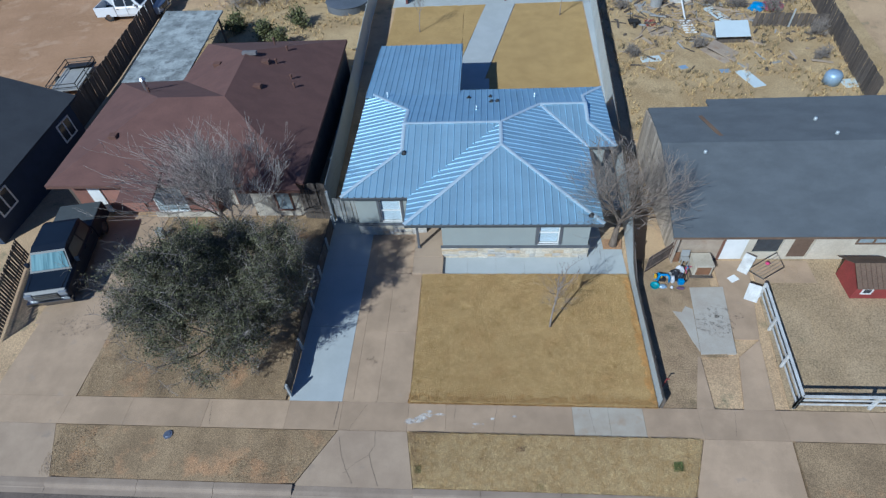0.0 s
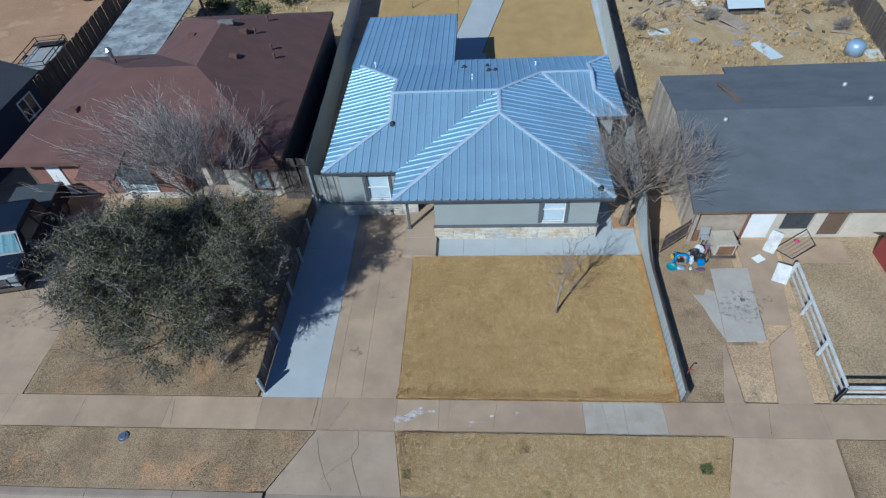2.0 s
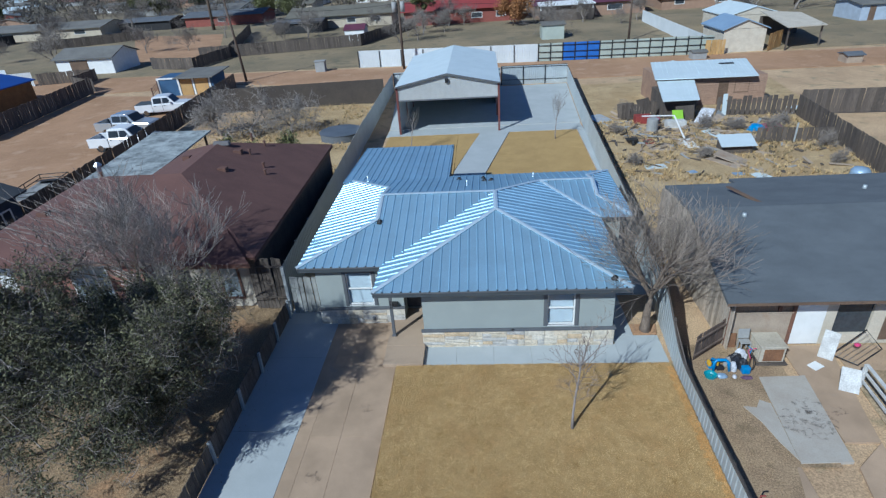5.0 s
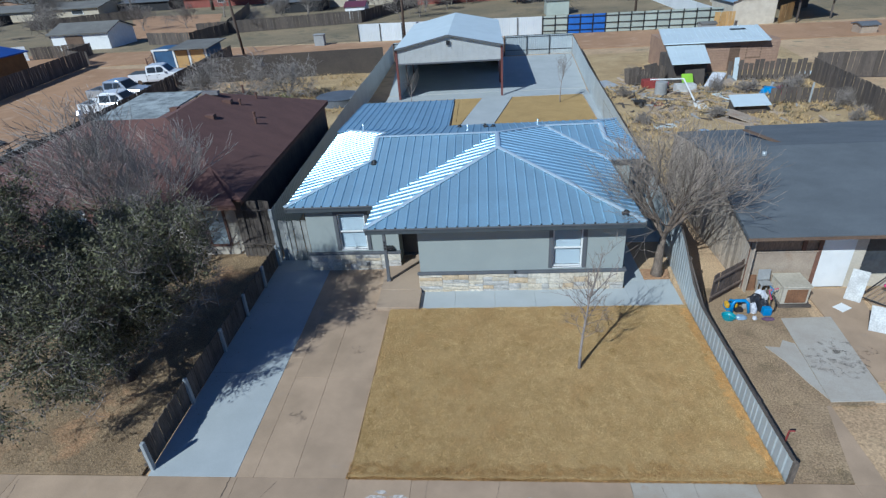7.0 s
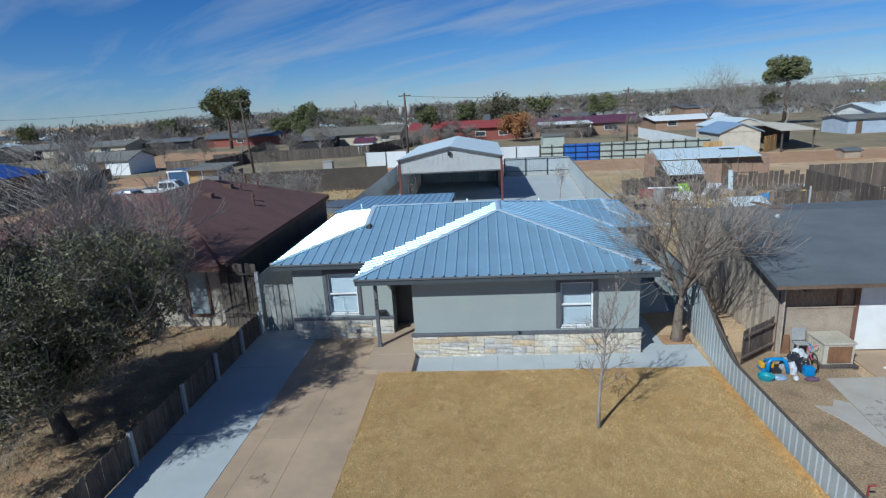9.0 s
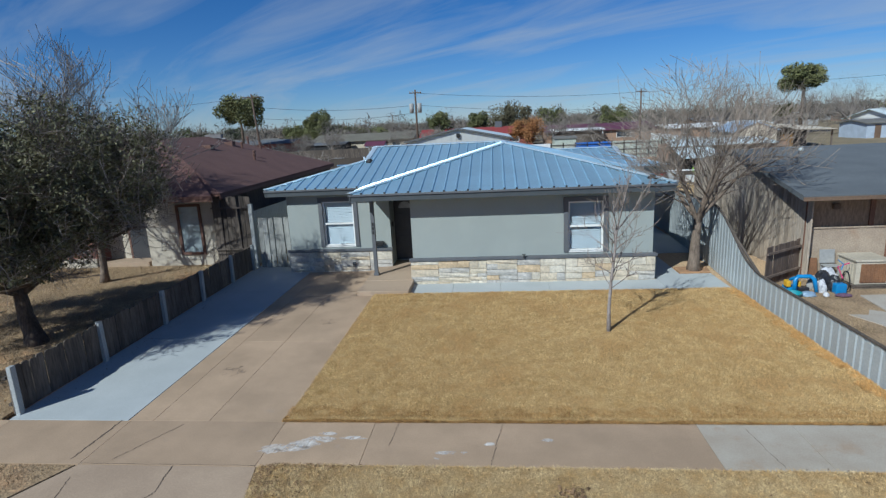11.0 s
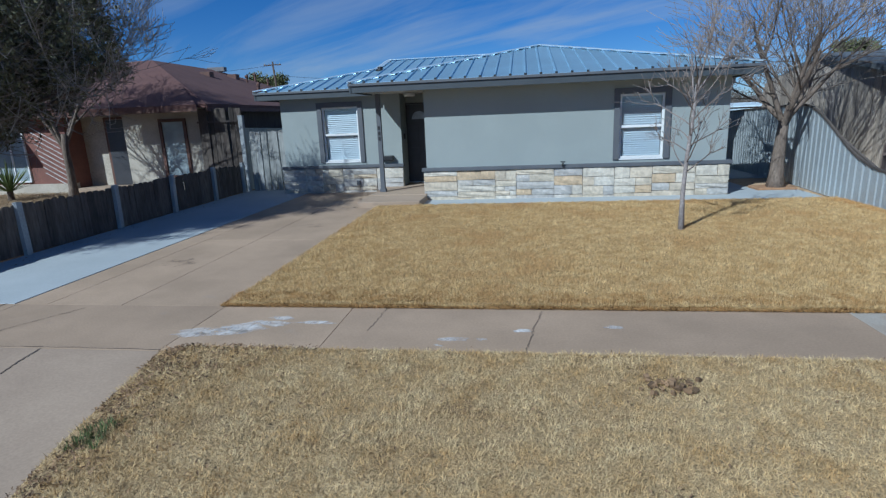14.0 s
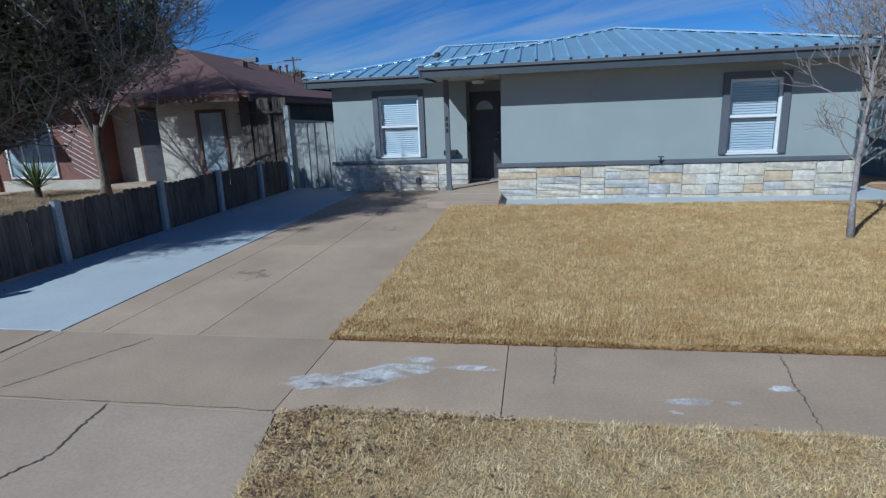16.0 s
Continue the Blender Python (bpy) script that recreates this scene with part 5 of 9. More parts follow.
def leaf_cloud(limbs, lev_min, count, size, seed, jitter=0.25, stretch=1.6, keep=None):
    """Small leaf blades scattered round the outer limbs."""
    r = np.random.RandomState(seed)
    ends = [(p[i], p[i + 1]) for p, _, lev in limbs if lev >= lev_min for i in range(len(p) - 1)]
    A = np.array([tuple(a) for a, _ in ends]); B = np.array([tuple(b) for _, b in ends])
    idx = r.randint(0, len(ends), count)
    c = A[idx] + (B[idx] - A[idx]) * r.rand(count, 1) + r.normal(0, jitter, (count, 3))
    if keep is not None:
        c = c[keep(c, r.rand(count))]
        count = len(c)
    d1 = r.normal(0, 1, (count, 3)); d1 /= np.linalg.norm(d1, axis=1)[:, None]
    d2 = np.cross(d1, r.normal(0, 1, (count, 3))); d2 /= np.linalg.norm(d2, axis=1)[:, None]
    s = size * (0.6 + 0.8 * r.rand(count, 1))
    v = np.stack([c - d1 * s * stretch / 2, c + d2 * s / 2, c + d1 * s * stretch / 2, c - d2 * s / 2], 1).reshape(-1, 3)
    m = Mesh()
    m.v = v.tolist()
    m.f = [(4 * i, 4 * i + 1, 4 * i + 2, 4 * i + 3) for i in range(count)]
    return m


# the dark evergreen in the brown house's yard
bt = thing("evergreen_tree", (-7.6, 10.4, 0), "broad dark evergreen tree with grey twiggy crown", "tree")
limbs = grow((-7.6, 10.4, -0.1), 1.45, 0.20, 47, 5, 1.0, 0.10, (4, 5), 0.70, 0.15, 0.2, 0.0, (-0.22, 0.08), 2.35)
fit_crown(limbs, (-11.4, -4.5), (7.1, 13.0), (1.3, 5.75))
def crown_floor(x, y):
    """Lowest foliage: a dome that lifts towards its rim."""
    return 1.3 + 1.7 * np.maximum(0, (x + 8.1) / 3.5) ** 2 + 0.9 * np.maximum(0, (y - 10.3) / 2.8) ** 2
def in_crown(x, y, z, slack=0.0):
    """Under the dome that slopes down towards the houses, and not outside its rim."""
    n = 0.5 * np.sin(x * 5.1 + z * 3.3) * np.sin(y * 4.7 + x * 2.2) + 0.35 * np.sin(x * 11.3 - y * 9.1 + z * 7.7)
    slack = slack + 0.6 * n
    return (z > crown_floor(x, y) - np.minimum(slack, 0.15)) & (z < 0.95 + (15.75 - y) * 1.0 - 1.0 * np.maximum(0, -8.7 - x) + slack) & ((x + 7.95) ** 2 / 12.6 + (y - 10.2) ** 2 / 10.5 < 1 + 0.6 * slack)
limbs = [l for l in limbs if l[2] < 2 or (l[2] == 2 and l[0][-1].z > 1.5) or l[2] > 2 and in_crown(l[0][-1].x, l[0][-1].y, l[0][-1].z, 0.4)]
tree_parts(bt, limbs, 5, M_BARK, M_TWIG_PALE, 2, 10, 0.006)
def leafy(c, q):
    """Foliage in tufts: thick inside and on the side of the houses, thinner to the top."""
    tuft = sum(a * np.sin(c[:, 0] * f + 1.3 * k) * np.sin(c[:, 1] * f * 1.1 + 2.1 * k) * np.sin(c[:, 2] * f * 0.9 + 0.7 * k) for k, (f, a) in enumerate(((3.1, 1.0), (6.3, 0.9), (11.7, 0.8))))
    rim = np.sqrt((c[:, 0] + 8.1) ** 2 / 13.5 + (c[:, 1] - 10.3) ** 2 / 9.5)
    return in_crown(c[:, 0], c[:, 1], c[:, 2]) & (q < np.clip(0.62 + 0.9 * tuft, 0.03, 1) * (1.35 - 0.35 * rim) * (1 - 0.30 * np.clip((c[:, 2] - 3.6) / 1.8, 0, 1)))
part("crown", leaf_cloud(limbs, 4, 290000, 0.031, 3, 0.12, 2.6, leafy), M_LEAF, bt, "dark olive evergreen foliage")
sprigs = Mesh()
rg = random.Random(44)
outer = [l for l in limbs if l[2] >= 4]
for i in range(15000):
    ps = rg.choice(outer)[0]
    k = rg.randrange(len(ps) - 1)
    p = ps[k].lerp(ps[k + 1], rg.random())
    d = ((p - Vector((-8.1, 10.3, 2.0))).normalized() * 0.7 + Vector((rg.gauss(0, 0.6), rg.gauss(0, 0.6), rg.gauss(0.15, 0.5)))).normalized() * rg.uniform(0.15, 0.45)
    b = d + Vector((rg.gauss(0, 0.05), rg.gauss(0, 0.05), rg.gauss(0.02, 0.05)))
    sprigs.tube([p, p + d * 0.5, p + b], [0.0055, 0.0045, 0.003], 3, False)
part("sprig_crown", sprigs, M_TWIG, bt, "fine grey twigs")

# bare tree in front of the brown house
b2 = thing("bare_tree", (-9.6, 15.2, 0), "leafless grey tree with fine upswept twigs", "tree")
limbs = grow((-9.6, 15.2, -0.1), 1.9, 0.12, 23, 6, 0.55, 0.26, (3, 4), 0.73, 0.08, 0.25, 0, (0.02, 0.0), 2.3)
fit_crown(limbs, (-12.2, -6.6), (13.0, 17.6), (2.0, 6.5))
limbs = [l for l in limbs if l[2] < 3 or l[0][-1].z < 6.9]
tree_parts(b2, limbs, 6, M_BARK_TAN, M_TWIG_PALE, 2, 10, 0.006)

# bare tree by the metal fence
b3 = thing("bare_tree", (7.65, 15.15, 0), "leafless brown tree spreading over the metal fence", "tree")
limbs = grow((7.65, 15.15, -0.1), 1.6, 0.15, 47, 5, 0.66, 0.16, (4, 5), 0.74, 0.055, 0.25, 0, (0.04, 0.03), 1.9)
fit_crown(limbs, (5.75, 10.0), (13.2, 17.6), (1.7, 5.2))
limbs = [l for i, l in enumerate(limbs) if l[2] < 3 or (l[0][-1].z < 5.6 and (l[2] < 5 or i % 3))]
limbs = [(ps, [v * (1.1, 0.95, 0.78, 0.65, 0.6, 0.6)[min(lev, 5)] for v in rr], lev) for ps, rr, lev in limbs]
tree_parts(b3, limbs, 5, M_BARK_TAN, M_TWIG_TAN, 3, 10, 0.0048)
lone("tree_bed", Mesh().prism([(7.22, 14.92), (8.0, 14.92), (8.1, 15.5), (7.22, 15.5)], -0.08, 0.02), M_DIRT, "square of orange earth round the tree", "soil", bevel=0.02)

# staked sapling on the front lawn
sp = thing("sapling", (4.5, 10.67, 0), "slender leafless sapling with pale bark", "tree")
limbs = grow((4.5, 10.67, -0.05), 2.2, 0.038, 8, 4, 0.62, 0.32, (3, 4), 0.46, 0.07, 0.25)
r8 = random.Random(31)
trunk_pts = limbs[0][0]
for i in range(16):
    f = 0.42 + 0.55 * i / 16
    k = f * (len(trunk_pts) - 1)
    q = trunk_pts[int(k)].lerp(trunk_pts[min(len(trunk_pts) - 1, int(k) + 1)], k % 1)
    a = i * 2.4
    for pts, rr, lev in grow(tuple(q), r8.uniform(0.45, 0.8), 0.012, 50 + i, 2, 0.6, 0.2, (3, 4), 0.55, 0.1, 0.25, 0, (math.cos(a) * 1.3, math.sin(a) * 1.3)):
        limbs.append((pts, rr, lev + 2))
tree_parts(sp, limbs, 4, M_BARK_SAP, mat("sapling_twig", (0.23, 0.185, 0.16), (0.17, 0.135, 0.115), 4, 30, 0.2, 0.9, 0, 0, 0), 1, 8)

# ---- houses next door ----


def plain_window(parent, x0, x1, z0, z1, face, axis="y", frame=M_WHITE, glass=None, mullions=0, out=-1, depth=0.05, w=0.05, label="window with pale frame"):
    """A framed window on a wall face; axis is the wall's normal, out the way it looks."""
    def bx(m, a0, a1, b0, b1, d0, d1):
        d0, d1 = sorted((face + out * d0, face + out * d1))
        return m.box(a0, a1, d0, d1, b0, b1) if axis == "y" else m.box(d0, d1, a0, a1, b0, b1)
    ring = wall_with_holes(x0, x1, z0, z1, *sorted((face - out * 0.02, face + out * depth)), [(x0 + w, x1 - w, z0 + w, z1 - w)])
    if axis == "x":
        ring.v = [(q, p, r) for p, q, r in ring.v]
        ring.f = [f[::-1] for f in ring.f]
    t = part("window", ring, frame, parent, label, 0.004)
    for i in range(mullions):
        c = x0 + (x1 - x0) * (i + 1) / (mullions + 1)
        part("mullion", bx(Mesh(), c - w / 2, c + w / 2, z0 + w, z1 - w, -0.02, depth * 0.8), frame, t)
    part("pane", bx(Mesh(), x0 + w, x1 - w, z0 + w, z1 - w, 0.004, 0.012), glass or M_PANE, t)
    return t


M_PANE = mat("dark_window_pane", (0.05, 0.06, 0.07), (0.04, 0.045, 0.055), 1.0, 8, 0.2, 0.06, 0, 0, 0)
M_PANE_PALE = mat("curtained_pane", (0.34, 0.40, 0.42), (0.26, 0.31, 0.33), 2.0, 8, 0.15, 0.10, 0, 0, 0)

bh = thing("brown_house", (-12, 23, 0), "single-storey house with brown shingle hip roof", "house")
ze, zr = 2.40, 4.18
for f in (
    [(-19.0, 16.8, ze), (-6.4, 16.8, ze), (-11.0, 21.4, zr), (-14.4, 21.4, zr)],
    [(-6.4, 16.8, ze), (-6.7, 30.5, ze), (-11.2, 25.9, zr), (-11.0, 21.4, zr)],
    [(-6.7, 30.5, ze), (-15.7, 30.5, ze), (-11.2, 25.9, zr)],
    [(-15.7, 30.5, ze), (-15.7, 26.1, ze), (-11.0, 21.4, zr), (-11.2, 25.9, zr)],
    [(-15.7, 26.1, ze), (-19.4, 26.0, ze), (-14.4, 21.4, zr), (-11.0, 21.4, zr)],
    [(-19.4, 26.0, ze), (-19.0, 16.8, ze), (-14.4, 21.4, zr)],
    [(-15.0, 15.8, ze - 0.12), (-13.3, 15.8, ze - 0.12), (-13.3, 17.4, ze + 0.26), (-15.0, 17.4, ze + 0.26)],
    [(-9.4, 16.35, ze - 0.02), (-6.45, 16.35, ze - 0.02), (-7.95, 18.2, ze + 0.62)],
):
    part("roof_plane", Mesh().slab(f, 0.09), M_SHINGLE_BR, bh, "brown asphalt shingle roof slope")
M_BROWN_TRIM = mat("brown_trim", (0.14, 0.07, 0.05), (0.11, 0.055, 0.04), 3, 40, 0.15, 0.7, 0, 0.1, 0.003)
M_SH_VENT = mat("dull_grey_vent", (0.18, 0.17, 0.17), (0.15, 0.14, 0.14), 3, 40, 0.1, 0.7)
M_CREAM = mat("cream_textured_wall", (0.50, 0.45, 0.37), (0.42, 0.37, 0.30), 2.2, 35, 0.18, 0.92, 0, 0.5, 0.012)
M_RBRICK = mat("red_brown_siding", (0.22, 0.10, 0.075), (0.18, 0.085, 0.065), 2, 30, 0.15, 0.9, 0, 0.3, 0.006)
for a, b in (((-19.0, 16.8), (-9.4, 16.8)), ((-6.4, 16.8), (-6.7, 30.5)), ((-6.7, 30.5), (-15.7, 30.5)), ((-19.4, 26.0), (-19.0, 16.8)), ((-9.4, 16.35), (-6.45, 16.35))):
    L = math.hypot(b[0] - a[0], b[1] - a[1])
    mm = Matrix.Translation(((a[0] + b[0]) / 2, (a[1] + b[1]) / 2, ze - 0.20)) @ Matrix.Rotation(math.atan2(b[1] - a[1], b[0] - a[0]), 4, "Z")
    part("fascia", Mesh().obox(mm @ Matrix.Translation((0, 0.02, 0)), L, 0.03, 0.17), M_BROWN_TRIM, bh)
part("wall", Mesh().box(-9.35, -6.85, 17.2, 17.4, -0.1, 2.35), M_CREAM, bh, "cream textured front wall")
# fence-wood brown puts the shade between the houses into this wall's colour
part("wall", Mesh().box(-7.05, -6.85, 17.4, 30.0, -0.5, 2.3), M_FENCE_WOOD, bh, "side wall coloured dark for its shade")
part("wall", Mesh().box(-15.4, -6.85, 30.0, 30.2, -0.6, 2.3), M_RBRICK, bh)
part("wall", Mesh().box(-11.5, -9.35, 17.9, 18.05, -0.1, 2.35), M_CREAM, bh, "recessed porch wall")
part("porch_step", Mesh().box(-11.28, -9.46, 17.22, 17.898, -0.1, 0.12), M_CONC_GREY, bh, "low concrete porch step", 0.01)
part("wall", Mesh().box(-11.5, -11.3, 17.402, 17.898, -0.1, 2.35), M_RBRICK, bh)
part("wall", Mesh().box(-9.45, -9.352, 17.4, 18.05, -0.1, 2.35), M_BROWN_TRIM, bh)
part("wall", Mesh().box(-14.6, -11.3, 17.2, 17.4, 0.28, 2.35), M_RBRICK, bh, "red-brown siding wall with bleached diagonal streaks")
part("plinth", Mesh().box(-14.6, -11.3, 17.15, 17.4, -0.1, 0.28), M_CREAM, bh, "cream plinth")
part("wall", Mesh().box(-18.6, -14.75, 17.6, 17.75, -0.1, 2.35), M_RBRICK, bh, "garage front")
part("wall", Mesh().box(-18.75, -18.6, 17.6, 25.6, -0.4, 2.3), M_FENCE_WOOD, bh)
part("garage_door", Mesh().box(-17.0, -15.2, 17.52, 17.595, -0.02, 2.0), mat("salmon_panel", (0.33, 0.16, 0.12), (0.28, 0.135, 0.10), 2, 30, 0.1, 0.85), bh, "salmon-brown garage panel", 0.01)
part("side_panel", Mesh().box(-17.75, -17.1, 17.52, 17.595, -0.02, 2.1), M_WHITE, bh, "white panel beside the garage")
plain_window(bh, -8.2, -7.35, 0.35, 2.05, 17.2, "y", M_BROWN_TRIM, M_PANE_PALE, 0, -1, 0.05, 0.09, "tall window with dark brown trim")
plain_window(bh, -14.3, -12.7, 0.34, 2.10, 17.2, "y", M_WHITE, M_PANE_PALE, 2, -1, 0.05, 0.05, "wide curtained window with white frame")
part("front_door", Mesh().box(-10.42, -9.62, 17.84, 17.89, 0.125, 2.1), M_DOOR, bh, "dark screened front door", 0.008)
part("door_frame", wall_with_holes(-10.5, -9.54, 0.122, 2.18, 17.85, 17.898, [(-10.43, -9.61, 0.122, 2.11)]), M_BROWN_TRIM, bh, "brown door frame")
streak = Mesh()
for i in range(9):
    streak.obox(Matrix.Translation((-12.05 + i * 0.03, 17.188, 1.75 - i * 0.17)) @ Matrix.Rotation(0.52, 4, "Y"), 1.12 - i * 0.03, 0.02, 0.02)
part("siding_strip", streak, M_OLDWHITE, bh, "bleached diagonal batten edges")
for x, y, kind_ in ((-8.6, 24.6, 0), (-8.3, 23.9, 0), (-9.4, 27.2, 0), (-9.6, 25.6, 0), (-10.2, 27.6, 0), (-10.1, 25.4, 1), (-9.9, 23.0, 1), (-15.8, 22.9, 0), (-16.2, 19.3, 1), (-13.2, 26.0, 1)):
    z = ze + min(-6.55 - x, 4.6, y - 16.8) * 0.387 if x > -11 else ze + min(4.6, abs(y - 21.4) * -1 + 4.6, x + 19.2) * 0.387
    if x < -11 and x > -14 and y > 22:
        z = ze + (x + 15.7) * 0.387
    m = Mesh()
    if kind_ == 0:
        m.cyl(x, y, z - 0.15, z + 0.26, 0.05, None, 8).cyl(x, y, z + 0.2, z + 0.28, 0.085, 0.07, 8)
    else:
        m.box(x - 0.2, x + 0.2, y - 0.16, y + 0.16, z - 0.1, z + 0.13)
    part("roof_vent", m, M_BROWN_TRIM, bh, "brown roof vent", 0.01)
part("roof_cooler", Mesh().box(-11.4, -10.6, 25.6, 25.85, zr - 0.1, zr + 0.08), M_SH_VENT, bh, "low metal ridge vent", 0.01)
part("flue", Mesh().cyl(-16.3, 23.5, 3.2, 4.1, 0.12, None, 10).cyl(-16.3, 23.5, 4.0, 4.15, 0.2, 0.1, 10), M_STEEL, bh, "metal flue")

cp = thing("carport", (-18, 31, -0.4), "flat carport with stained grey sheet roof", "carport")
part("roof", Mesh().slab([(-19.6, 26.2, 2.3), (-15.75, 26.2, 2.3), (-16.7, 36.0, 2.12), (-21.0, 36.2, 2.12)], 0.1), mat("stained_sheet", (0.42, 0.45, 0.44), (0.22, 0.24, 0.235), 0.9, 12, 0.2, 0.75, 0.1, 0.1, 0.01, spots=(0.16, 0.17, 0.17), spot_scale=1.4, spot_at=0.53), cp, "stained grey sheet roof", 0.01)
for x, y in ((-19.3, 27), (-16.2, 27.0), (-20.5, 35.6), (-17.0, 35.5)):
    part("post", Mesh().box(x - 0.06, x + 0.06, y - 0.06, y + 0.06, gz(y) - 0.1, 2.15), M_FENCE_WOOD, cp)

# dark blue house at the far side of the driveway
M_NAVY = mat("navy_siding", (0.035, 0.05, 0.085), (0.028, 0.042, 0.07), 2, 30, 0.12, 0.8, 0, 0.2, 0.005)
nb = thing("navy_house", (-27, 20, 0), "dark blue house with black shingle gable roof", "house")
part("wall", Mesh().box(-31.5, -21.7, 15.3, 24.0, -0.3, 2.5), M_NAVY, nb, "dark blue siding")
for f in ([(-21.0, 14.8, 2.55), (-21.4, 24.5, 2.55), (-26.6, 24.5, 4.4), (-26.6, 14.8, 4.4)], [(-26.6, 14.8, 4.4), (-26.6, 24.5, 4.4), (-32.0, 24.5, 2.55), (-32.0, 14.8, 2.55)]):
    part("roof_plane", Mesh().slab(f, 0.09), M_SHINGLE_BK, nb, "black shingle roof slope")
part("gable", Mesh().add([(-31.5, 15.3, 2.5), (-21.7, 15.3, 2.5), (-26.6, 15.3, 4.25), (-31.5, 15.5, 2.5), (-21.7, 15.5, 2.5), (-26.6, 15.5, 4.25)], [(0, 1, 2), (5, 4, 3), (0, 2, 5, 3), (1, 4, 5, 2)]), M_NAVY, nb)
for y0, y1 in ((22.2, 23.4), (16.2, 17.4)):
    plain_window(nb, y0, y1, 0.9, 2.0, -21.7, "x", M_WHITE, M_PANE, 1, 1, 0.05, 0.07, "white-framed window")

# long low house with charcoal roof
rh = thing("charcoal_house", (17, 18, 0), "long low house with charcoal shingle roof and tan walls", "house")
re_, rr_ = 2.18, 3.0
for f in ([(9.45, 13.55, re_), (26.0, 13.6, re_), (26.3, 18.6, rr_), (9.85, 18.6, rr_)], [(9.85, 18.6, rr_), (26.3, 18.6, rr_), (26.5, 23.2, 2.3), (13.15, 23.1, 2.3), (13.05, 22.25, 2.44), (10.1, 22.25, 2.44)]):
    part("roof_plane", Mesh().slab(f, 0.12), M_SHINGLE_GR, rh, "charcoal shingle roof slope")
M_TANBLOCK = mat("tan_block_wall", (0.40, 0.32, 0.24), (0.32, 0.25, 0.19), 1.5, 30, 0.2, 0.92, 0, 0.4, 0.008, spots=(0.30, 0.20, 0.13), spot_scale=1.2, spot_at=0.58)
M_BROWNPANEL = mat("brown_panel", (0.16, 0.105, 0.07), (0.125, 0.08, 0.055), 1.2, 20, 0.2, 0.9, 0, 0.2, 0.005)
# panel brown, its tone partly holding the eave's shadow on the upper wall
M_TANPANEL = mat("tan_panel_part_shade", (0.27, 0.185, 0.125), (0.215, 0.145, 0.098), 1.2, 25, 0.25, 0.9, 0, 0.2, 0.005, spots=(0.19, 0.12, 0.075), spot_scale=2.5, spot_at=0.6, stretch=(1, 1, 0.3))
M_REDBROWN = mat("red_brown_post", (0.20, 0.095, 0.06), (0.15, 0.075, 0.05), 2, 30, 0.25, 0.9, 0, 0.3, 0.005)
part("block_cap", Mesh().box(9.95, 11.9, 14.275, 14.335, 1.235, 1.275), M_TANBLOCK, rh, "uneven block ledge", 0.01)
part("corner_post", Mesh().box(9.925, 10.06, 14.245, 14.298, -0.1, 2.17), M_REDBROWN, rh, "red-brown corner post", 0.006)
part("wall_post", Mesh().box(11.42, 11.53, 14.295, 14.338, 1.28, 2.17), M_REDBROWN, rh, "brown batten", 0.005)
part("wall_post", Mesh().box(11.86, 11.98, 14.28, 14.298, -0.1, 2.17), M_REDBROWN, rh, "brown door post", 0.005)
part("wall", Mesh().box(9.95, 11.9, 14.3, 14.5, -0.1, 1.25), M_TANBLOCK, rh, "tan block wall")
part("wall", Mesh().box(9.95, 11.9, 14.34, 14.5, 1.25, 2.2), M_TANPANEL, rh, "brown panel above the block wall, partly toned for eave shade")
part("wall", Mesh().box(11.9, 12.0, 14.34, 14.5, -0.1, 2.2), M_TANPANEL, rh)
M_CREAMW = mat("cream_siding", (0.58, 0.52, 0.42), (0.50, 0.44, 0.35), 1.5, 30, 0.12, 0.9, 0, 0.2, 0.005)
part("wall", wall_with_holes(12.9, 25.6, -0.1, 2.2, 14.34, 14.5, [(13.25, 14.35, 0.35, 1.95), (14.75, 15.6, 0.0, 2.05), (17.2, 18.6, 0.9, 1.9)]), M_CREAMW, rh, "cream front wall")
part("wall", Mesh().box(25.4, 25.6, 14.5, 22.5, -0.4, 2.2), M_CREAMW, rh)
part("wall", Mesh().box(10.1, 25.6, 22.0, 22.2, -0.5, 2.3), M_CREAMW, rh)
part("fascia", Mesh().box(9.45, 26.0, 13.53, 13.56, re_ - 0.125, re_ - 0.035), M_BROWNPANEL, rh)
part("door", Mesh().box(12.0, 12.9, 14.30, 14.36, 0.0, 2.02), M_WHITE, rh, "plain white door standing open", 0.01)
part("door", Mesh().box(14.76, 15.59, 14.44, 14.49, 0.01, 2.03), M_BROWNPANEL, rh, "brown wooden door", 0.01)
part("window", Mesh().box(13.26, 14.34, 14.42, 14.44, 0.36, 1.94), M_PANE, rh, "dark picture window")
plain_window(rh, 17.2, 18.6, 0.9, 1.9, 14.36, "y", M_BROWNPANEL, M_PANE_PALE, 1, -1, 0.05, 0.08, "two-light window")
part("porch_lamp", Mesh().box(10.55, 10.70, 14.24, 14.335, 1.72, 1.86), M_BROWNPANEL, rh, "small wall lamp", 0.01)
# weathered board side wall
side = part("wall", Mesh().box(9.98, 10.05, 14.5, 22.2, -0.3, 2.3).add([(9.98, 14.0, 2.2), (10.05, 14.0, 2.2), (9.98, 22.2, 2.36), (10.05, 22.2, 2.36), (9.98, 18.6, 2.88), (10.05, 18.6, 2.88)], [(0, 2, 4), (1, 5, 3), (0, 4, 5, 1), (4, 2, 3, 5)]), M_TANBLOCK, rh, "side wall with weathered boards")
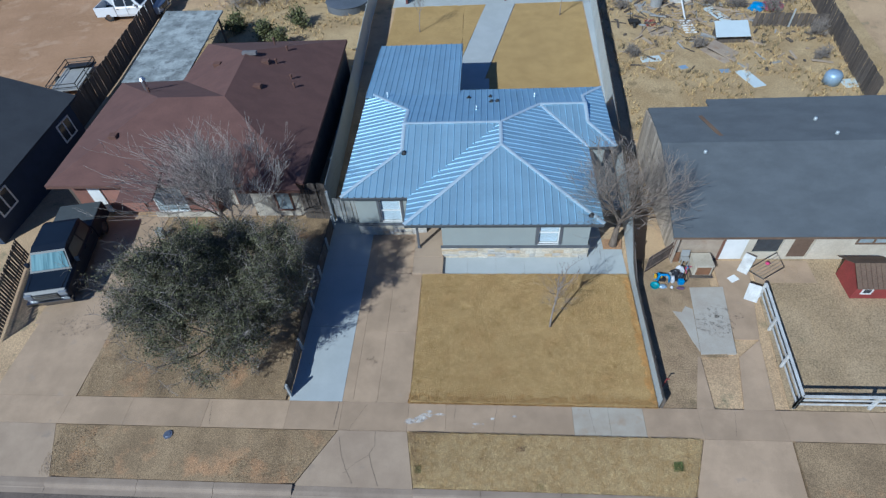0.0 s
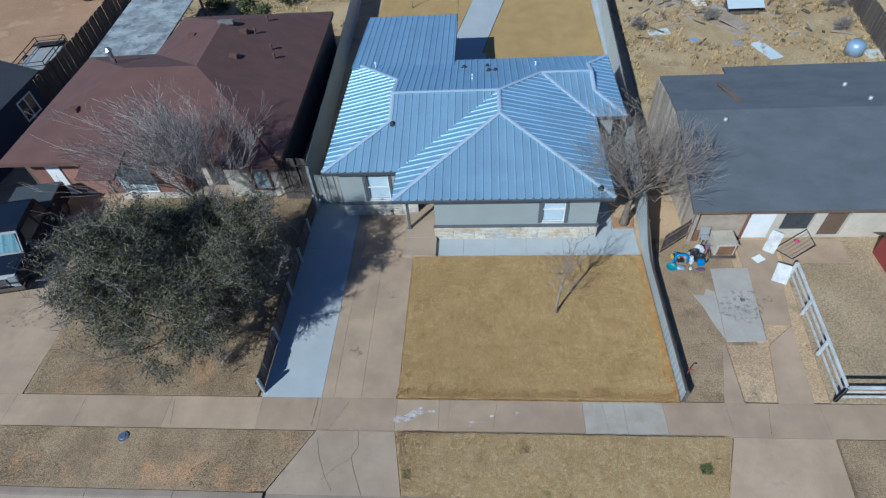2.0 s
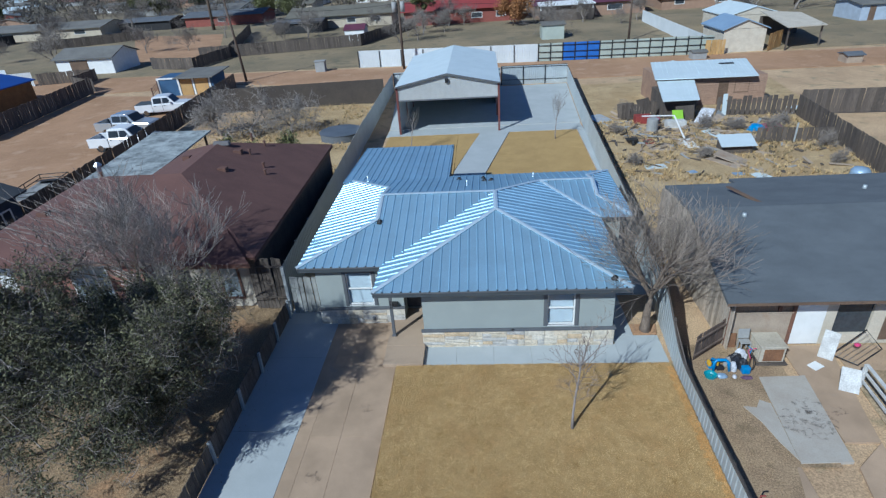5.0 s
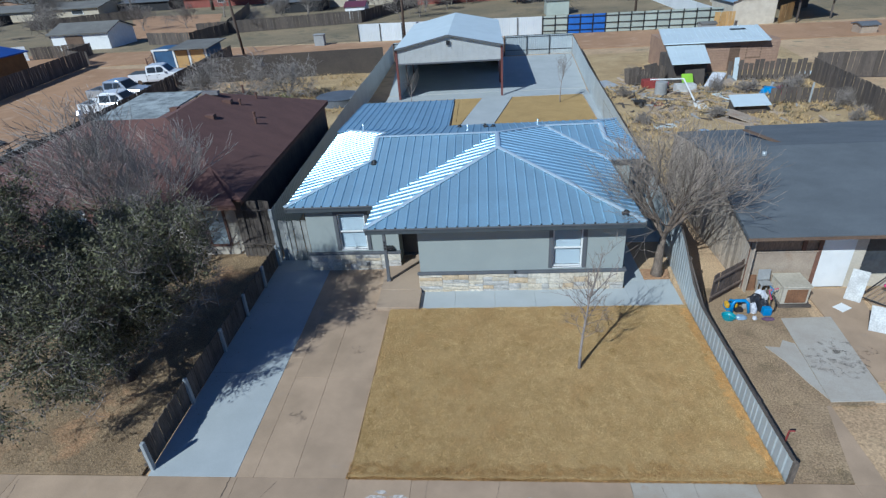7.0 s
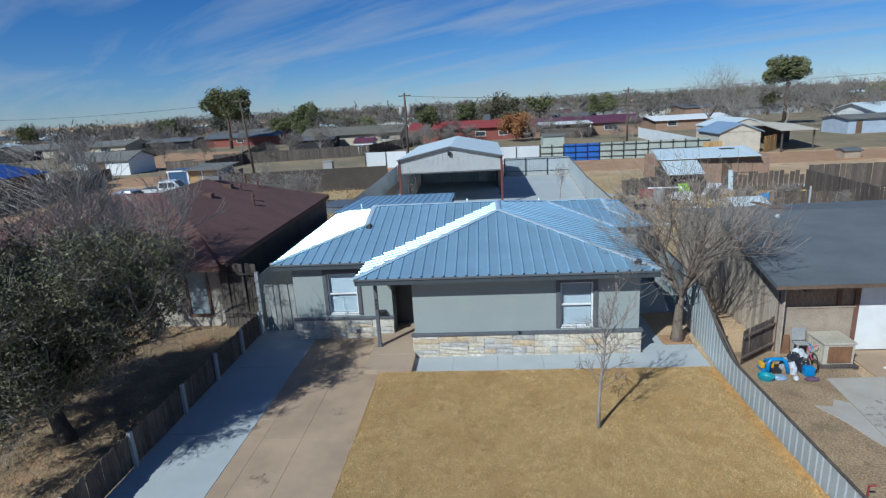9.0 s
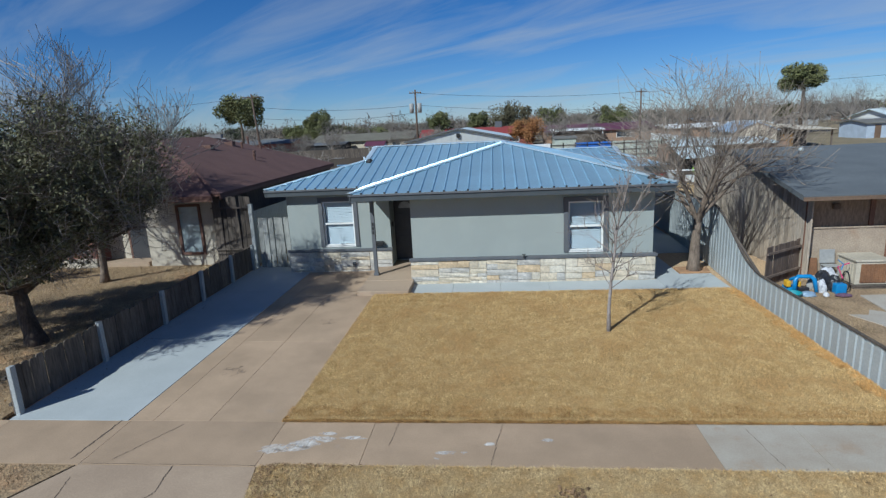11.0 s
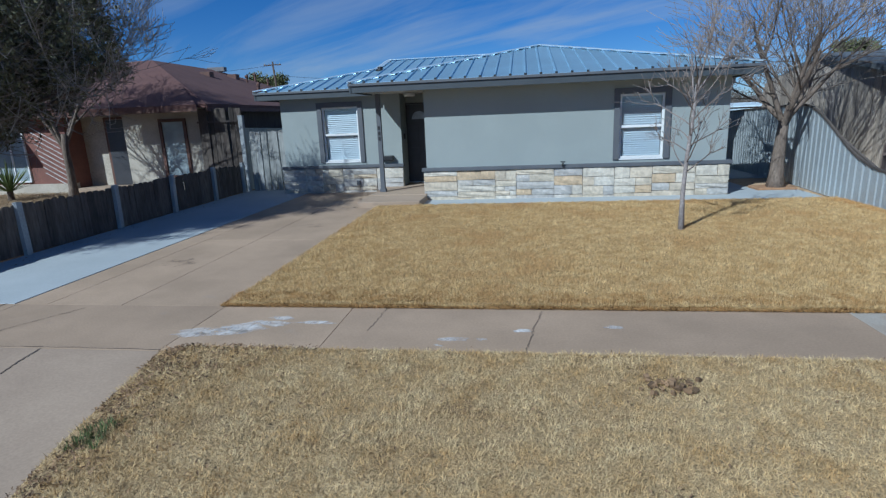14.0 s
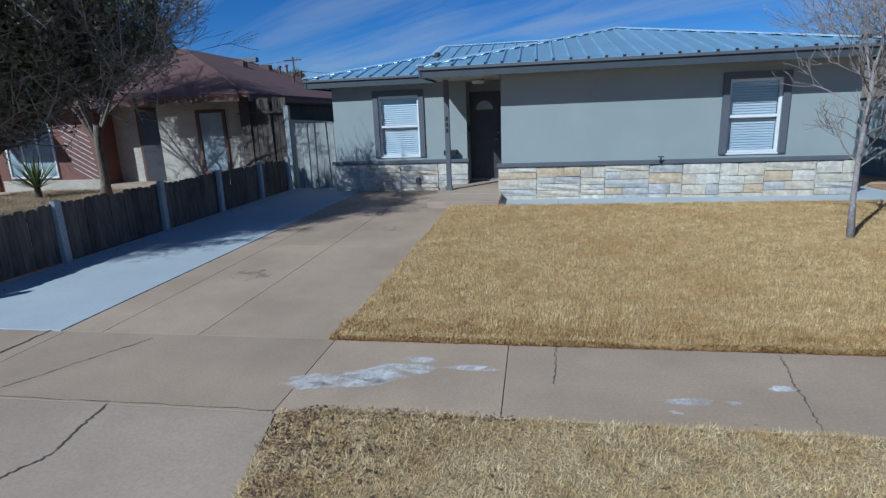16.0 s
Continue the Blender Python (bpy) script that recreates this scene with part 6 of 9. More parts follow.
for x, y, h in ((11.6, 18.0, 0.12), (17.6, 19.2, 0.14), (18.8, 17.0, 0.2), (17.3, 20.6, 0.14)):
    z = re_ + (y - 13.55) * (rr_ - re_) / 5.05 if y < 18.6 else rr_ - (y - 18.6) * 0.15
    part("roof_vent", Mesh().cyl(x, y, z - 0.05, z + h, 0.09, 0.07, 10), M_FENCE_METAL, rh, "metal roof vent", 0, True)
part("roof_board", Mesh().obox(Matrix.Translation((12.4, 19.9, 2.86)) @ Matrix.Rotation(radians(108), 4, "Z"), 1.9, 0.16, 0.05), M_BROWNPANEL, rh, "loose board on the roof")

# ---- metal shop in the back ----
sh = thing("metal_shop", (-0.4, 49, -0.85), "open-fronted galvanised metal workshop", "shed")
M_SHEET = mat("pale_steel_sheet", (0.55, 0.56, 0.55), (0.50, 0.51, 0.50), 1.2, 14, 0.06, 0.5, 0.35, 0.05, 0.01)
M_SHEETR = mat("white_steel_roof", (0.64, 0.72, 0.735), (0.59, 0.67, 0.685), 0.8, 14, 0.05, 0.5, 0.1, 0.05, 0.01)
M_REDPOST = mat("red_oxide_post", (0.17, 0.055, 0.045), (0.13, 0.045, 0.04), 2, 30, 0.15, 0.6)
sx0, sx1, sy0, sy1, sg = -4.4, 3.55, 42.6, 57.0, -0.85
se, sa = 3.0, 3.85
for a, b in ((sx0, -0.42), (sx1, -0.42)):
    part("roof_panel", Mesh().slab([(a + (-0.15 if a < 0 else 0.15), sy0 - 0.2, se), (b, sy0 - 0.2, sa), (b, sy1 + 0.2, sa), (a + (-0.15 if a < 0 else 0.15), sy1 + 0.2, se)][::(1 if a > 0 else -1)], 0.06), M_SHEETR, sh, "pale metal roof slope")
part("gable", Mesh().add([(sx0, sy0, 1.95), (sx1, sy0, 1.95), (sx1, sy0, se - 0.05), (-0.42, sy0, sa - 0.08), (sx0, sy0, se - 0.05)] + [(sx0, sy0 + 0.08, 1.95), (sx1, sy0 + 0.08, 1.95), (sx1, sy0 + 0.08, se - 0.05), (-0.42, sy0 + 0.08, sa - 0.08), (sx0, sy0 + 0.08, se - 0.05)],
     [(0, 1, 2, 3, 4), (9, 8, 7, 6, 5), (0, 5, 6, 1)]), M_SHEET, sh, "ribbed gable above the opening")
for i in range(20):
    x = sx0 + 0.2 + i * 0.4
    part("gable_rib", Mesh().box(x - 0.02, x + 0.02, sy0 - 0.02, sy0 - 0.001, 1.95, se - 0.1 + (1 - abs(x + 0.42) / 3.97) * 0.8), M_SHEET, sh)
part("side_wall", sheet_panel([(sx0, sy1), (sx0, sy0)], 0, sy1 - sy0, lambda x, y: gz(y), lambda x, y: se - 0.06, 0.4, 0.03), M_SHEET, sh)
part("side_wall", sheet_panel([(sx1, sy0 + 9), (sx1, sy1)], 0, sy1 - sy0 - 9, lambda x, y: gz(y), lambda x, y: se - 0.06, 0.4, 0.03), M_SHEET, sh)
part("rear_wall", sheet_panel([(sx1, sy1), (sx0, sy1)], 0, sx1 - sx0, lambda x, y: gz(y), lambda x, y: se - 0.06 + (1 - abs(x + 0.42) / 3.97) * 0.8, 0.4, 0.03), M_SHEET, sh)
for x in (sx0, sx1):
    for y in (sy0, sy0 + 4.8, sy0 + 9.4, sy1 - 0.1):
        part("post", Mesh().box(x - 0.08, x + 0.08, y - 0.08, y + 0.08, gz(y), se - 0.05), M_REDPOST, sh, "red oxide steel post")
part("header", Mesh().box(sx0, sx1, sy0 - 0.03, sy0 + 0.1, 1.88, 1.98), M_TRIM, sh)
part("rake_trim", Mesh().tube([(sx0 - 0.15, sy0 - 0.22, se), (-0.42, sy0 - 0.22, sa + 0.02), (sx1 + 0.15, sy0 - 0.22, se)], [0.07] * 3, 4), M_TRIM, sh, "dark rake trim")
part("flood_lamp", Mesh().box(-0.55, -0.3, sy0 - 0.2, sy0 - 0.02, 3.2, 3.5), M_BLACK, sh, "small black flood lamp", 0.02)
part("side_door", Mesh().box(1.6, 2.5, sy1 - 0.16, sy1 - 0.1, gz(57), gz(57) + 2.0), M_WHITE, sh, "white back door")
for x, y, s in ((-2.9, 37.3, 4), (7.6, 39.5, 9)):
    t = thing("sapling", (x, y, gz(y)), "thin leafless sapling on the back lawn", "tree", "backyard saplings")
    tree_parts(t, grow((x, y, gz(y) - 0.05), 1.6, 0.04, s, 4, 0.6, 0.35, (3, 4), 0.62, 0.08, 0.25), 4, M_BARK_SAP, M_TWIG, 1, 6)

# ---- beyond: alley, sheds, vehicles, houses behind ----


def small_house(name, label, category, x0, x1, y0, y1, h, rise, axis, wall, roof_m, over=0.4, wins=(), trim=None, group="", doors=()):
    """A plain gabled building: walls, two roof slopes, gables, windows in the front (and side) walls."""
    g0 = gz((y0 + y1) / 2) if y0 < 300 else -1.0
    if y0 > 115:
        h, rise = h * 0.86, rise * 0.55       # the low houses past the alley
    t = thing(name, ((x0 + x1) / 2, (y0 + y1) / 2, g0), label, category, group)
    part("wall", Mesh().box(x0, x1, y0, y1, g0 - 0.15, g0 + h), wall, t)
    if axis == "x":
        ym = (y0 + y1) / 2
        part("roof_plane", Mesh().slab([(x0 - over, y0 - over, g0 + h - 0.02), (x1 + over, y0 - over, g0 + h - 0.02), (x1 + over, ym, g0 + h + rise), (x0 - over, ym, g0 + h + rise)], 0.12), roof_m, t)
        part("roof_plane", Mesh().slab([(x0 - over, ym, g0 + h + rise), (x1 + over, ym, g0 + h + rise), (x1 + over, y1 + over, g0 + h - 0.02), (x0 - over, y1 + over, g0 + h - 0.02)], 0.12), roof_m, t)
        for x in (x0, x1):
            part("gable", Mesh().add([(x - 0.05, y0, g0 + h), (x - 0.05, y1, g0 + h), (x - 0.05, ym, g0 + h + rise * 0.9), (x + 0.05, y0, g0 + h), (x + 0.05, y1, g0 + h), (x + 0.05, ym, g0 + h + rise * 0.9)], [(0, 2, 1), (3, 4, 5), (0, 3, 5, 2), (1, 2, 5, 4)]), wall, t)
    else:
        xm = (x0 + x1) / 2
        part("roof_plane", Mesh().slab([(x0 - over, y0 - over, g0 + h - 0.02), (xm, y0 - over, g0 + h + rise), (xm, y1 + over, g0 + h + rise), (x0 - over, y1 + over, g0 + h - 0.02)], 0.12), roof_m, t)
        part("roof_plane", Mesh().slab([(xm, y0 - over, g0 + h + rise), (x1 + over, y0 - over, g0 + h - 0.02), (x1 + over, y1 + over, g0 + h - 0.02), (xm, y1 + over, g0 + h + rise)], 0.12), roof_m, t)
        for y in (y0, y1):
            part("gable", Mesh().add([(x0, y - 0.05, g0 + h), (x1, y - 0.05, g0 + h), (xm, y - 0.05, g0 + h + rise * 0.9), (x0, y + 0.05, g0 + h), (x1, y + 0.05, g0 + h), (xm, y + 0.05, g0 + h + rise * 0.9)], [(0, 1, 2), (5, 4, 3), (0, 2, 5, 3), (1, 4, 5, 2)]), wall, t)
    for a, b in wins:
        plain_window(t, a, b, g0 + 0.9, g0 + 2.0, y0, "y", trim or M_WHITE, M_PANE, 0, -1, 0.06, 0.1, "pale-framed window")
    for a, b in doors:
        part("door", Mesh().box(a, b, y0 - 0.05, y0 + 0.02, g0, g0 + 2.05), M_BROWNPANEL, t)
    return t


M_SH1 = mat("grey_old_shingle", (0.17, 0.165, 0.15), (0.13, 0.125, 0.115), 0.4, 12, 0.2, 0.95, 0, 0.2, 0.02)
M_SH2 = mat("olive_shingle", (0.155, 0.145, 0.115), (0.125, 0.115, 0.09), 0.4, 12, 0.2, 0.95, 0, 0.2, 0.02)
M_SH3 = mat("slate_shingle", (0.12, 0.13, 0.145), (0.09, 0.10, 0.115), 0.4, 12, 0.2, 0.95, 0, 0.2, 0.02)
M_REDROOF = mat("red_metal_roof", (0.30, 0.055, 0.05), (0.25, 0.045, 0.04), 0.5, 12, 0.1, 0.6, 0.1, 0.1, 0.01)
M_REDBRICK = mat("red_brick_far", (0.27, 0.085, 0.065), (0.22, 0.07, 0.055), 1, 12, 0.2, 0.9, 0, 0.2, 0.01)
M_PURPLE = mat("maroon_metal_roof", (0.14, 0.045, 0.07), (0.115, 0.035, 0.055), 0.5, 12, 0.1, 0.5, 0.1, 0.1, 0.01)
M_BEIGE = mat("beige_siding", (0.50, 0.44, 0.34), (0.44, 0.38, 0.29), 1, 12, 0.1, 0.9, 0, 0.2, 0.01)
M_GREYW = mat("grey_siding", (0.33, 0.33, 0.32), (0.27, 0.27, 0.265), 1, 12, 0.1, 0.9, 0, 0.2, 0.01)
M_TANBRICK = mat("tan_brick_far", (0.34, 0.22, 0.15), (0.28, 0.18, 0.125), 1, 12, 0.15, 0.9, 0, 0.2, 0.01)
M_BLUEROOF = mat("royal_blue_roof", (0.02, 0.07, 0.30), (0.018, 0.06, 0.26), 0.8, 12, 0.1, 0.5, 0.1, 0.1, 0.01)
M_SKYROOF = mat("light_blue_roof", (0.33, 0.45, 0.58), (0.29, 0.40, 0.53), 0.8, 12, 0.1, 0.45, 0.3, 0.1, 0.01)
M_RUST = mat("rust_orange_siding", (0.27, 0.13, 0.045), (0.21, 0.10, 0.035), 1, 12, 0.2, 0.9, 0, 0.2, 0.01)
M_YELLOWWOOD = mat("new_yellow_timber", (0.48, 0.30, 0.12), (0.42, 0.25, 0.095), 1, 20, 0.15, 0.85, 0, 0.2, 0.01, rand=0.12)
M_BLUEPAINT = mat("bright_blue_paint", (0.03, 0.14, 0.50), (0.025, 0.12, 0.42), 1, 12, 0.1, 0.6)
M_FADEDBLUE = mat("navy_shed_paint", (0.04, 0.10, 0.20), (0.035, 0.085, 0.17), 1, 12, 0.1, 0.8)
M_PALEBLUE = mat("pale_blue_grey_siding", (0.40, 0.46, 0.54), (0.34, 0.39, 0.46), 1, 12, 0.1, 0.9, 0, 0.2, 0.01)
M_TARP = mat("dark_brown_sheet", (0.075, 0.06, 0.048), (0.06, 0.048, 0.04), 0.6, 12, 0.15, 0.9, 0, 0.1, 0.01)

# the sheds of the cluttered yard
sd = thing("garden_shed", (21.5, 50, -0.85), "weathered board shed with white sheet roofs", "shed")
part("wall", Mesh().box(17.2, 25.9, 47.6, 52.8, -1.0, 1.55), M_TANBRICK, sd, "tan board wall")
rp = Mesh().slab([(16.7, 47.2, 1.62), (24.9, 46.9, 1.62), (26.4, 53.1, 1.85), (18.0, 53.5, 1.85)], 0.08)
for i in range(1, 20):
    k = i / 20
    part("roof_rib", Mesh().tube([(16.7 + 8.2 * k, 47.2 - 0.3 * k, 1.625), (18.0 + 8.4 * k, 53.5 - 0.4 * k, 1.855)], [0.03, 0.03], 4), M_SHEETR, sd)
part("roof_plane", rp, M_SHEETR, sd, "white sheet roof")
for i in range(12):
    part("siding_board", Mesh().slab([(17.15, 47.56 - 0.02, -0.95 + i * 0.2), (25.95, 47.54, -0.95 + i * 0.2), (25.95, 47.58, -0.75 + i * 0.2), (17.15, 47.58, -0.75 + i * 0.2)], 0.02), M_TANBRICK, sd)
part("roof_hatch", Mesh().box(23.4, 24.6, 51.2, 51.6, 1.80, 1.86), M_BLACK, sd, "dark roof vent")
rp = Mesh().slab([(16.1, 42.6, 0.95), (18.85, 42.6, 0.95), (19.9, 47.2, 1.42), (16.9, 47.3, 1.42)], 0.06)
for i in range(1, 9):
    k = i / 9
    part("roof_rib", Mesh().tube([(16.1 + 2.75 * k, 42.6, 0.955), (16.9 + 3.0 * k, 47.3, 1.425)], [0.03, 0.03], 4), M_SHEETR, sd)
part("roof_plane", rp, M_SHEETR, sd, "white lean-to roof")
# dark solid filling imitates the shade inside the open lean-to
part("wall", Mesh().box(16.6, 19.0, 43.6, 47.5, -1.0, 0.98), M_FENCE_WOOD, sd, "solid dark box for the shaded lean-to")
part("door", Mesh().box(22.1, 22.9, 47.54, 47.6, -0.85, 1.1), M_BROWNPANEL, sd)
plain_window(sd, 23.4, 24.6, 0.1, 1.1, 47.6, "y", M_BROWNPANEL, M_PANE, 0, -1, 0.05, 0.08, "dark window")

picket_fence("board_fence", "dark weathered board fence of the cluttered yard", [(26.6, 43.4), (25.2, 35.0), (23.6, 26.0)], lambda y: 1.55, M_FENCE_WOOD, 0.20, 0.006, (), rails=2, dog=False, jag=0.03, seed=12)
picket_fence("board_fence", "dark weathered board fence along the next yard", [(26.8, 43.5), (45.0, 42.0)], lambda y: 1.85, M_FENCE_WOOD, 0.35, 0.01, (), rails=2, dog=False, jag=0.02, seed=13)
picket_fence("board_fence", "low dark board fence across the cluttered yard", [(20.6, 36.6), (25.3, 36.1)], lambda y: 0.95, M_FENCE_WOOD, 0.28, 0.02, (2.4,), 1.3, rails=1, dog=False, jag=0.06, seed=14)
picket_fence("board_fence", "broken board fence beside the shed", [(20.8, 44.2), (26.6, 43.5)], lambda y: 1.35, M_FENCE_WOOD, 0.3, 0.05, (), rails=2, dog=False, jag=0.2, seed=15)
picket_fence("board_fence", "dark board fence along the dirt lot", [(-22.4, 19.6), (-23.6, 31.5), (-25.7, 46.0), (-27.6, 66.0)], lambda y: 1.75, M_FENCE_WOOD, 0.30, 0.01, (), rails=2, dog=False, jag=0.03, seed=16)
picket_fence("board_fence", "dark board fence bordering the far side of the lot", [(-43.5, 45.0), (-47.2, 67.8)], lambda y: 1.9, M_FENCE_WOOD, 0.35, 0.01, (), rails=2, dog=False, jag=0.03, seed=17)
picket_fence("board_fence", "old board fence beyond the alley", [(-44.0, 91.5), (-18.0, 97.0)], lambda y: 1.9, M_FENCE_WOOD, 0.45, 0.01, (), rails=1, dog=False, jag=0.05, seed=18)
picket_fence("board_fence", "grey slatted pen beyond the alley", [(-48.5, 84.5), (-40.6, 82.0), (-39.0, 92.0)], lambda y: 1.7, M_FENCE_WOOD, 0.45, 0.03, (), rails=1, dog=False, jag=0.05, seed=19)
lone("sheet_fence", Mesh().prism([(-24.6, 53.4), (-7.5, 54.6), (-7.5, 54.7), (-24.6, 53.5)], lambda x, y: gz(y) - 0.05, lambda x, y: gz(y) + 2.3), M_TARP, "dark brown sheet fence behind the yard", "fence")

# alley fences
structure("far_dirt_yard", Mesh().prism([(-80, 134), (-56, 129), (-40.5, 90.0), (-56, 92.5)], -1.2, -0.985), M_DIRT, "bare orange dirt yard beyond the alley")
picket_fence("board_fence", "dark board fence round a far dirt yard", [(-92, 116), (-74, 128)], lambda y: 1.9, M_FENCE_WOOD, 0.5, 0.01, (), rails=1, dog=False, jag=0.05, seed=51)
picket_fence("board_fence", "dark board fence between the far yards", [(-39.0, 92.0), (-49.0, 128.0)], lambda y: 2.0, M_FENCE_WOOD, 0.6, 0.01, (), rails=1, dog=False, jag=0.05, seed=52)
picket_fence("board_fence", "grey slatted fence beside the barn", [(-60.5, 75.5), (-53.0, 77.5), (-52.0, 71.0), (-47.4, 68.5)], lambda y: 1.6, M_FENCE_WOOD, 0.4, 0.04, (), rails=2, dog=False, jag=0.05, seed=53)
picket_fence("board_fence", "dark board fence behind the far houses", [(-18.0, 97.0), (-11.0, 120.0)], lambda y: 1.9, M_FENCE_WOOD, 0.5, 0.01, (), rails=1, dog=False, jag=0.05, seed=54)
metal_fence("white_metal_fence", "white corrugated metal fence along the alley", [(-14.3, 76.2), (9.5, 73.4)], lambda y: 2.15, mat("white_fence_sheet", (0.66, 0.69, 0.70), (0.60, 0.63, 0.64), 0.6, 14, 0.06, 0.55, 0.2, 0.05, 0.01, rand=0.06), 3.0, M_BLACK, 1, None, False)
pf = thing("panel_fence", (20, 73, -1), "pale green panel fence with black rails and blue panels", "fence")
M_PALEGREEN = mat("pale_green_sheet", (0.48, 0.52, 0.45), (0.42, 0.46, 0.40), 0.6, 14, 0.08, 0.6, 0.2, 0.05, 0.01, rand=0.08)
for i in range(14):
    a = 9.6 + i * 1.52
    y = 73.4 - (a - 9.6) * 0.045
    part("panel", Mesh().box(a, a + 1.5, y - 0.02, y + 0.02, -1.0, 1.15), M_BLUEPAINT if i in (2, 3, 4) else M_PALEGREEN, pf)
    part("post", Mesh().box(a - 0.06, a + 0.06, y - 0.10, y - 0.025, -1.05, 1.2), M_BLACK, pf)
for z in (-0.6, 0.1, 0.9):
    part("rail", Mesh().tube([(9.6, 73.33, z), (30.9, 72.37, z)], [0.05, 0.05], 4), M_BLACK, pf)
metal_fence("white_metal_fence", "white corrugated fence beside the barn", [(-72.0, 72.6), (-61.0, 75.4)], lambda y: 1.9, MATS["white_fence_sheet"], 3.0, M_BLACK, 1, None, False)
metal_fence("white_metal_fence", "white metal fence receding from the alley", [(30.6, 74.0), (31.5, 108.0)], lambda y: 1.9, MATS["white_fence_sheet"], 4.0, M_BLACK, 1, None, False)

ht = small_house("garden_shed", "cream shed with light blue roof by the alley", "shed", 32.0, 37.0, 72.6, 79.5, 2.7, 1.1, "y", M_CREAMW, M_SKYROOF, 0.3)
picket_fence("timber_fence", "new yellow timber fence beside the shed", [(29.6, 71.6), (31.9, 71.4)], lambda y: 1.7, M_YELLOWWOOD, 0.3, 0.01, (), rails=1, dog=False, jag=0.01, seed=20)
picket_fence("timber_fence", "new yellow timber fence beyond the shed", [(37.1, 71.8), (40.2, 75.0)], lambda y: 2.0, M_YELLOWWOOD, 0.3, 0.01, (), rails=1, dog=False, jag=0.01, seed=21)
ck = thing("carport", (43.5, 79, -1), "open carport with a pale cream arched roof", "carport")
part("roof", Mesh().slab([(38.9, 71.5, 1.7), (44.5, 73.5, 1.5), (47.5, 86.0, 1.6), (41.0, 84.0, 2.3)], 0.1), M_CREAMW, ck, "cream sheet roof")
for x, y in ((39.3, 72.0), (44.2, 74.0), (46.8, 85.0), (41.2, 83.5)):
    part("post", Mesh().box(x - 0.08, x + 0.08, y - 0.08, y + 0.08, -1.1, 1.55), M_FENCE_WOOD, ck)
part("back_wall", Mesh().box(41.5, 46.8, 84.6, 84.8, -1.0, 1.5), M_FENCE_WOOD, ck)
small_house("white_shed", "white metal shed with curved pale roof", "shed", 38.5, 46.0, 88.0, 98.0, 2.4, 1.2, "y", M_CREAMW, M_SHEETR, 0.2)
small_house("kennel", "small grey box kennel by the alley", "kennel", 27.3, 28.9, 68.8, 70.2, 0.9, 0.15, "x", M_GREYW, M_SH1, 0.1)
small_house("kennel", "small grey hutch beside the dirt alley", "kennel", 40.8, 42.4, 62.0, 63.6, 0.9, 0.2, "x", M_TANBLOCK, M_SH3, 0.15)
lone("utility_box", Mesh().box(-19.9, -18.6, 74.2, 75.2, -1.02, 0.35).box(-20.0, -18.5, 74.1, 75.3, 0.35, 0.42), M_GREYW, "grey metal utility box in the alley", "box", bevel=0.03)

# poles and wires
M_POLE = mat("dark_pole_wood", (0.115, 0.08, 0.06), (0.085, 0.06, 0.045), 1, 20, 0.2, 0.95, 0, 0.2, 0.01, stretch=(1, 1, 0.1))


def utility_pole(x, y, top, arm, transformer=False, lean=0.0, label="dark wooden utility pole with crossarm"):
    t = thing("utility_pole", (x, y, gz(y)), label, "pole", "utility poles")
    part("pole", Mesh().tube([(x, y, gz(y) - 0.3), (x + lean, y, top)], [0.17, 0.11], 10), M_POLE, t, "", 0, True)
    part("crossarm", Mesh().obox(Matrix.Translation((x + lean, y - 0.1, top - 0.45)) @ Matrix.Rotation(0.1, 4, "Z"), arm, 0.1, 0.12), M_POLE, t)
    for k in (-0.45, -0.2, 0.2, 0.45):
        part("insulator", Mesh().cyl(x + lean + k * arm, y - 0.1, top - 0.33, top - 0.15, 0.05, 0.03, 8), M_GREYW, t)
    if transformer:
        for k in (-0.55, 0.5):
            part("transformer", Mesh().cyl(x + k, y - 0.2, top - 2.9, top - 1.7, 0.28, None, 12), M_GREYW, t, "grey transformer can", 0, True)
    return t


utility_pole(-7.8, 73.2, 8.8, 1.6, True)
utility_pole(-28.0, 70.3, 9.2, 2.2, False, -0.6)
utility_pole(24.0, 86.3, 8.0, 1.6)
utility_pole(-75.0, 78.0, 9.0, 2.0)
utility_pole(-62, 190, 9.5, 2.0)
wires = thing("power_line", (0, 73, 7), "thin sagging power lines between the poles", "cable")
for a, b, z0, z1 in (((-75, 78), (-28.4, 70.3), 8.6, 8.8), ((-28.4, 70.3), (-7.8, 73.2), 7.6, 6.9), ((-7.8, 73.2), (24, 86.3), 6.9, 5.4), ((-28.4, 70.3), (-7.8, 73.2), 6.2, 5.9), ((24, 86.3), (90, 75), 7.5, 9.5), ((-7.8, 73.2), (24, 86.3), 8.4, 7.6)):
    pts = []
    for i in range(13):
        k = i / 12
        pts.append((a[0] + (b[0] - a[0]) * k, a[1] + (b[1] - a[1]) * k, z0 + (z1 - z0) * k - 4 * k * (1 - k) * 0.55))
    part("wire", Mesh().tube(pts, [0.022] * 13, 3, False), M_BLACK, wires)

# buildings along the dirt lot
bb = thing("blue_roofed_barn", (-56, 58, -0.9), "rust-sided barn with a royal blue metal roof", "shed")
part("wall", Mesh().box(-66.0, -51.9, 52.0, 64.0, -1.1, 1.75), M_RUST, bb)
part("roof_plane", Mesh().slab([(-51.5, 51.6, 1.7), (-51.5, 64.4, 1.7), (-59.0, 64.4, 3.2), (-59.0, 51.6, 3.2)], 0.12), M_BLUEROOF, bb)
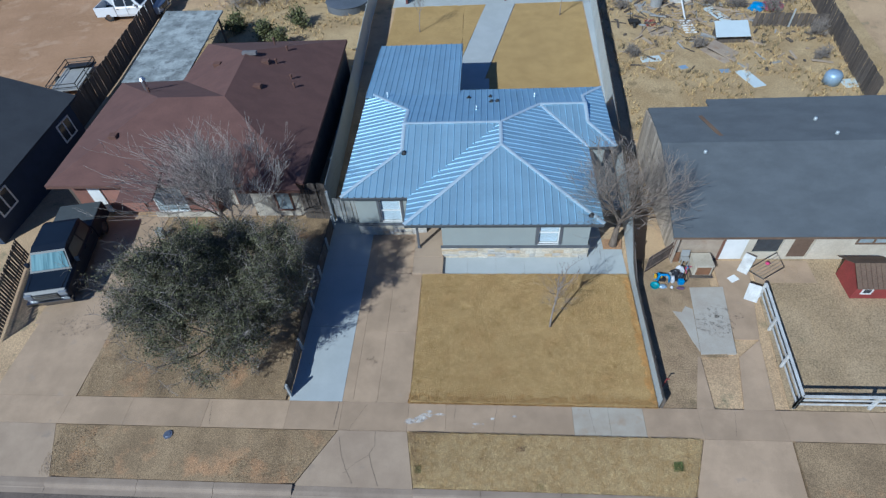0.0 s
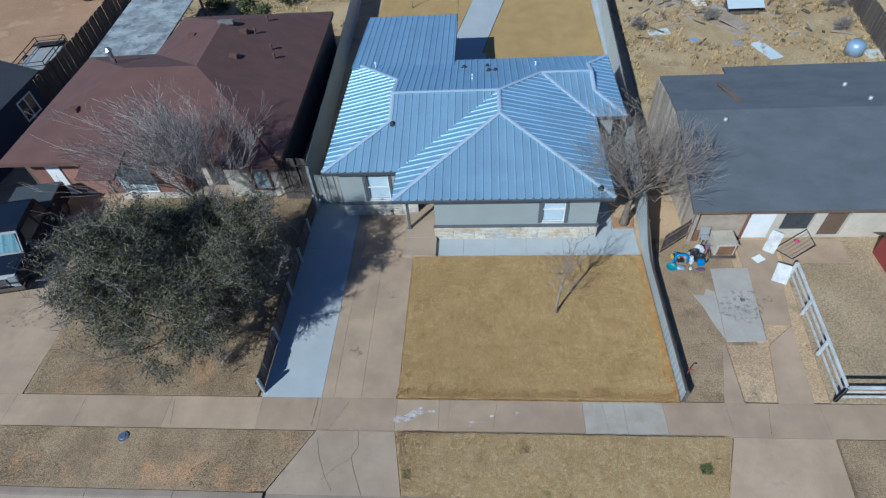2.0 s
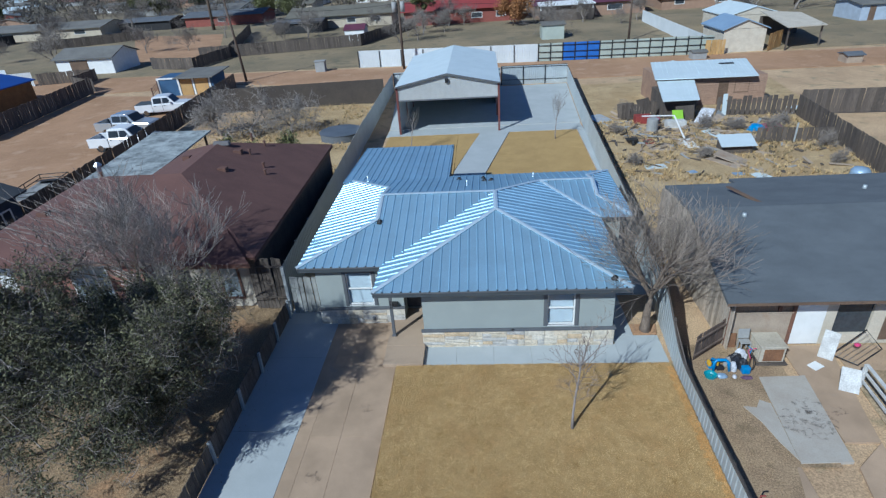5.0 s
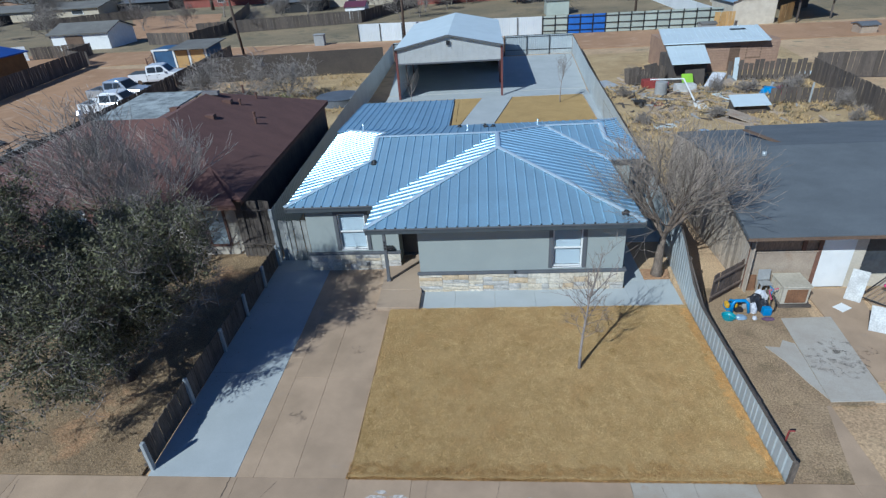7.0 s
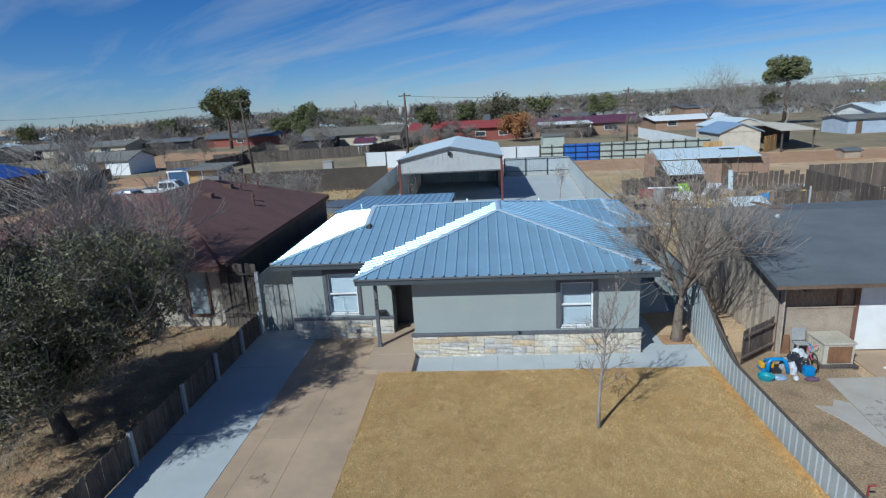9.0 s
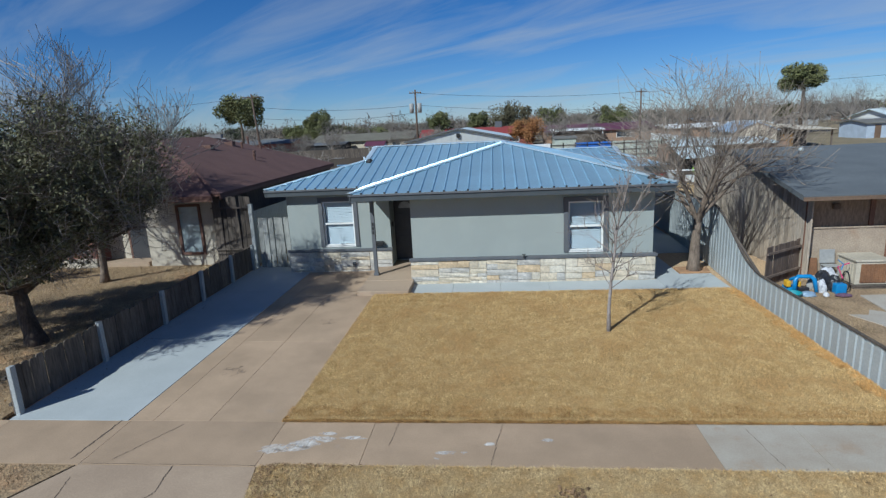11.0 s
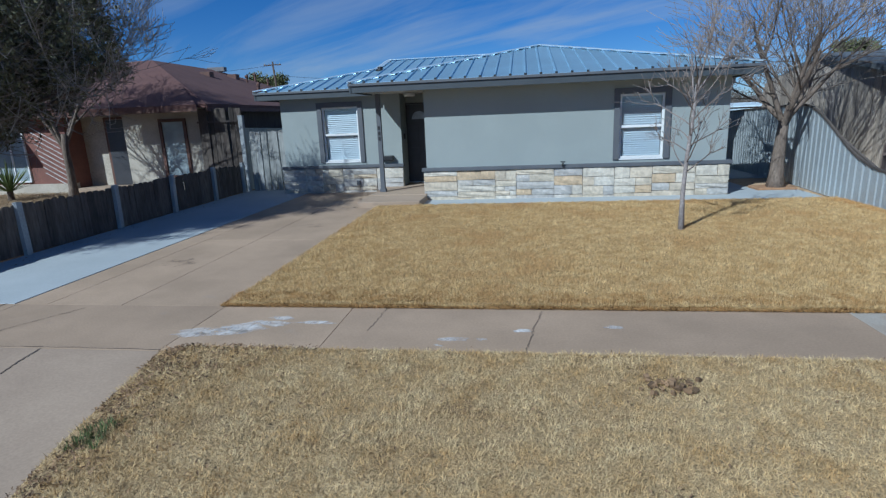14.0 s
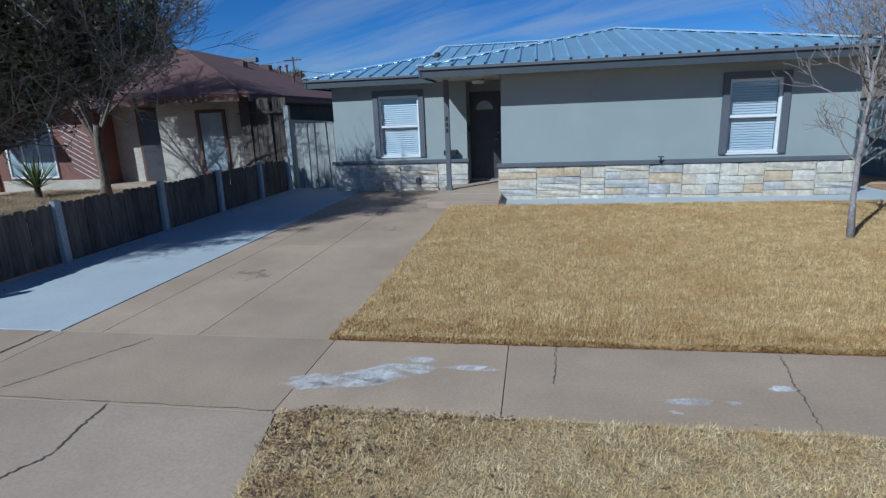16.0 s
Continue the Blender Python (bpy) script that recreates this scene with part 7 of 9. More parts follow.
part("roof_plane", Mesh().slab([(-59.0, 51.6, 3.2), (-59.0, 64.4, 3.2), (-66.4, 64.4, 1.7), (-66.4, 51.6, 1.7)], 0.12), M_BLUEROOF, bb)
small_house("white_barn", "white barn with grey shingle roof and sagging door", "shed", -62.6, -53.6, 83.0, 90.0, 2.4, 1.2, "x", M_WHITE, M_SH1, 0.4, doors=((-60.4, -57.6),))
metal_fence("white_metal_fence", "white corrugated fence stretch", [(-84.0, 78.0), (-66.0, 77.0)], lambda y: 2.2, MATS["white_fence_sheet"], 3.0, M_BLACK, 1, None, False)
bs = thing("blue_shed", (-32.5, 64, -0.93), "navy garden shed with white trim and brown roof", "shed")
part("wall", Mesh().box(-36.0, -29.2, 63.6, 67.0, -1.1, 1.1), M_FADEDBLUE, bs, "navy painted wall")
part("roof", Mesh().slab([(-33.6, 62.8, 1.15), (-28.8, 62.8, 1.15), (-28.6, 67.6, 1.5), (-33.4, 67.6, 1.5)], 0.1), M_SH1, bs, "brown sheet roof")
for a in (-35.9, -33.4, -31.6, -29.6):
    part("trim", Mesh().box(a - 0.1, a + 0.1, 63.52, 63.59, -0.95, 1.1), M_WHITE, bs)
part("trim", Mesh().box(-36.0, -29.3, 63.50, 63.58, 0.95, 1.12), M_WHITE, bs)
part("door", Mesh().box(-33.2, -31.8, 63.53, 63.59, -0.95, 0.9), M_YELLOWWOOD, bs, "timber door")
part("door", Mesh().box(-31.4, -29.8, 63.53, 63.59, -0.95, 0.9), M_YELLOWWOOD, bs, "timber door")
pg = thing("pipe_gate", (-35, 61, -0.9), "rusty metal pipe farm gate", "gate")
for i in range(6):
    part("bar", Mesh().tube([(-34.5, 59.6, -0.75 + i * 0.28), (-36.0, 63.5, -0.75 + i * 0.28)], [0.03, 0.03], 5), M_BROWN_TRIM, pg)
for x, y in ((-34.5, 59.6), (-36.0, 63.5)):
    part("post", Mesh().cyl(x, y, -1.0, 0.85, 0.06, None, 8), M_BROWN_TRIM, pg)

# houses past the alley
hz = small_house
hz("red_house", "red brick house with red metal roof", "house", -13.5, 10.5, 122, 132, 3.3, 2.6, "x", M_REDBRICK, M_REDROOF, 0.7, ((0.5, 2.8), (5.6, 7.6)))
lone("roof_cooler", Mesh().box(2.4, 4.0, 126.3, 127.7, 2.9, 4.4), M_SH3, "evaporative cooler box on the red roof", "cooler", bevel=0.06)
hz("maroon_house", "brick house with maroon metal roof", "house", 13.5, 35.5, 121.5, 133, 3.0, 2.4, "x", M_TANBRICK, M_PURPLE, 0.6, ((28, 31),))
cq = thing("patio_cover", (19, 119, -1), "white flat patio cover", "canopy")
part("roof", Mesh().slab([(13.8, 115.8, 1.9), (24.6, 115.8, 1.9), (24.6, 121.0, 2.2), (13.8, 121.0, 2.2)], 0.15), M_WHITE, cq)
part("screen", Mesh().box(14.0, 24.4, 116.0, 116.15, -1.0, 1.0), M_FENCE_WOOD, cq)
for x in (14.2, 24.2):
    part("post", Mesh().box(x - 0.1, x + 0.1, 116.2, 116.4, -1.0, 1.9), M_WHITE, cq)
hz("white_roofed_house", "brick house with bright white roof", "house", 39.5, 55.0, 124, 137, 2.6, 1.3, "x", M_TANBRICK, M_WHITE, 0.6, ((42, 44), (50, 52)))
hz("olive_roofed_house", "beige house with olive shingle roof", "house", -40.0, -17.0, 128, 140, 3.0, 2.8, "x", M_BEIGE, M_SH2, 0.7, ((-27, -25), (-21.5, -19.5)))
# closed black box paints the shade under the open porch
hz("porch_shed", "porch with grey shingle roof, a black box as its shaded inside", "shed", -41, -31, 121, 127, 2.5, 0.8, "x", M_DARK, M_SH3, 0.4)
hz("slate_roofed_house", "brick house with slate blue roof", "house", -75, -54, 150, 160, 2.8, 1.8, "x", M_REDBRICK, M_SH3, 0.6, ((-66, -64),))
# closed black box paints the shade inside the open shed
hz("open_shed", "shed with grey sheet roof, a black box as its shaded inside", "shed", -92, -78, 148, 157, 2.7, 1.3, "x", M_DARK, M_SH3, 0.5)
hz("beige_house", "long beige house with grey roof", "house", -128, -92, 140, 152, 2.7, 2.2, "x", M_BEIGE, M_SH1, 0.6, ((-120, -118), (-108, -105), (-99, -96)))
# black walls paint the shade under the tin roof
hz("tin_porch", "rusty shelter with low tin roof, its shaded inside painted black", "shed", -126, -112, 128, 136, 2.3, 0.5, "x", M_DARK, M_SH3, 0.3)
hz("white_outbuilding", "small white outbuilding with maroon roof", "shed", -22, -18.5, 103, 107, 2.1, 0.7, "x", M_WHITE, M_PURPLE, 0.2)
hz("painted_shed", "small shed with mottled painted sides", "shed", 12.0, 15.4, 92, 96, 2.2, 0.3, "x", M_PALEGREEN, M_SH1, 0.2)
hz("pale_outbuilding", "pale grey garage with dark roof beyond the alley", "garage", 60, 68, 93, 100, 2.4, 0.5, "x", M_PALEBLUE, M_SH1, 0.4, doors=((61.2, 62.1), (66.2, 67.1)))
hz("pale_roofed_house", "low house with pale grey roof", "house", 68, 84, 98, 112, 2.8, 1.6, "x", M_WHITE, M_SHEETR, 0.6, ((72, 74),))
hz("white_side_shed", "white metal shed beside the next yard", "shed", 44, 48, 55, 60, 2.2, 0.4, "x", M_WHITE, M_SHEETR, 0.2)
# rows of further roofs out to the horizon
rf = random.Random(99)
WALLS = [M_BEIGE, M_TANBRICK, M_GREYW, M_WHITE, M_REDBRICK, M_CREAMW]
ROOFS = [M_SH1, M_SH2, M_SH3, M_SHEETR, M_SHINGLE_BR, M_SH1, M_SH3]
for row, y in enumerate((178, 205, 238, 275, 320, 375, 440)):
    x = -260 - row * 45 + rf.uniform(0, 20)
    while x < 230 + row * 45:
        w = rf.uniform(12, 20)
        if rf.random() < 0.72:
            hz("distant_house", "low distant house with a plain pitched roof", "house", x, x + w, y + rf.uniform(-5, 5), y + 10 + rf.uniform(0, 3), 2.7, rf.uniform(1.4, 2.4), rf.choice("xxy"), rf.choice(WALLS), rf.choice(ROOFS), 0.5, group="distant houses")
        x += w + rf.uniform(6, 18)


def far_tree(x, y, h, r, leaf, seed, count=1500, size=0.4, bark=M_BARK, label="rounded evergreen tree standing among the houses", name="evergreen_tree", trunk=0.35):
    t = thing(name, (x, y, gz(y)), label, "tree")
    rr = random.Random(seed)
    g0 = gz(y)
    tr = Mesh().tube([(x, y, g0 - 0.2), (x + 0.1, y, g0 + h * trunk), (x - 0.1, y, g0 + h * 0.75)], [0.05 * h * 0.6, 0.035 * h * 0.6, 0.01 * h], 7)
    part("trunk", tr, bark, t, "", 0, True)
    cl = Mesh()
    blobs = []
    for i in range(26):
        a, k = rr.uniform(0, 6.28), rr.random() ** 0.5
        blobs.append((x + math.cos(a) * r * 0.7 * k, y + math.sin(a) * r * 0.7 * k, g0 + h * (trunk + 0.12 + (1 - trunk - 0.2) * rr.random()), r * rr.uniform(0.16, 0.38)))
    v = []
    for i in range(count * 3):
        bx, by, bz, br = rr.choice(blobs)
        dv = Vector((rr.gauss(0, 1), rr.gauss(0, 1), rr.gauss(0, 0.8))).normalized() * br * rr.uniform(0.5, 1.08)
        c = Vector((bx, by, bz)) + dv
        a = Vector((rr.gauss(0, 1), rr.gauss(0, 1), rr.gauss(0, 1))).normalized()
        b = a.orthogonal().normalized()
        s = size * 0.55 * rr.uniform(0.5, 1.2)
        cl.add([c - a * s, c + b * s * 0.6, c + a * s, c - b * s * 0.6], [(0, 1, 2, 3)])
    part("crown", cl, leaf, t)
    return t


far_tree(-63.0, 140, 14.8, 7.2, M_LEAF2, 1, 3400, 0.5, trunk=0.42)
far_tree(-43.3, 143, 10.6, 4.6, M_LEAF2, 2, 2400, 0.45, trunk=0.1)
far_tree(-9.0, 116, 8.0, 2.8, M_LEAF2, 3, 1600, 0.35)
far_tree(8.6, 113, 5.2, 4.2, M_LEAF_OR, 4, 2400, 0.3, label="rust-leaved tree in front of the red house", name="autumn_tree", trunk=0.15)
far_tree(6.3, 142, 9.0, 7.4, M_LEAF_OLIVE, 5, 3600, 0.5, trunk=0.1, label="broad olive-brown tree behind the red house")
far_tree(-2.0, 150, 8.0, 3.5, M_LEAF2, 6, 1300, 0.5)
far_tree(64.0, 120, 13.8, 5.2, M_LEAF2, 7, 3600, 0.45, label="tall olive-green tree with a flat rounded crown", trunk=0.58)
far_tree(39.0, 175, 8.5, 6.0, M_LEAF2, 8, 1600, 0.5)
far_tree(-112, 118, 4.0, 3.0, M_LEAF2, 9, 900, 0.35)
far_tree(-60, 170, 7, 4.5, M_LEAF2, 10, 1000, 0.5)
for i, (x, y, h, s) in enumerate(((52, 116, 3.6, 31), (60, 112, 3.0, 32), (74, 118, 3.0, 33), (-20.9, 45.5, 1.2, 34), (-11.5, 98, 1.5, 35), (-33, 118, 2.2, 36), (-80, 135, 2.2, 37), (47, 100, 2.2, 38), (22, 150, 2.4, 39), (-24, 150, 2.4, 40), (-100, 150, 2.6, 41), (-52, 121, 1.8, 42), (43, 104, 3.6, 131), (48.5, 107, 3.4, 132), (67, 108, 3.2, 133), (71, 103, 2.8, 134), (12, 150, 2.6, 135))):
    t = thing("bare_tree", (x, y, gz(y)), "leafless grey tree beyond the yards", "tree", "distant bare trees")
    tree_parts(t, grow((x, y, gz(y) - 0.1), h, 0.09 * h, s, 5, 0.75, 0.2, (3, 4), 0.74, 0.13, 0.3, 0, (0, 0), h * 1.1), 5, M_BARK_GREY, M_TWIG, 2, 6)
# dark evergreens scattered among the further roofs
greens = [far_tree(-148, 175, 9.5, 4.2, M_LEAF2, 61, 900, 0.55), far_tree(-118, 205, 8.0, 5.0, M_LEAF2, 62, 900, 0.6), far_tree(-70, 230, 8.5, 4.6, M_LEAF_DARK, 63, 900, 0.6)]
fg = random.Random(12)
for i in range(42):
    y = fg.uniform(165, 420)
    x = (fg.random() - 0.56) * 1.9 * y
    k = fg.uniform(0.55, 1.05)
    copy_thing(greens[i % 3], Matrix.Translation((x, y, gz(y))) @ Matrix.Rotation(fg.uniform(0, 6.28), 4, "Z") @ Matrix.Diagonal((k * 1.15, k * 1.15, k, 1)))
# low winter trees standing in the yards beyond the alley
protos = []
for i in range(4):
    t = thing("bare_tree", (-52 + i * 17, 104 + i * 5, gz(104)), "small leafless winter tree in a far yard", "tree", "small yard trees")
    tree_parts(t, grow((-52 + i * 17, 104 + i * 5, gz(104) - 0.1), 0.9, 0.11, 210 + i, 5, 0.8, 0.2, (3, 4), 0.76, 0.14, 0.25, 0, (0, 0), 1.5), 5, M_BARK_GREY, M_TWIG, 1, 6, 0.012)
    protos.append((t, -52 + i * 17))
fy = random.Random(77)
for i in range(110):
    y = fy.uniform(92, 230)
    x = (fy.random() - 0.52) * 1.75 * y
    t, x0 = protos[i % 4]
    k = fy.uniform(0.7, 1.5)
    copy_thing(t, Matrix.Translation((x, y, gz(y))) @ Matrix.Rotation(fy.uniform(0, 6.28), 4, "Z") @ Matrix.Diagonal((k, k, k, 1)))
# grey winter trees out to the skyline
fw = np.random.RandomState(5)
cen = []
for i in range(900):
    y = 170 + fw.rand() ** 1.5 * 630
    cen.append(((fw.rand() - 0.5) * 2.3 * y, y, 3.0 + 3.2 * fw.rand(), 2.2 + 3.0 * fw.rand()))
for i in range(300):
    a = (fw.rand() - 0.5) * 2.2
    cen.append((math.tan(a * 0.5) * 640, 600 + fw.rand() * 120, 4.2 + 3.2 * fw.rand(), 5.0 + 4.0 * fw.rand()))
per = 150
cc = np.repeat(np.array(cen), per, 0)
n = len(cc)
d0 = fw.normal(0, 1, (n, 3)); d0 /= np.linalg.norm(d0, axis=1)[:, None]
d0 *= (fw.rand(n, 1) ** 0.5)
c = np.stack([cc[:, 0] + d0[:, 0] * cc[:, 3], cc[:, 1] + d0[:, 1] * cc[:, 3], -1 + cc[:, 2] * (0.95 + 0.8 * d0[:, 2])], 1)
d1 = fw.normal(0, 1, (n, 3)) + np.array([0, 0, 1.5]); d1 /= np.linalg.norm(d1, axis=1)[:, None]
d2 = np.cross(d1, fw.normal(0, 1, (n, 3))); d2 /= np.linalg.norm(d2, axis=1)[:, None]
s = (0.25 + 0.6 * fw.rand(n, 1)) * (cc[:, 3:4] / 3.2)
brush = Mesh()
brush.v = np.stack([c - d1 * s, c + d2 * s * 0.16, c + d1 * s, c - d2 * s * 0.16], 1).reshape(-1, 3).tolist()
brush.f = [(4 * i, 4 * i + 1, 4 * i + 2, 4 * i + 3) for i in range(n)]
tagged(part("far_brush", brush, M_LEAF_GREY), "grey-brown winter trees among the roofs to the skyline", "trees", "", "stuff")

# ---- vehicles ----
M_TINT = mat("tinted_car_glass", (0.02, 0.025, 0.03), (0.015, 0.02, 0.025), 1, 8, 0.1, 0.28, 0, 0, 0)
M_CHROME = mat("chrome", (0.30, 0.31, 0.33), (0.26, 0.27, 0.29), 2, 20, 0.05, 0.14, 1.0, 0, 0)
M_LENS = mat("headlight_lens", (0.26, 0.28, 0.31), (0.20, 0.22, 0.25), 4, 20, 0.1, 0.12, 0.2, 0, 0)
M_TAIL = mat("red_tail_lens", (0.35, 0.02, 0.02), (0.3, 0.015, 0.015), 4, 20, 0.1, 0.2, 0, 0, 0)


def loft(m, sections):
    """A closed hull through cross-sections of equal point count, nose first."""
    n = len(sections[0])
    k = len(m.v)
    for s in sections:
        m.v += s
    for i in range(len(sections) - 1):
        for j in range(n):
            a, b = k + i * n + j, k + i * n + (j + 1) % n
            m.f.append((a, a + n, b + n, b))
    m.f.append(tuple(k + j for j in range(n)))
    m.f.append(tuple(k + (len(sections) - 1) * n + j for j in range(n - 1, -1, -1)))
    return m


def pickup(pose_m, paint, label, bed="open", shade=False, hood=1.25):
    """A full-size pickup, nose towards -y, 5.6 m long; its place is the middle of its wheels on the ground."""
    t = thing("pickup_truck", (0, 0, 0), label, "truck")
    def sec(y, z0, z1, w, tuck=0.06):
        return [(-w + tuck, y, z0), (-w, y, z0 + 0.2), (-w, y, z1 - 0.12), (-w + 0.07, y, z1), (w - 0.07, y, z1), (w, y, z1 - 0.12), (w, y, z0 + 0.2), (w - tuck, y, z0)]
    hull = loft(Mesh(), [sec(-2.75, 0.45, 0.92, 0.86), sec(-2.6, 0.38, 1.06, 0.95), sec(-1.35, 0.35, 1.16, 0.98), sec(-1.2, 0.35, 1.18, 0.98), sec(0.95, 0.35, 1.16, 0.98), sec(1.0, 0.36, 0.78 if bed == "open" else 1.16, 0.98)])
    part("body", hull, paint, t, "", 0.02)
    def csec(y, z1, w0, w1):
        return [(-w0, y, 1.12), (-w1, y, z1), (w1, y, z1), (w0, y, 1.12)]
    part("cab", loft(Mesh(), [csec(-hood, 1.14, 0.92, 0.90), csec(0.63 - hood, 1.80, 0.93, 0.74), csec(0.95 - hood, 1.87, 0.93, 0.75), csec(0.75, 1.86, 0.93, 0.75), csec(0.98, 1.78, 0.92, 0.74), csec(1.02, 1.14, 0.92, 0.9)]), paint, t, "", 0.03)
    part("windscreen", Mesh().slab([(-0.80, 0.06 - hood, 1.23), (0.80, 0.06 - hood, 1.23), (0.68, 0.53 - hood, 1.76), (-0.68, 0.53 - hood, 1.76)], 0.03), M_SUNSHADE if shade else M_TINT, t, "silver folding sunshade behind the windscreen" if shade else "tinted windscreen")
    part("rear_window", Mesh().box(-0.62, 0.62, 1.0, 1.03, 1.24, 1.66), M_TINT, t)
    for s in (-1, 1):
        m = Mesh()
        for a, b in ((0.40 - hood, -0.05), (0.05, 0.85)):
            lo = [(s * 0.925, a, 1.2), (s * 0.925, b, 1.2), (s * 0.80, b, 1.70), (s * 0.80, max(a, 0.70 - hood), 1.70)]
            m.add([(x + s * 0.02, y, z) for x, y, z in lo], [(0, 1, 2, 3) if s > 0 else (3, 2, 1, 0)])
        part("side_glass", m, M_TINT, t)
        part("mirror", Mesh().box(s * 1.08 - 0.1, s * 1.08 + 0.1, 0.37 - hood, 0.49 - hood, 1.16, 1.38), paint, t, "", 0.03)
        part("headlight", Mesh().box(s * 0.72 - 0.17, s * 0.72 + 0.17, -2.78, -2.6, 0.76, 0.98), M_LENS, t, "", 0.03)
        part("tail_light", Mesh().box(s * 0.9 - 0.06, s * 0.9 + 0.06, 2.72, 2.78, 0.72, 1.08), M_TAIL, t)
        part("bed_side", Mesh().box(s * 0.95 - 0.05, s * 0.95 + 0.05, 1.03, 2.76, 0.40, 1.16), paint, t, "", 0.03)
        for y in (-1.72, 1.78):
            w = part("wheel", Mesh().tube([(s * 0.70, y, 0.39), (s * 0.99, y, 0.39)], [0.39, 0.39], 22), M_RUBBER, t, "black tyre", 0.03)
            part("rim", Mesh().tube([(s * 0.98, y, 0.39), (s * 1.005, y, 0.39)], [0.25, 0.22], 14), M_CHROME, w, "bright alloy rim")
    part("tailgate", Mesh().box(-0.9, 0.9, 2.68, 2.76, 0.42, 1.14), paint, t, "", 0.02)
    part("bed_floor", Mesh().box(-0.9, 0.9, 1.03, 2.68, 0.5, 0.6), M_BLACK, t)
    if bed == "cover":
        part("bed_cover", Mesh().box(-0.97, 0.97, 1.04, 2.74, 1.165, 1.20), mat("charcoal_bed_cover", (0.07, 0.08, 0.085), (0.06, 0.068, 0.072), 2, 20, 0.1, 0.6), t, "flat charcoal bed cover", 0.01)
    gr = part("grille", Mesh().box(-0.52, 0.52, -2.785, -2.7, 0.62, 0.94), M_BLACK, t, "black grille with chrome bars", 0.02)
    for z in (0.68, 0.78, 0.88):
        part("grille_bar", Mesh().box(-0.5, 0.5, -2.80, -2.78, z - 0.012, z + 0.012), M_CHROME, gr)
    part("hood_seam", Mesh().tube([(-0.72, -2.62, 1.075), (-0.80, -hood - 0.06, 1.165)], [0.008, 0.008], 4).tube([(0.72, -2.62, 1.075), (0.80, -hood - 0.06, 1.165)], [0.008, 0.008], 4), M_BLACK, t)
    for s in (-1, 1):
        part("door_seam", Mesh().box(s * 0.984 - 0.004, s * 0.984 + 0.004, -0.01, 0.01, 0.5, 1.14), M_BLACK, t)
        for y in (-0.2, 0.75):
            part("door_handle", Mesh().box(s * 0.99 - 0.02, s * 0.99 + 0.02, y - 0.09, y + 0.09, 0.97, 1.01), M_CHROME, t)
    part("front_bumper", Mesh().box(-0.95, 0.95, -2.88, -2.62, 0.38, 0.58), M_CHROME, t, "chrome bumper", 0.04)
    part("rear_bumper", Mesh().box(-0.92, 0.92, 2.74, 2.88, 0.42, 0.58), M_CHROME, t, "", 0.03)
    t.matrix_basis = pose_m
    return t


def paint_mat(name, c, metal=0.3):
    return mat(name, c, tuple(v * 0.9 for v in c), 1, 20, 0.03, 0.18, metal, 0, 0)


M_SUNSHADE = mat("silver_sunshade", (0.20, 0.33, 0.36), (0.10, 0.19, 0.22), 7, 20, 0.05, 0.85, 0.0, 0.1, 0.01, stretch=(1, 0.05, 0.05), spec=0.1)
pickup(pose(-17.35, 14.15, 0.0, 0, 0, 11), mat("dark_blue_paint", (0.012, 0.018, 0.03), (0.010, 0.015, 0.026), 1, 20, 0.03, 0.38, 0.0, 0, 0, spec=0.22), "dark blue pickup with bed cover parked on the driveway", "cover", True, 1.6)
P_WHITE = paint_mat("white_car_paint", (0.72, 0.73, 0.74), 0.0)
pickup(pose(-27.3, 42.2, gz(42.2) + 0.012, 0, 0, 92), P_WHITE, "white pickup parked on the dirt lot", "open")
pickup(pose(-30.2, 47.4, gz(47.4) + 0.012, 0, 0, 86), paint_mat("silver_car_paint", (0.50, 0.52, 0.54), 0.5), "silver pickup with a loaded bed on the dirt lot", "open")
pickup(pose(-30.4, 54.6, gz(54.6) + 0.012, 0, 0, 100), P_WHITE, "white pickup beside the board fence", "cover")
pickup(pose(-92, 172, -1.0, 0, 0, 80), P_WHITE, "white pickup parked by the far houses", "open")

tl = thing("utility_trailer", (-26.4, 30.9, -0.4), "black open utility trailer with pipe rails", "trailer")
zt = gz(30.9)
part("deck", Mesh().obox(Matrix.Translation((-26.4, 30.9, zt + 0.5)) @ Matrix.Rotation(0.15, 4, "Z"), 1.9, 3.6, 0.08), M_GREYW, tl, "grey plank deck")
rot = Matrix.Translation((-26.4, 30.9, zt)) @ Matrix.Rotation(0.15, 4, "Z")
for z in (0.75, 1.0):
    loop = [(-0.95, -1.8, z), (0.95, -1.8, z), (0.95, 1.8, z), (-0.95, 1.8, z), (-0.95, -1.8, z)]
    part("rail", Mesh().tube([rot @ Vector(p) for p in loop], [0.03] * 5, 5), M_BLACK, tl)
for x, y in ((-0.95, -1.8), (0.95, -1.8), (0.95, 1.8), (-0.95, 1.8), (-0.95, 0), (0.95, 0)):
    part("stake", Mesh().tube([rot @ Vector((x, y, 0.5)), rot @ Vector((x, y, 1.02))], [0.03, 0.03], 5), M_BLACK, tl)
part("ramp", Mesh().obox(rot @ Matrix.Translation((0, 1.85, 0.6)) @ Matrix.Rotation(1.35, 4, "X"), 1.75, 0.04, 1.0), M_BLACK, tl, "ramp folded onto the deck")
for s in (-1, 1):
    part("wheel", Mesh().tube([rot @ Vector((s * 0.98, 0, 0.33)), rot @ Vector((s * 1.18, 0, 0.33))], [0.33, 0.33], 16), M_RUBBER, tl, "", 0.03)
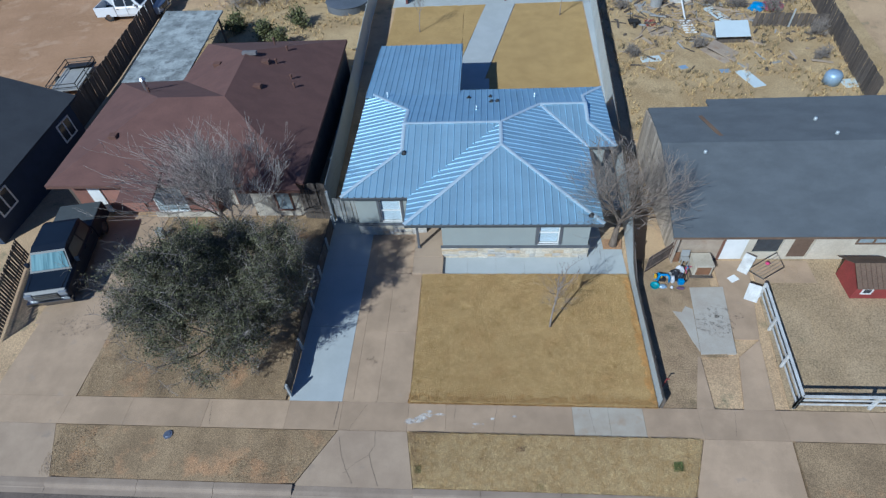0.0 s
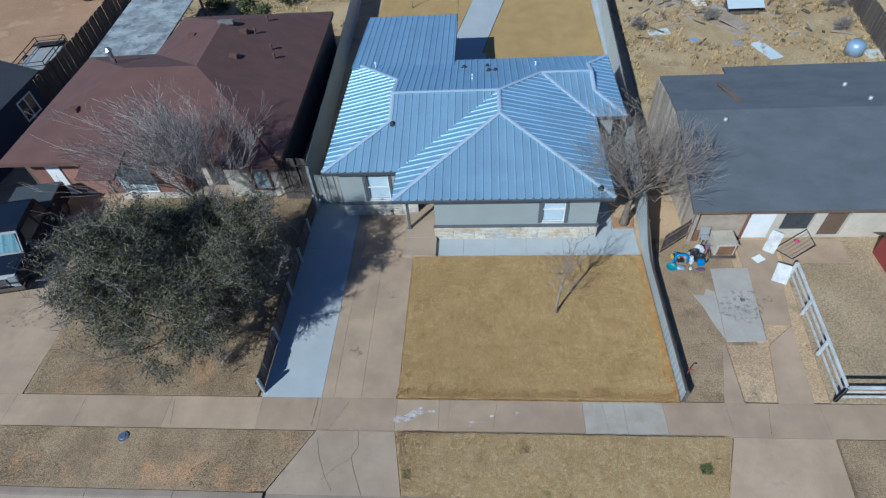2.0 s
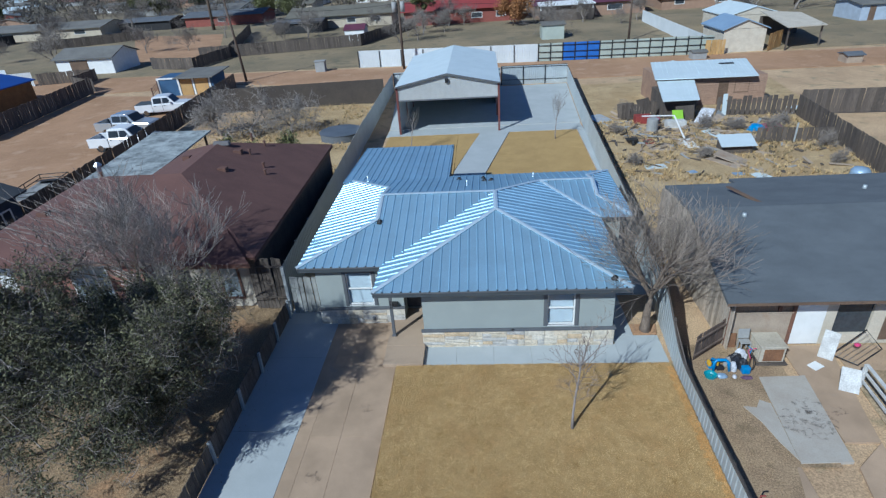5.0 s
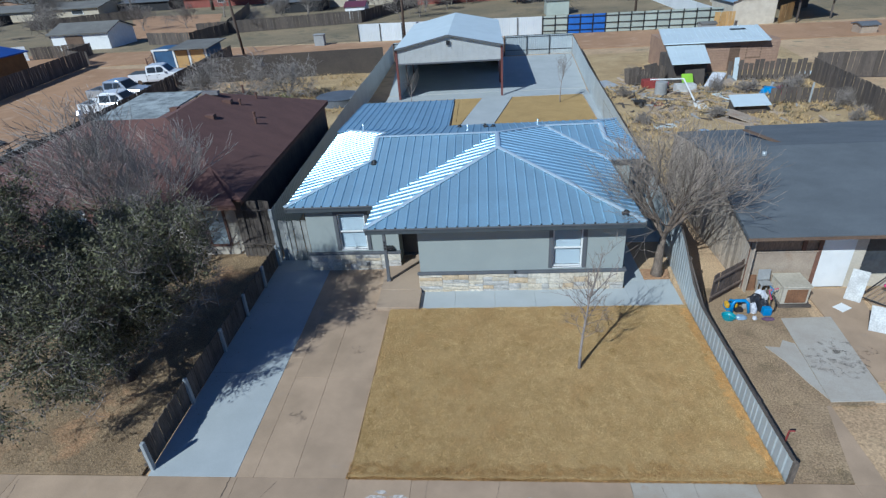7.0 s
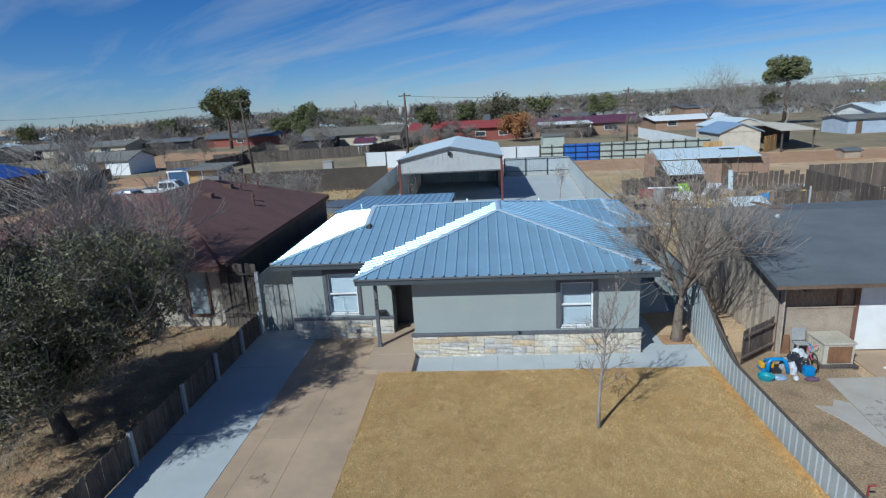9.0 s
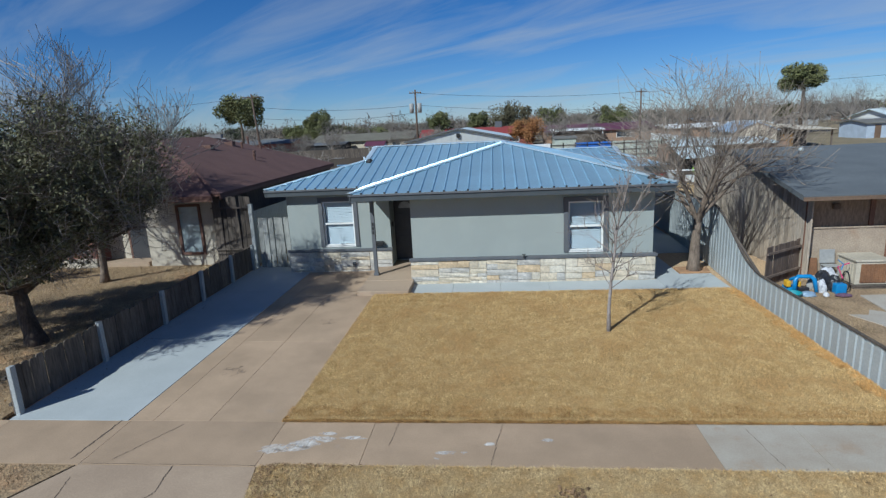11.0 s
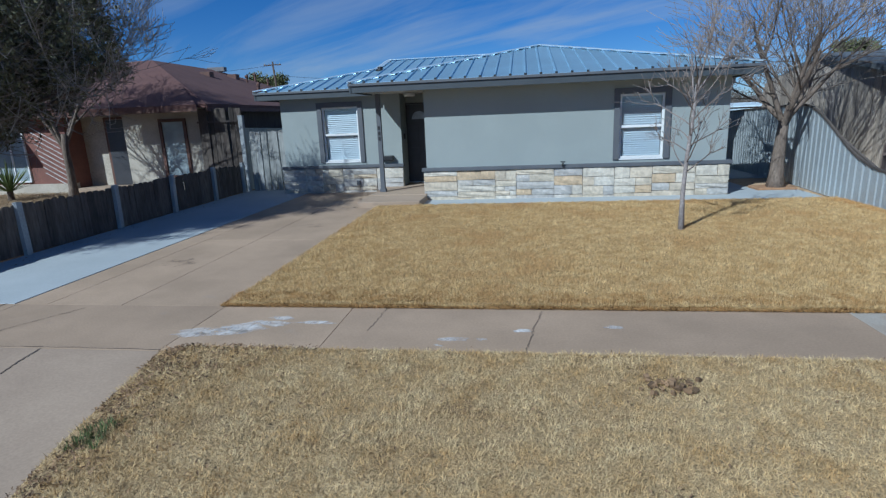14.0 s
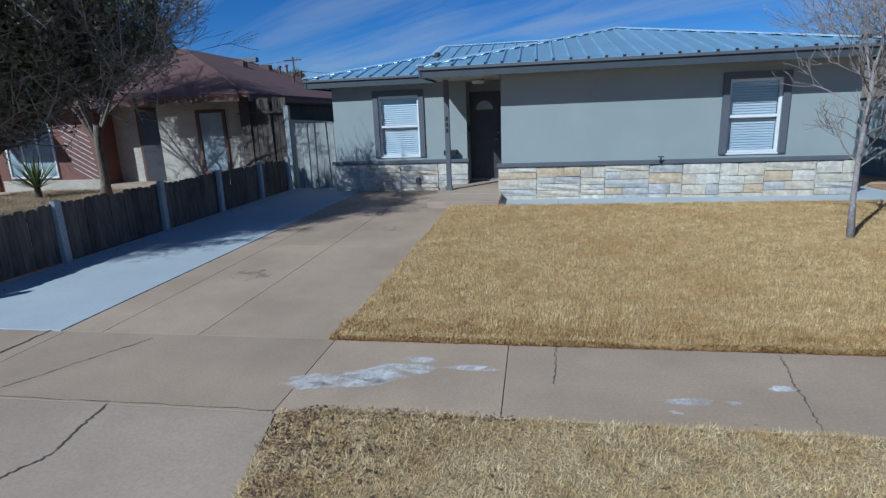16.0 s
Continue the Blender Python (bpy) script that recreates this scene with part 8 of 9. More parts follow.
part("tongue", Mesh().tube([rot @ Vector((0, -1.8, 0.5)), rot @ Vector((0, -3.0, 0.42))], [0.05, 0.05], 5), M_BLACK, tl)

# ---- neighbour's side wall boards, clutter ----
M_GREYBOARD = mat("silvered_board", (0.42, 0.355, 0.285), (0.31, 0.25, 0.19), 1.5, 30, 0.3, 0.92, 0, 0.4, 0.006, rand=0.3, stretch=(1, 1, 0.12))
rb = random.Random(17)
y = 14.05
while y < 22.0:
    w = rb.uniform(0.14, 0.24)
    z1 = (2.12 + (y - 13.55) * 0.16 if y < 18.6 else 2.92 - (y - 18.6) * 0.15)
    part("board", Mesh().box(9.935, 9.975, y, y + w - 0.012, -0.1, z1 - rb.uniform(0.0, 0.06)), M_GREYBOARD, rh)
    y += w

M_TOYBLUE = mat("bright_blue_plastic", (0.02, 0.22, 0.50), (0.018, 0.19, 0.44), 2, 20, 0.06, 0.35)
M_TOYYELLOW = mat("yellow_plastic", (0.65, 0.38, 0.03), (0.58, 0.33, 0.03), 2, 20, 0.06, 0.35)
M_TEAL = mat("teal_plastic", (0.03, 0.28, 0.33), (0.025, 0.24, 0.29), 2, 20, 0.06, 0.4)
M_BAGBLACK = mat("black_plastic_bag", (0.02, 0.02, 0.024), (0.03, 0.03, 0.035), 6, 30, 0.2, 0.3, 0, 0.8, 0.02)
M_BAGWHITE = mat("white_cloth_heap", (0.62, 0.62, 0.64), (0.42, 0.43, 0.46), 6, 30, 0.15, 0.8, 0, 0.6, 0.02)
M_LIME = mat("lime_plastic", (0.30, 0.55, 0.05), (0.26, 0.48, 0.045), 2, 20, 0.06, 0.4)
M_PINK = mat("pink_fabric", (0.55, 0.05, 0.16), (0.45, 0.045, 0.13), 4, 20, 0.2, 0.85)
M_PURPLE = mat("dull_purple_cloth", (0.13, 0.075, 0.12), (0.09, 0.05, 0.085), 5, 30, 0.3, 0.9, 0, 0.4, 0.01)
M_RUSTPANEL = mat("rusty_louvre", (0.24, 0.12, 0.06), (0.17, 0.085, 0.045), 3, 30, 0.2, 0.9, 0, 0.3, 0.01)
M_REDPAINT = mat("faded_red_paint", (0.27, 0.045, 0.04), (0.22, 0.04, 0.035), 3, 20, 0.15, 0.75)


def heap(x, y, z, rx, ry, h, seed, n=10):
    """A crumpled lump."""
    r = random.Random(seed)
    bm = bmesh.new()
    bmesh.ops.create_icosphere(bm, subdivisions=3, radius=1)
    for v in bm.verts:
        k = 1 + 0.22 * noise.noise(Vector((v.co.x * 2.1 + seed, v.co.y * 2.1, v.co.z * 2.1))) + r.uniform(-0.05, 0.05)
        v.co = Vector((x + v.co.x * rx * k, y + v.co.y * ry * k, z + max(-0.15, v.co.z) * h * k))
    me = bpy.data.meshes.new("heap")
    bm.to_mesh(me)
    bm.free()
    return me


ex = thing("toy_digger", (9.38, 13.1, 0), "bright blue ride-on toy digger with yellow seat", "toy")
part("boom", Mesh().tube([(9.17, 13.02, 0.02), (9.18, 13.06, 0.30), (9.26, 13.1, 0.37), (9.52, 13.1, 0.37), (9.60, 13.06, 0.30), (9.63, 12.98, 0.02)], [0.045, 0.05, 0.05, 0.05, 0.05, 0.04], 8), M_TOYBLUE, ex, "blue plastic boom", 0, True)
part("arm", Mesh().tube([(9.26, 13.1, 0.36), (9.22, 13.3, 0.26), (9.2, 13.42, 0.05)], [0.035, 0.035, 0.03], 8), M_TOYBLUE, ex, "", 0, True)
part("seat", Mesh().box(9.02, 9.12, 13.08, 13.26, 0.12, 0.27).box(9.28, 9.36, 13.12, 13.26, 0.1, 0.24), M_TOYYELLOW, ex, "yellow seat", 0.03)
part("base", Mesh().box(9.06, 9.42, 13.1, 13.4, 0.0, 0.11), M_TOYBLUE, ex, "", 0.04)
part("tread", Mesh().box(9.28, 9.5, 13.02, 13.2, 0.0, 0.12), M_BAGBLACK, ex, "black moulded tread", 0.03)
tub = Mesh()
prof3 = [(0.15, 0.0), (0.18, 0.10), (0.195, 0.105), (0.195, 0.09), (0.14, 0.02)]
for i in range(20):
    a = 2 * math.pi * i / 20
    tub.v += [(8.99 + math.cos(a) * q, 12.76 + math.sin(a) * q, z) for q, z in prof3]
for i in range(20):
    for j in range(4):
        a, b = i * 5 + j, ((i + 1) % 20) * 5 + j
        tub.f.append((a, b, b + 1, a + 1))
tub.f.append(tuple(i * 5 + 4 for i in range(20)))
tub.f.append(tuple(i * 5 for i in range(19, -1, -1)))
lone("plastic_tub", tub, M_TEAL, "shallow round teal plastic tub on bare dirt", "tub", smooth=False)
for x, y, rx, ry, h, sd_, m_, nm, lb in ((9.9, 13.3, 0.24, 0.20, 0.42, 3, M_BAGBLACK, "rubbish_bag", "black rubbish bag in the toy pile"), (10.08, 13.16, 0.17, 0.16, 0.34, 9, M_BAGBLACK, "rubbish_bag", "small dark rubbish bag"),
                                   (10.14, 13.5, 0.22, 0.13, 0.42, 5, M_BAGWHITE, "crumpled_cloth", "heap of pale cloth and bags"), (9.78, 13.08, 0.10, 0.14, 0.27, 8, M_BAGWHITE, "crumpled_cloth", "crumpled clear plastic sheet"),
                                   (9.32, 12.74, 0.17, 0.10, 0.10, 31, M_SKYROOF, "crumpled_bag", "pale blue plastic bag in the toy pile"), (9.68, 12.7, 0.06, 0.07, 0.08, 30, M_BAGWHITE, "crumpled_bag", "crumpled white plastic bag in the toy pile"),
                                   (10.02, 12.66, 0.17, 0.08, 0.06, 32, M_PURPLE, "crumpled_cloth", "dull purple cloth lying in the toy pile"), (9.68, 13.28, 0.12, 0.12, 0.30, 34, M_GREYW, "crumpled_bag", "grey plastic toy hood in the pile")):
    lone(nm, heap(x, y, 0.03, rx, ry, h, sd_), m_, lb, "bag")
lone("toy_crate", Mesh().box(9.97, 10.2, 12.84, 13.02, 0.0, 0.24), M_TOYBLUE, "bright blue plastic crate", "crate", bevel=0.03)
part_bike = thing("bicycle", (10.33, 13.2, 0), "small bicycle wheel with pink and blue tubes leaning in the pile", "bicycle")
ring = [(10.32 + 0.05 * math.cos(2 * math.pi * i / 20), 13.12 + 0.22 * math.cos(2 * math.pi * i / 20), 0.24 + 0.22 * math.sin(2 * math.pi * i / 20)) for i in range(21)]
part("tyre", Mesh().tube(ring, [0.016] * 21, 6, False), M_RUBBER, part_bike)
part("frame", Mesh().tube([(10.36, 13.3, 0.24), (10.28, 13.4, 0.50), (10.5, 13.35, 0.60)], [0.015] * 3, 6), M_PINK, part_bike, "pink frame tube")
part("handlebar", Mesh().tube([(10.3, 13.3, 0.45), (10.36, 13.34, 0.58), (10.24, 13.36, 0.68)], [0.013] * 3, 6), M_TOYBLUE, part_bike, "blue handlebar tube")
lone("rusty_sheet", Mesh().obox(Matrix.Translation((10.14, 14.16, 0.0)) @ Matrix.Rotation(radians(-9), 4, "X"), 0.26, 0.03, 0.52), M_RUSTPANEL, "rusty brown sheet leaning on the block wall", "sheet", bevel=0.008)
ch_ = thing("plastic_chair", (10.45, 14.02, 0), "grey plastic chair pushed against the block wall", "chair")
part("seat", Mesh().box(10.28, 10.62, 13.86, 14.12, 0.36, 0.39), M_GREYW, ch_, "", 0.02)
part("backrest", Mesh().obox(Matrix.Translation((10.45, 14.13, 0.40)) @ Matrix.Rotation(radians(-8), 4, "X"), 0.36, 0.03, 0.34), M_GREYW, ch_, "", 0.014)
for x, y in ((10.31, 13.88), (10.59, 13.88), (10.31, 14.1), (10.59, 14.1)):
    part("leg", Mesh().box(x - 0.018, x + 0.018, y - 0.018, y + 0.018, 0.0, 0.36), M_GREYW, ch_)

ac = thing("evaporative_cooler", (11.0, 13.7, 0), "old tan evaporative cooler with rusty panels on a pallet", "cooler")
for y in (13.22, 13.62, 13.96):
    part("pallet_runner", Mesh().box(10.56, 11.46, y, y + 0.08, 0.0, 0.055), M_FENCE_WOOD, ac, "", 0.006)
for i in range(6):
    part("pallet_board", Mesh().box(10.56, 11.46, 13.2 + i * 0.145, 13.31 + i * 0.145, 0.057, 0.075), M_FENCE_WOOD, ac)
part("cabinet", Mesh().box(10.64, 11.38, 13.32, 14.04, 0.078, 0.62), mat("tan_enamel", (0.50, 0.45, 0.36), (0.42, 0.37, 0.29), 2, 20, 0.12, 0.6, 0, 0.1, 0.005, spots=(0.28, 0.16, 0.08), spot_scale=3, spot_at=0.62), ac, "tan enamel cabinet", 0.012)
part("lid", Mesh().box(10.61, 11.41, 13.29, 14.07, 0.622, 0.672), MATS["tan_enamel"], ac, "dented tan lid", 0.015)
part("front_panel", Mesh().box(10.74, 11.31, 13.304, 13.318, 0.12, 0.57), M_RUSTPANEL, ac, "rusty front panel")
for i in range(6):
    part("louvre", Mesh().box(10.77 + i * 0.09, 10.81 + i * 0.09, 13.29, 13.303, 0.14, 0.55), M_RUSTPANEL, ac, "rusty louvre slat" if i == 0 else "")
    part("side_louvre", Mesh().box(10.622, 10.638, 13.42 + i * 0.095, 13.465 + i * 0.095, 0.14, 0.55), MATS["tan_enamel"], ac)
lone("leaning_door", Mesh().obox(Matrix.Translation((12.75, 13.55, 0.0)) @ Matrix.Rotation(radians(-38), 4, "Z") @ Matrix.Rotation(radians(-12), 4, "X"), 0.42, 0.045, 0.95), M_OLDWHITE, "old white panel door leaning upright", "door", bevel=0.01)
lone("leaning_board", Mesh().obox(Matrix.Translation((12.62, 12.05, 0.0)) @ Matrix.Rotation(radians(-25), 4, "Z") @ Matrix.Rotation(radians(-40), 4, "X"), 0.5, 0.03, 0.7), M_OLDWHITE, "white painted board propped on the rail fence", "board", bevel=0.01)
lone("paper_sheet", Mesh().obox(Matrix.Translation((12.3, 13.2, 0.004)) @ Matrix.Rotation(0.5, 4, "Z"), 0.4, 0.3, 0.012), M_WHITE, "white paper lying on the concrete", "paper")
gt = thing("wire_gate", (13.7, 13.3, 0), "bent black tube gate frame lying open", "gate")
gl = [(12.95, 13.6, 0.12), (13.45, 13.1, 0.10), (14.35, 13.55, 0.35), (14.05, 14.0, 0.75), (12.95, 13.6, 0.12)]
part("tube_frame", Mesh().tube(gl, [0.022] * 5, 6), M_BLACK, gt)
for k in range(1, 5):
    p, q = Vector(gl[0]).lerp(Vector(gl[1]), k / 5), Vector(gl[3]).lerp(Vector(gl[2]), k / 5)
    part("wire", Mesh().tube([p, q], [0.006, 0.006], 4), M_STEEL, gt)
part("toy_ball", Mesh().tube([(13.75, 13.75, 0.3 + 0.02 * i) for i in range(7)], [0.03, 0.07, 0.09, 0.1, 0.09, 0.07, 0.03], 10), M_PINK, gt, "pink ball caught on the gate", 0, True)
dh = thing("play_house", (17.2, 12.8, 0), "red painted play house with a slatted roof", "playhouse")
part("wall", Mesh().box(16.5, 17.9, 12.2, 13.5, 0.0, 0.85), M_REDPAINT, dh, "faded red boards", 0.01)
for i in range(9):
    x = 16.35 + i * 0.19
    part("roof_slat", Mesh().slab([(x, 12.0, 0.86), (x + 0.17, 12.0, 0.86), (x + 0.17, 12.85, 1.42), (x, 12.85, 1.42)], 0.03), M_BROWNPANEL, dh)
    part("roof_slat", Mesh().slab([(x, 12.85, 1.42), (x + 0.17, 12.85, 1.42), (x + 0.17, 13.7, 0.86), (x, 13.7, 0.86)], 0.03), M_BROWNPANEL, dh)
part("gable", Mesh().add([(16.5, 12.2, 0.85), (16.5, 13.5, 0.85), (16.5, 12.85, 1.35), (16.55, 12.2, 0.85), (16.55, 13.5, 0.85), (16.55, 12.85, 1.35)], [(0, 2, 1), (3, 4, 5), (0, 3, 5, 2), (1, 2, 5, 4)]), M_REDPAINT, dh)
plain_window(dh, 16.75, 17.15, 0.3, 0.65, 12.2, "y", M_WHITE, M_PANE, 0, -1, 0.03, 0.05, "small white-framed opening")
lone("hose_bib_stand", Mesh().tube([(8.35, 8.15, 0.0), (8.37, 8.15, 0.55), (8.45, 8.1, 0.6)], [0.02, 0.02, 0.02], 6), M_REDPAINT, "small red hydrant pipe by the fence", "pipe")
lone("water_meter", Mesh().cyl(-9.47, 5.86, 0.005, 0.05, 0.17, 0.16, 20).cyl(-9.47, 5.86, 0.05, 0.075, 0.11, 0.09, 16), M_STEEL, "round metal water meter lid in the verge", "meter", smooth=False)
lone("cable_box", Mesh().box(-13.9, -13.6, 15.6, 15.9, -0.02, 0.5), M_GREYW, "grey box on a post by the driveway", "box", bevel=0.02)

# yucca and small plants by the brown house
yu = thing("yucca", (-11.9, 15.6, 0), "spiky green yucca beside the brown house", "plant")
ym = Mesh()
ry = random.Random(6)
for i in range(90):
    a, e = ry.uniform(0, 6.28), ry.uniform(0.15, 1.35)
    L = ry.uniform(0.6, 1.0)
    dv = Vector((math.cos(a) * math.cos(e), math.sin(a) * math.cos(e), math.sin(e)))
    sd2 = dv.cross(Vector((0, 0, 1))).normalized() * 0.02
    b0 = Vector((-11.9, 15.6, 0.25)) + dv * 0.05
    ym.add([b0 - sd2, b0 + sd2, b0 + dv * L * 0.6 + sd2 * 0.9, b0 + dv * L, b0 + dv * L * 0.6 - sd2 * 0.9], [(0, 1, 2, 3, 4)])
part("leaf_rosette", ym, M_WEED, yu, "stiff green blades")
part("stem", Mesh().cyl(-11.9, 15.6, -0.05, 0.28, 0.09, 0.07, 8), M_BARK, yu)

# things lying in the cluttered back yard
cl_r = random.Random(21)


def sheet(name, x, y, w, d, rz, material, label, tilt=0.0, h=0.04, lift=0.012):
    lone(name, Mesh().obox(Matrix.Translation((x, y, gz(y) + lift)) @ Matrix.Rotation(rz, 4, "Z") @ Matrix.Rotation(tilt, 4, "X"), w, d, h), material, label, "sheet" if "sheet" in name else "board", bevel=0.008)


sheet("metal_sheet", 12.8, 32.2, 1.3, 0.7, 0.1, M_SHEETR, "white metal sheet lying in dry grass")
sheet("metal_sheet", 18.9, 38.6, 0.8, 2.6, 0.35, M_SHEETR, "pale corrugated sheet lying in the yard")
sheet("metal_sheet", 18.2, 29.4, 0.8, 2.0, 0.3, M_SHEETR, "long white sheet lying by the roof edge")
sheet("plywood_board", 17.2, 32.6, 1.1, 2.2, 0.5, M_TANBLOCK, "grey plywood board lying flat")
sheet("plywood_board", 14.3, 36.2, 1.6, 1.4, 0.05, M_TANBLOCK, "sheet of worn plywood")
sheet("red_board", 13.9, 37.6, 0.7, 1.0, 0.0, M_REDPAINT, "red painted board on the ground")
sheet("metal_sheet", 13.8, 40.2, 0.9, 1.5, 0.05, M_GREYW, "grey folded sheet on the ground")
sheet("metal_sheet", 11.8, 44.8, 1.4, 2.2, 0.3, M_SHEET, "dull metal sheet by the shed")
sheet("metal_sheet", 25.0, 67.6, 1.2, 2.0, 0.5, M_SHEETR, "bright sheet lying in the alley")
sheet("metal_sheet", 27.8, 45.4, 1.6, 0.9, 0.1, M_SHEETR, "bright sheet beside the fence")
sheet("plywood_board", 14.6, 31.0, 0.5, 0.4, 0.3, M_SKYROOF, "small blue scrap on the dry grass")
sheet("plywood_board", 17.0, 30.4, 0.6, 0.4, 0.1, M_SKYROOF, "small pale blue scrap in the grass")
wb = thing("wheelbarrow", (12.6, 37.4, gz(37.4)), "black wheelbarrow lying in the yard", "wheelbarrow")
z0 = gz(37.4)
part("tray", Mesh().add([(12.2, 37.1, z0 + 0.35), (13.0, 37.1, z0 + 0.35), (13.0, 37.7, z0 + 0.35), (12.2, 37.7, z0 + 0.35), (12.35, 37.2, z0 + 0.08), (12.85, 37.2, z0 + 0.08), (12.85, 37.6, z0 + 0.08), (12.35, 37.6, z0 + 0.08)], [(4, 5, 6, 7), (0, 1, 5, 4), (1, 2, 6, 5), (2, 3, 7, 6), (3, 0, 4, 7)]), M_BLACK, wb)
part("handle", Mesh().tube([(12.5, 37.7, z0 + 0.2), (12.55, 38.9, z0 + 0.6)], [0.03, 0.03], 6), M_BLACK, wb)
part("wheel", Mesh().tube([(12.55, 36.95, z0 + 0.18), (12.65, 36.95, z0 + 0.18)], [0.18, 0.18], 14), M_RUBBER, wb)
ld = thing("ladder_frame", (16.4, 38.0, gz(38)), "white slatted frame lying in the yard", "frame")
for i in range(6):
    part("slat", Mesh().box(15.9, 16.7, 35.8 + i * 0.35, 35.95 + i * 0.35, gz(36) + 0.015, gz(36) + 0.07), M_WHITE, ld)
part("rail", Mesh().tube([(16.4, 37.9, gz(38) + 0.05), (16.6, 41.2, gz(41) + 0.9)], [0.06, 0.06], 6), M_WHITE, ld, "white pipe")
part("rail", Mesh().tube([(16.6, 41.2, gz(41) + 0.9), (14.3, 41.4, gz(41) + 0.9)], [0.05, 0.05], 6), M_WHITE, ld)
lone("toy_slide", Mesh().add([(16.6, 41.0, gz(41)), (17.4, 41.0, gz(41)), (17.6, 42.4, gz(42) + 0.9), (16.8, 42.4, gz(42) + 0.9), (16.6, 41.0, gz(41) + 0.12), (17.4, 41.0, gz(41) + 0.12), (17.6, 42.4, gz(42) + 1.02), (16.8, 42.4, gz(42) + 1.02)],
     [(3, 2, 1, 0), (4, 5, 6, 7), (0, 1, 5, 4), (1, 2, 6, 5), (2, 3, 7, 6), (3, 0, 4, 7)]), M_LIME, "lime green plastic toy slide", "toy", bevel=0.03)
lone("red_chest", Mesh().box(14.2, 15.4, 42.6, 43.4, gz(43), gz(43) + 0.6), M_REDPAINT, "red painted chest by the shed", "chest", bevel=0.03)
picket_fence("board_pen", "dark board pen beside the shed", [(13.4, 44.0), (16.2, 44.3)], lambda y: 1.3, M_FENCE_WOOD, 0.20, 0.02, (), rails=2, dog=False, jag=0.15, seed=41)
lone("crumpled_tarp", heap(22.9, 39.5, gz(39.5) + 0.05, 0.9, 0.5, 0.5, 12), M_PINK, "pink and blue fabric heap", "heap")
lone("crumpled_tarp", heap(21.9, 39.4, gz(39.4) + 0.05, 0.6, 0.5, 0.45, 13), M_TOYBLUE, "bright blue tarpaulin heap", "heap")
lone("old_mattress", Mesh().obox(Matrix.Translation((19.4, 42.6, gz(42.6) + 0.3)) @ Matrix.Rotation(-0.6, 4, "Z") @ Matrix.Rotation(0.35, 4, "X"), 1.0, 2.0, 0.2), M_BAGWHITE, "white metal bed frame leaning in the grass", "bed", bevel=0.05)
rk = thing("rabbit_hutch", (17.2, 34.5, gz(34.5)), "wooden hutch with a pale blue sheet roof", "hutch")
part("body", Mesh().box(17.6, 19.4, 34.2, 35.4, gz(34.5), gz(34.5) + 0.6), M_FENCE_WOOD, rk, "dark board body", 0.01)
part("roof", Mesh().slab([(17.3, 33.9, gz(34.5) + 0.62), (19.5, 33.9, gz(34.5) + 0.62), (19.8, 35.7, gz(34.5) + 0.85), (17.6, 35.7, gz(34.5) + 0.85)], 0.04), M_SHEETR, rk, "pale sheet roof")
dt = thing("round_tank", (22.6, 28.7, gz(28.7)), "light blue round plastic tank behind the house", "tank")
part("shell", Mesh().tube([(22.6, 28.7, gz(28.7) + v) for v in (0, 0.55, 0.72, 0.78)], [0.48, 0.48, 0.36, 0.10], 20), M_SKYROOF, dt, "pale blue shell", 0, True)
sheet("metal_sheet", 24.0, 28.6, 1.6, 0.9, 0.1, M_SHEETR, "white panel leaning behind the tank")
pool = thing("round_pool", (-9.2, 42.4, gz(42.4)), "round above-ground pool with dark cover", "pool")
zp = gz(42.4)
part("wall", Mesh().tube([(-9.2, 42.4, zp - 0.05), (-9.2, 42.4, zp + 0.62)], [1.72, 1.72], 32), M_SH3, pool, "grey sheet wall", 0, False)
part("cover", Mesh().tube([(-9.2, 42.4, zp + 0.625), (-9.2, 42.4, zp + 0.66)], [1.78, 1.6], 32), mat("slate_pool_cover", (0.11, 0.125, 0.15), (0.085, 0.10, 0.12), 1, 12, 0.15, 0.6), pool, "dark slate cover")
lone("tarp_heap", heap(-16.0, 55.0, gz(55) + 0.1, 1.3, 0.7, 1.1, 15), M_BAGBLACK, "black tarpaulin heap beside the fence", "heap")
for i, (x, y, sx_, sy_) in enumerate(((-12.5, 39.0, 1.6, 0.9), (-14.5, 37.2, 1.2, 1.0), (-17.5, 38.5, 1.5, 1.2), (-13.0, 35.5, 1.0, 0.8))):
    t = thing("shrub", (x, y, gz(y)), "tangled dark green shrub in the back yard", "shrub", "backyard shrubs")
    lm = grow((x, y, gz(y) - 0.05), 0.3, 0.04, 60 + i, 4, 1.0, 0.2, (4, 5), 0.75, 0.2, 0.2, 0, (0, 0), 0.6)
    tree_parts(t, lm, 4, M_BARK_GREY, M_TWIG, 1, 5)
    part("leaf_crown", leaf_cloud(lm, 2, 1400, 0.10, 70 + i, 0.15, 1.6), M_LEAF2, t)
for i, (x, y, h, lx) in enumerate(((-16.9, 43.3, 1.1, 1.9), (-20.5, 45.0, 0.8, 1.5), (-14.2, 44.6, 0.8, 1.3))):
    t = thing("bare_tree", (x, y, gz(y)), "low leafless tangled tree in the back yard", "tree", "backyard bare trees")
    tree_parts(t, grow((x, y, gz(y) - 0.1), h, 0.17, 80 + i, 5, 0.98, 0.10, (3, 5), 0.74, 0.16, 0.3, 0, (0, 0), lx), 5, M_BARK_GREY, M_TWIG_PALE, 2, 6, 0.011)
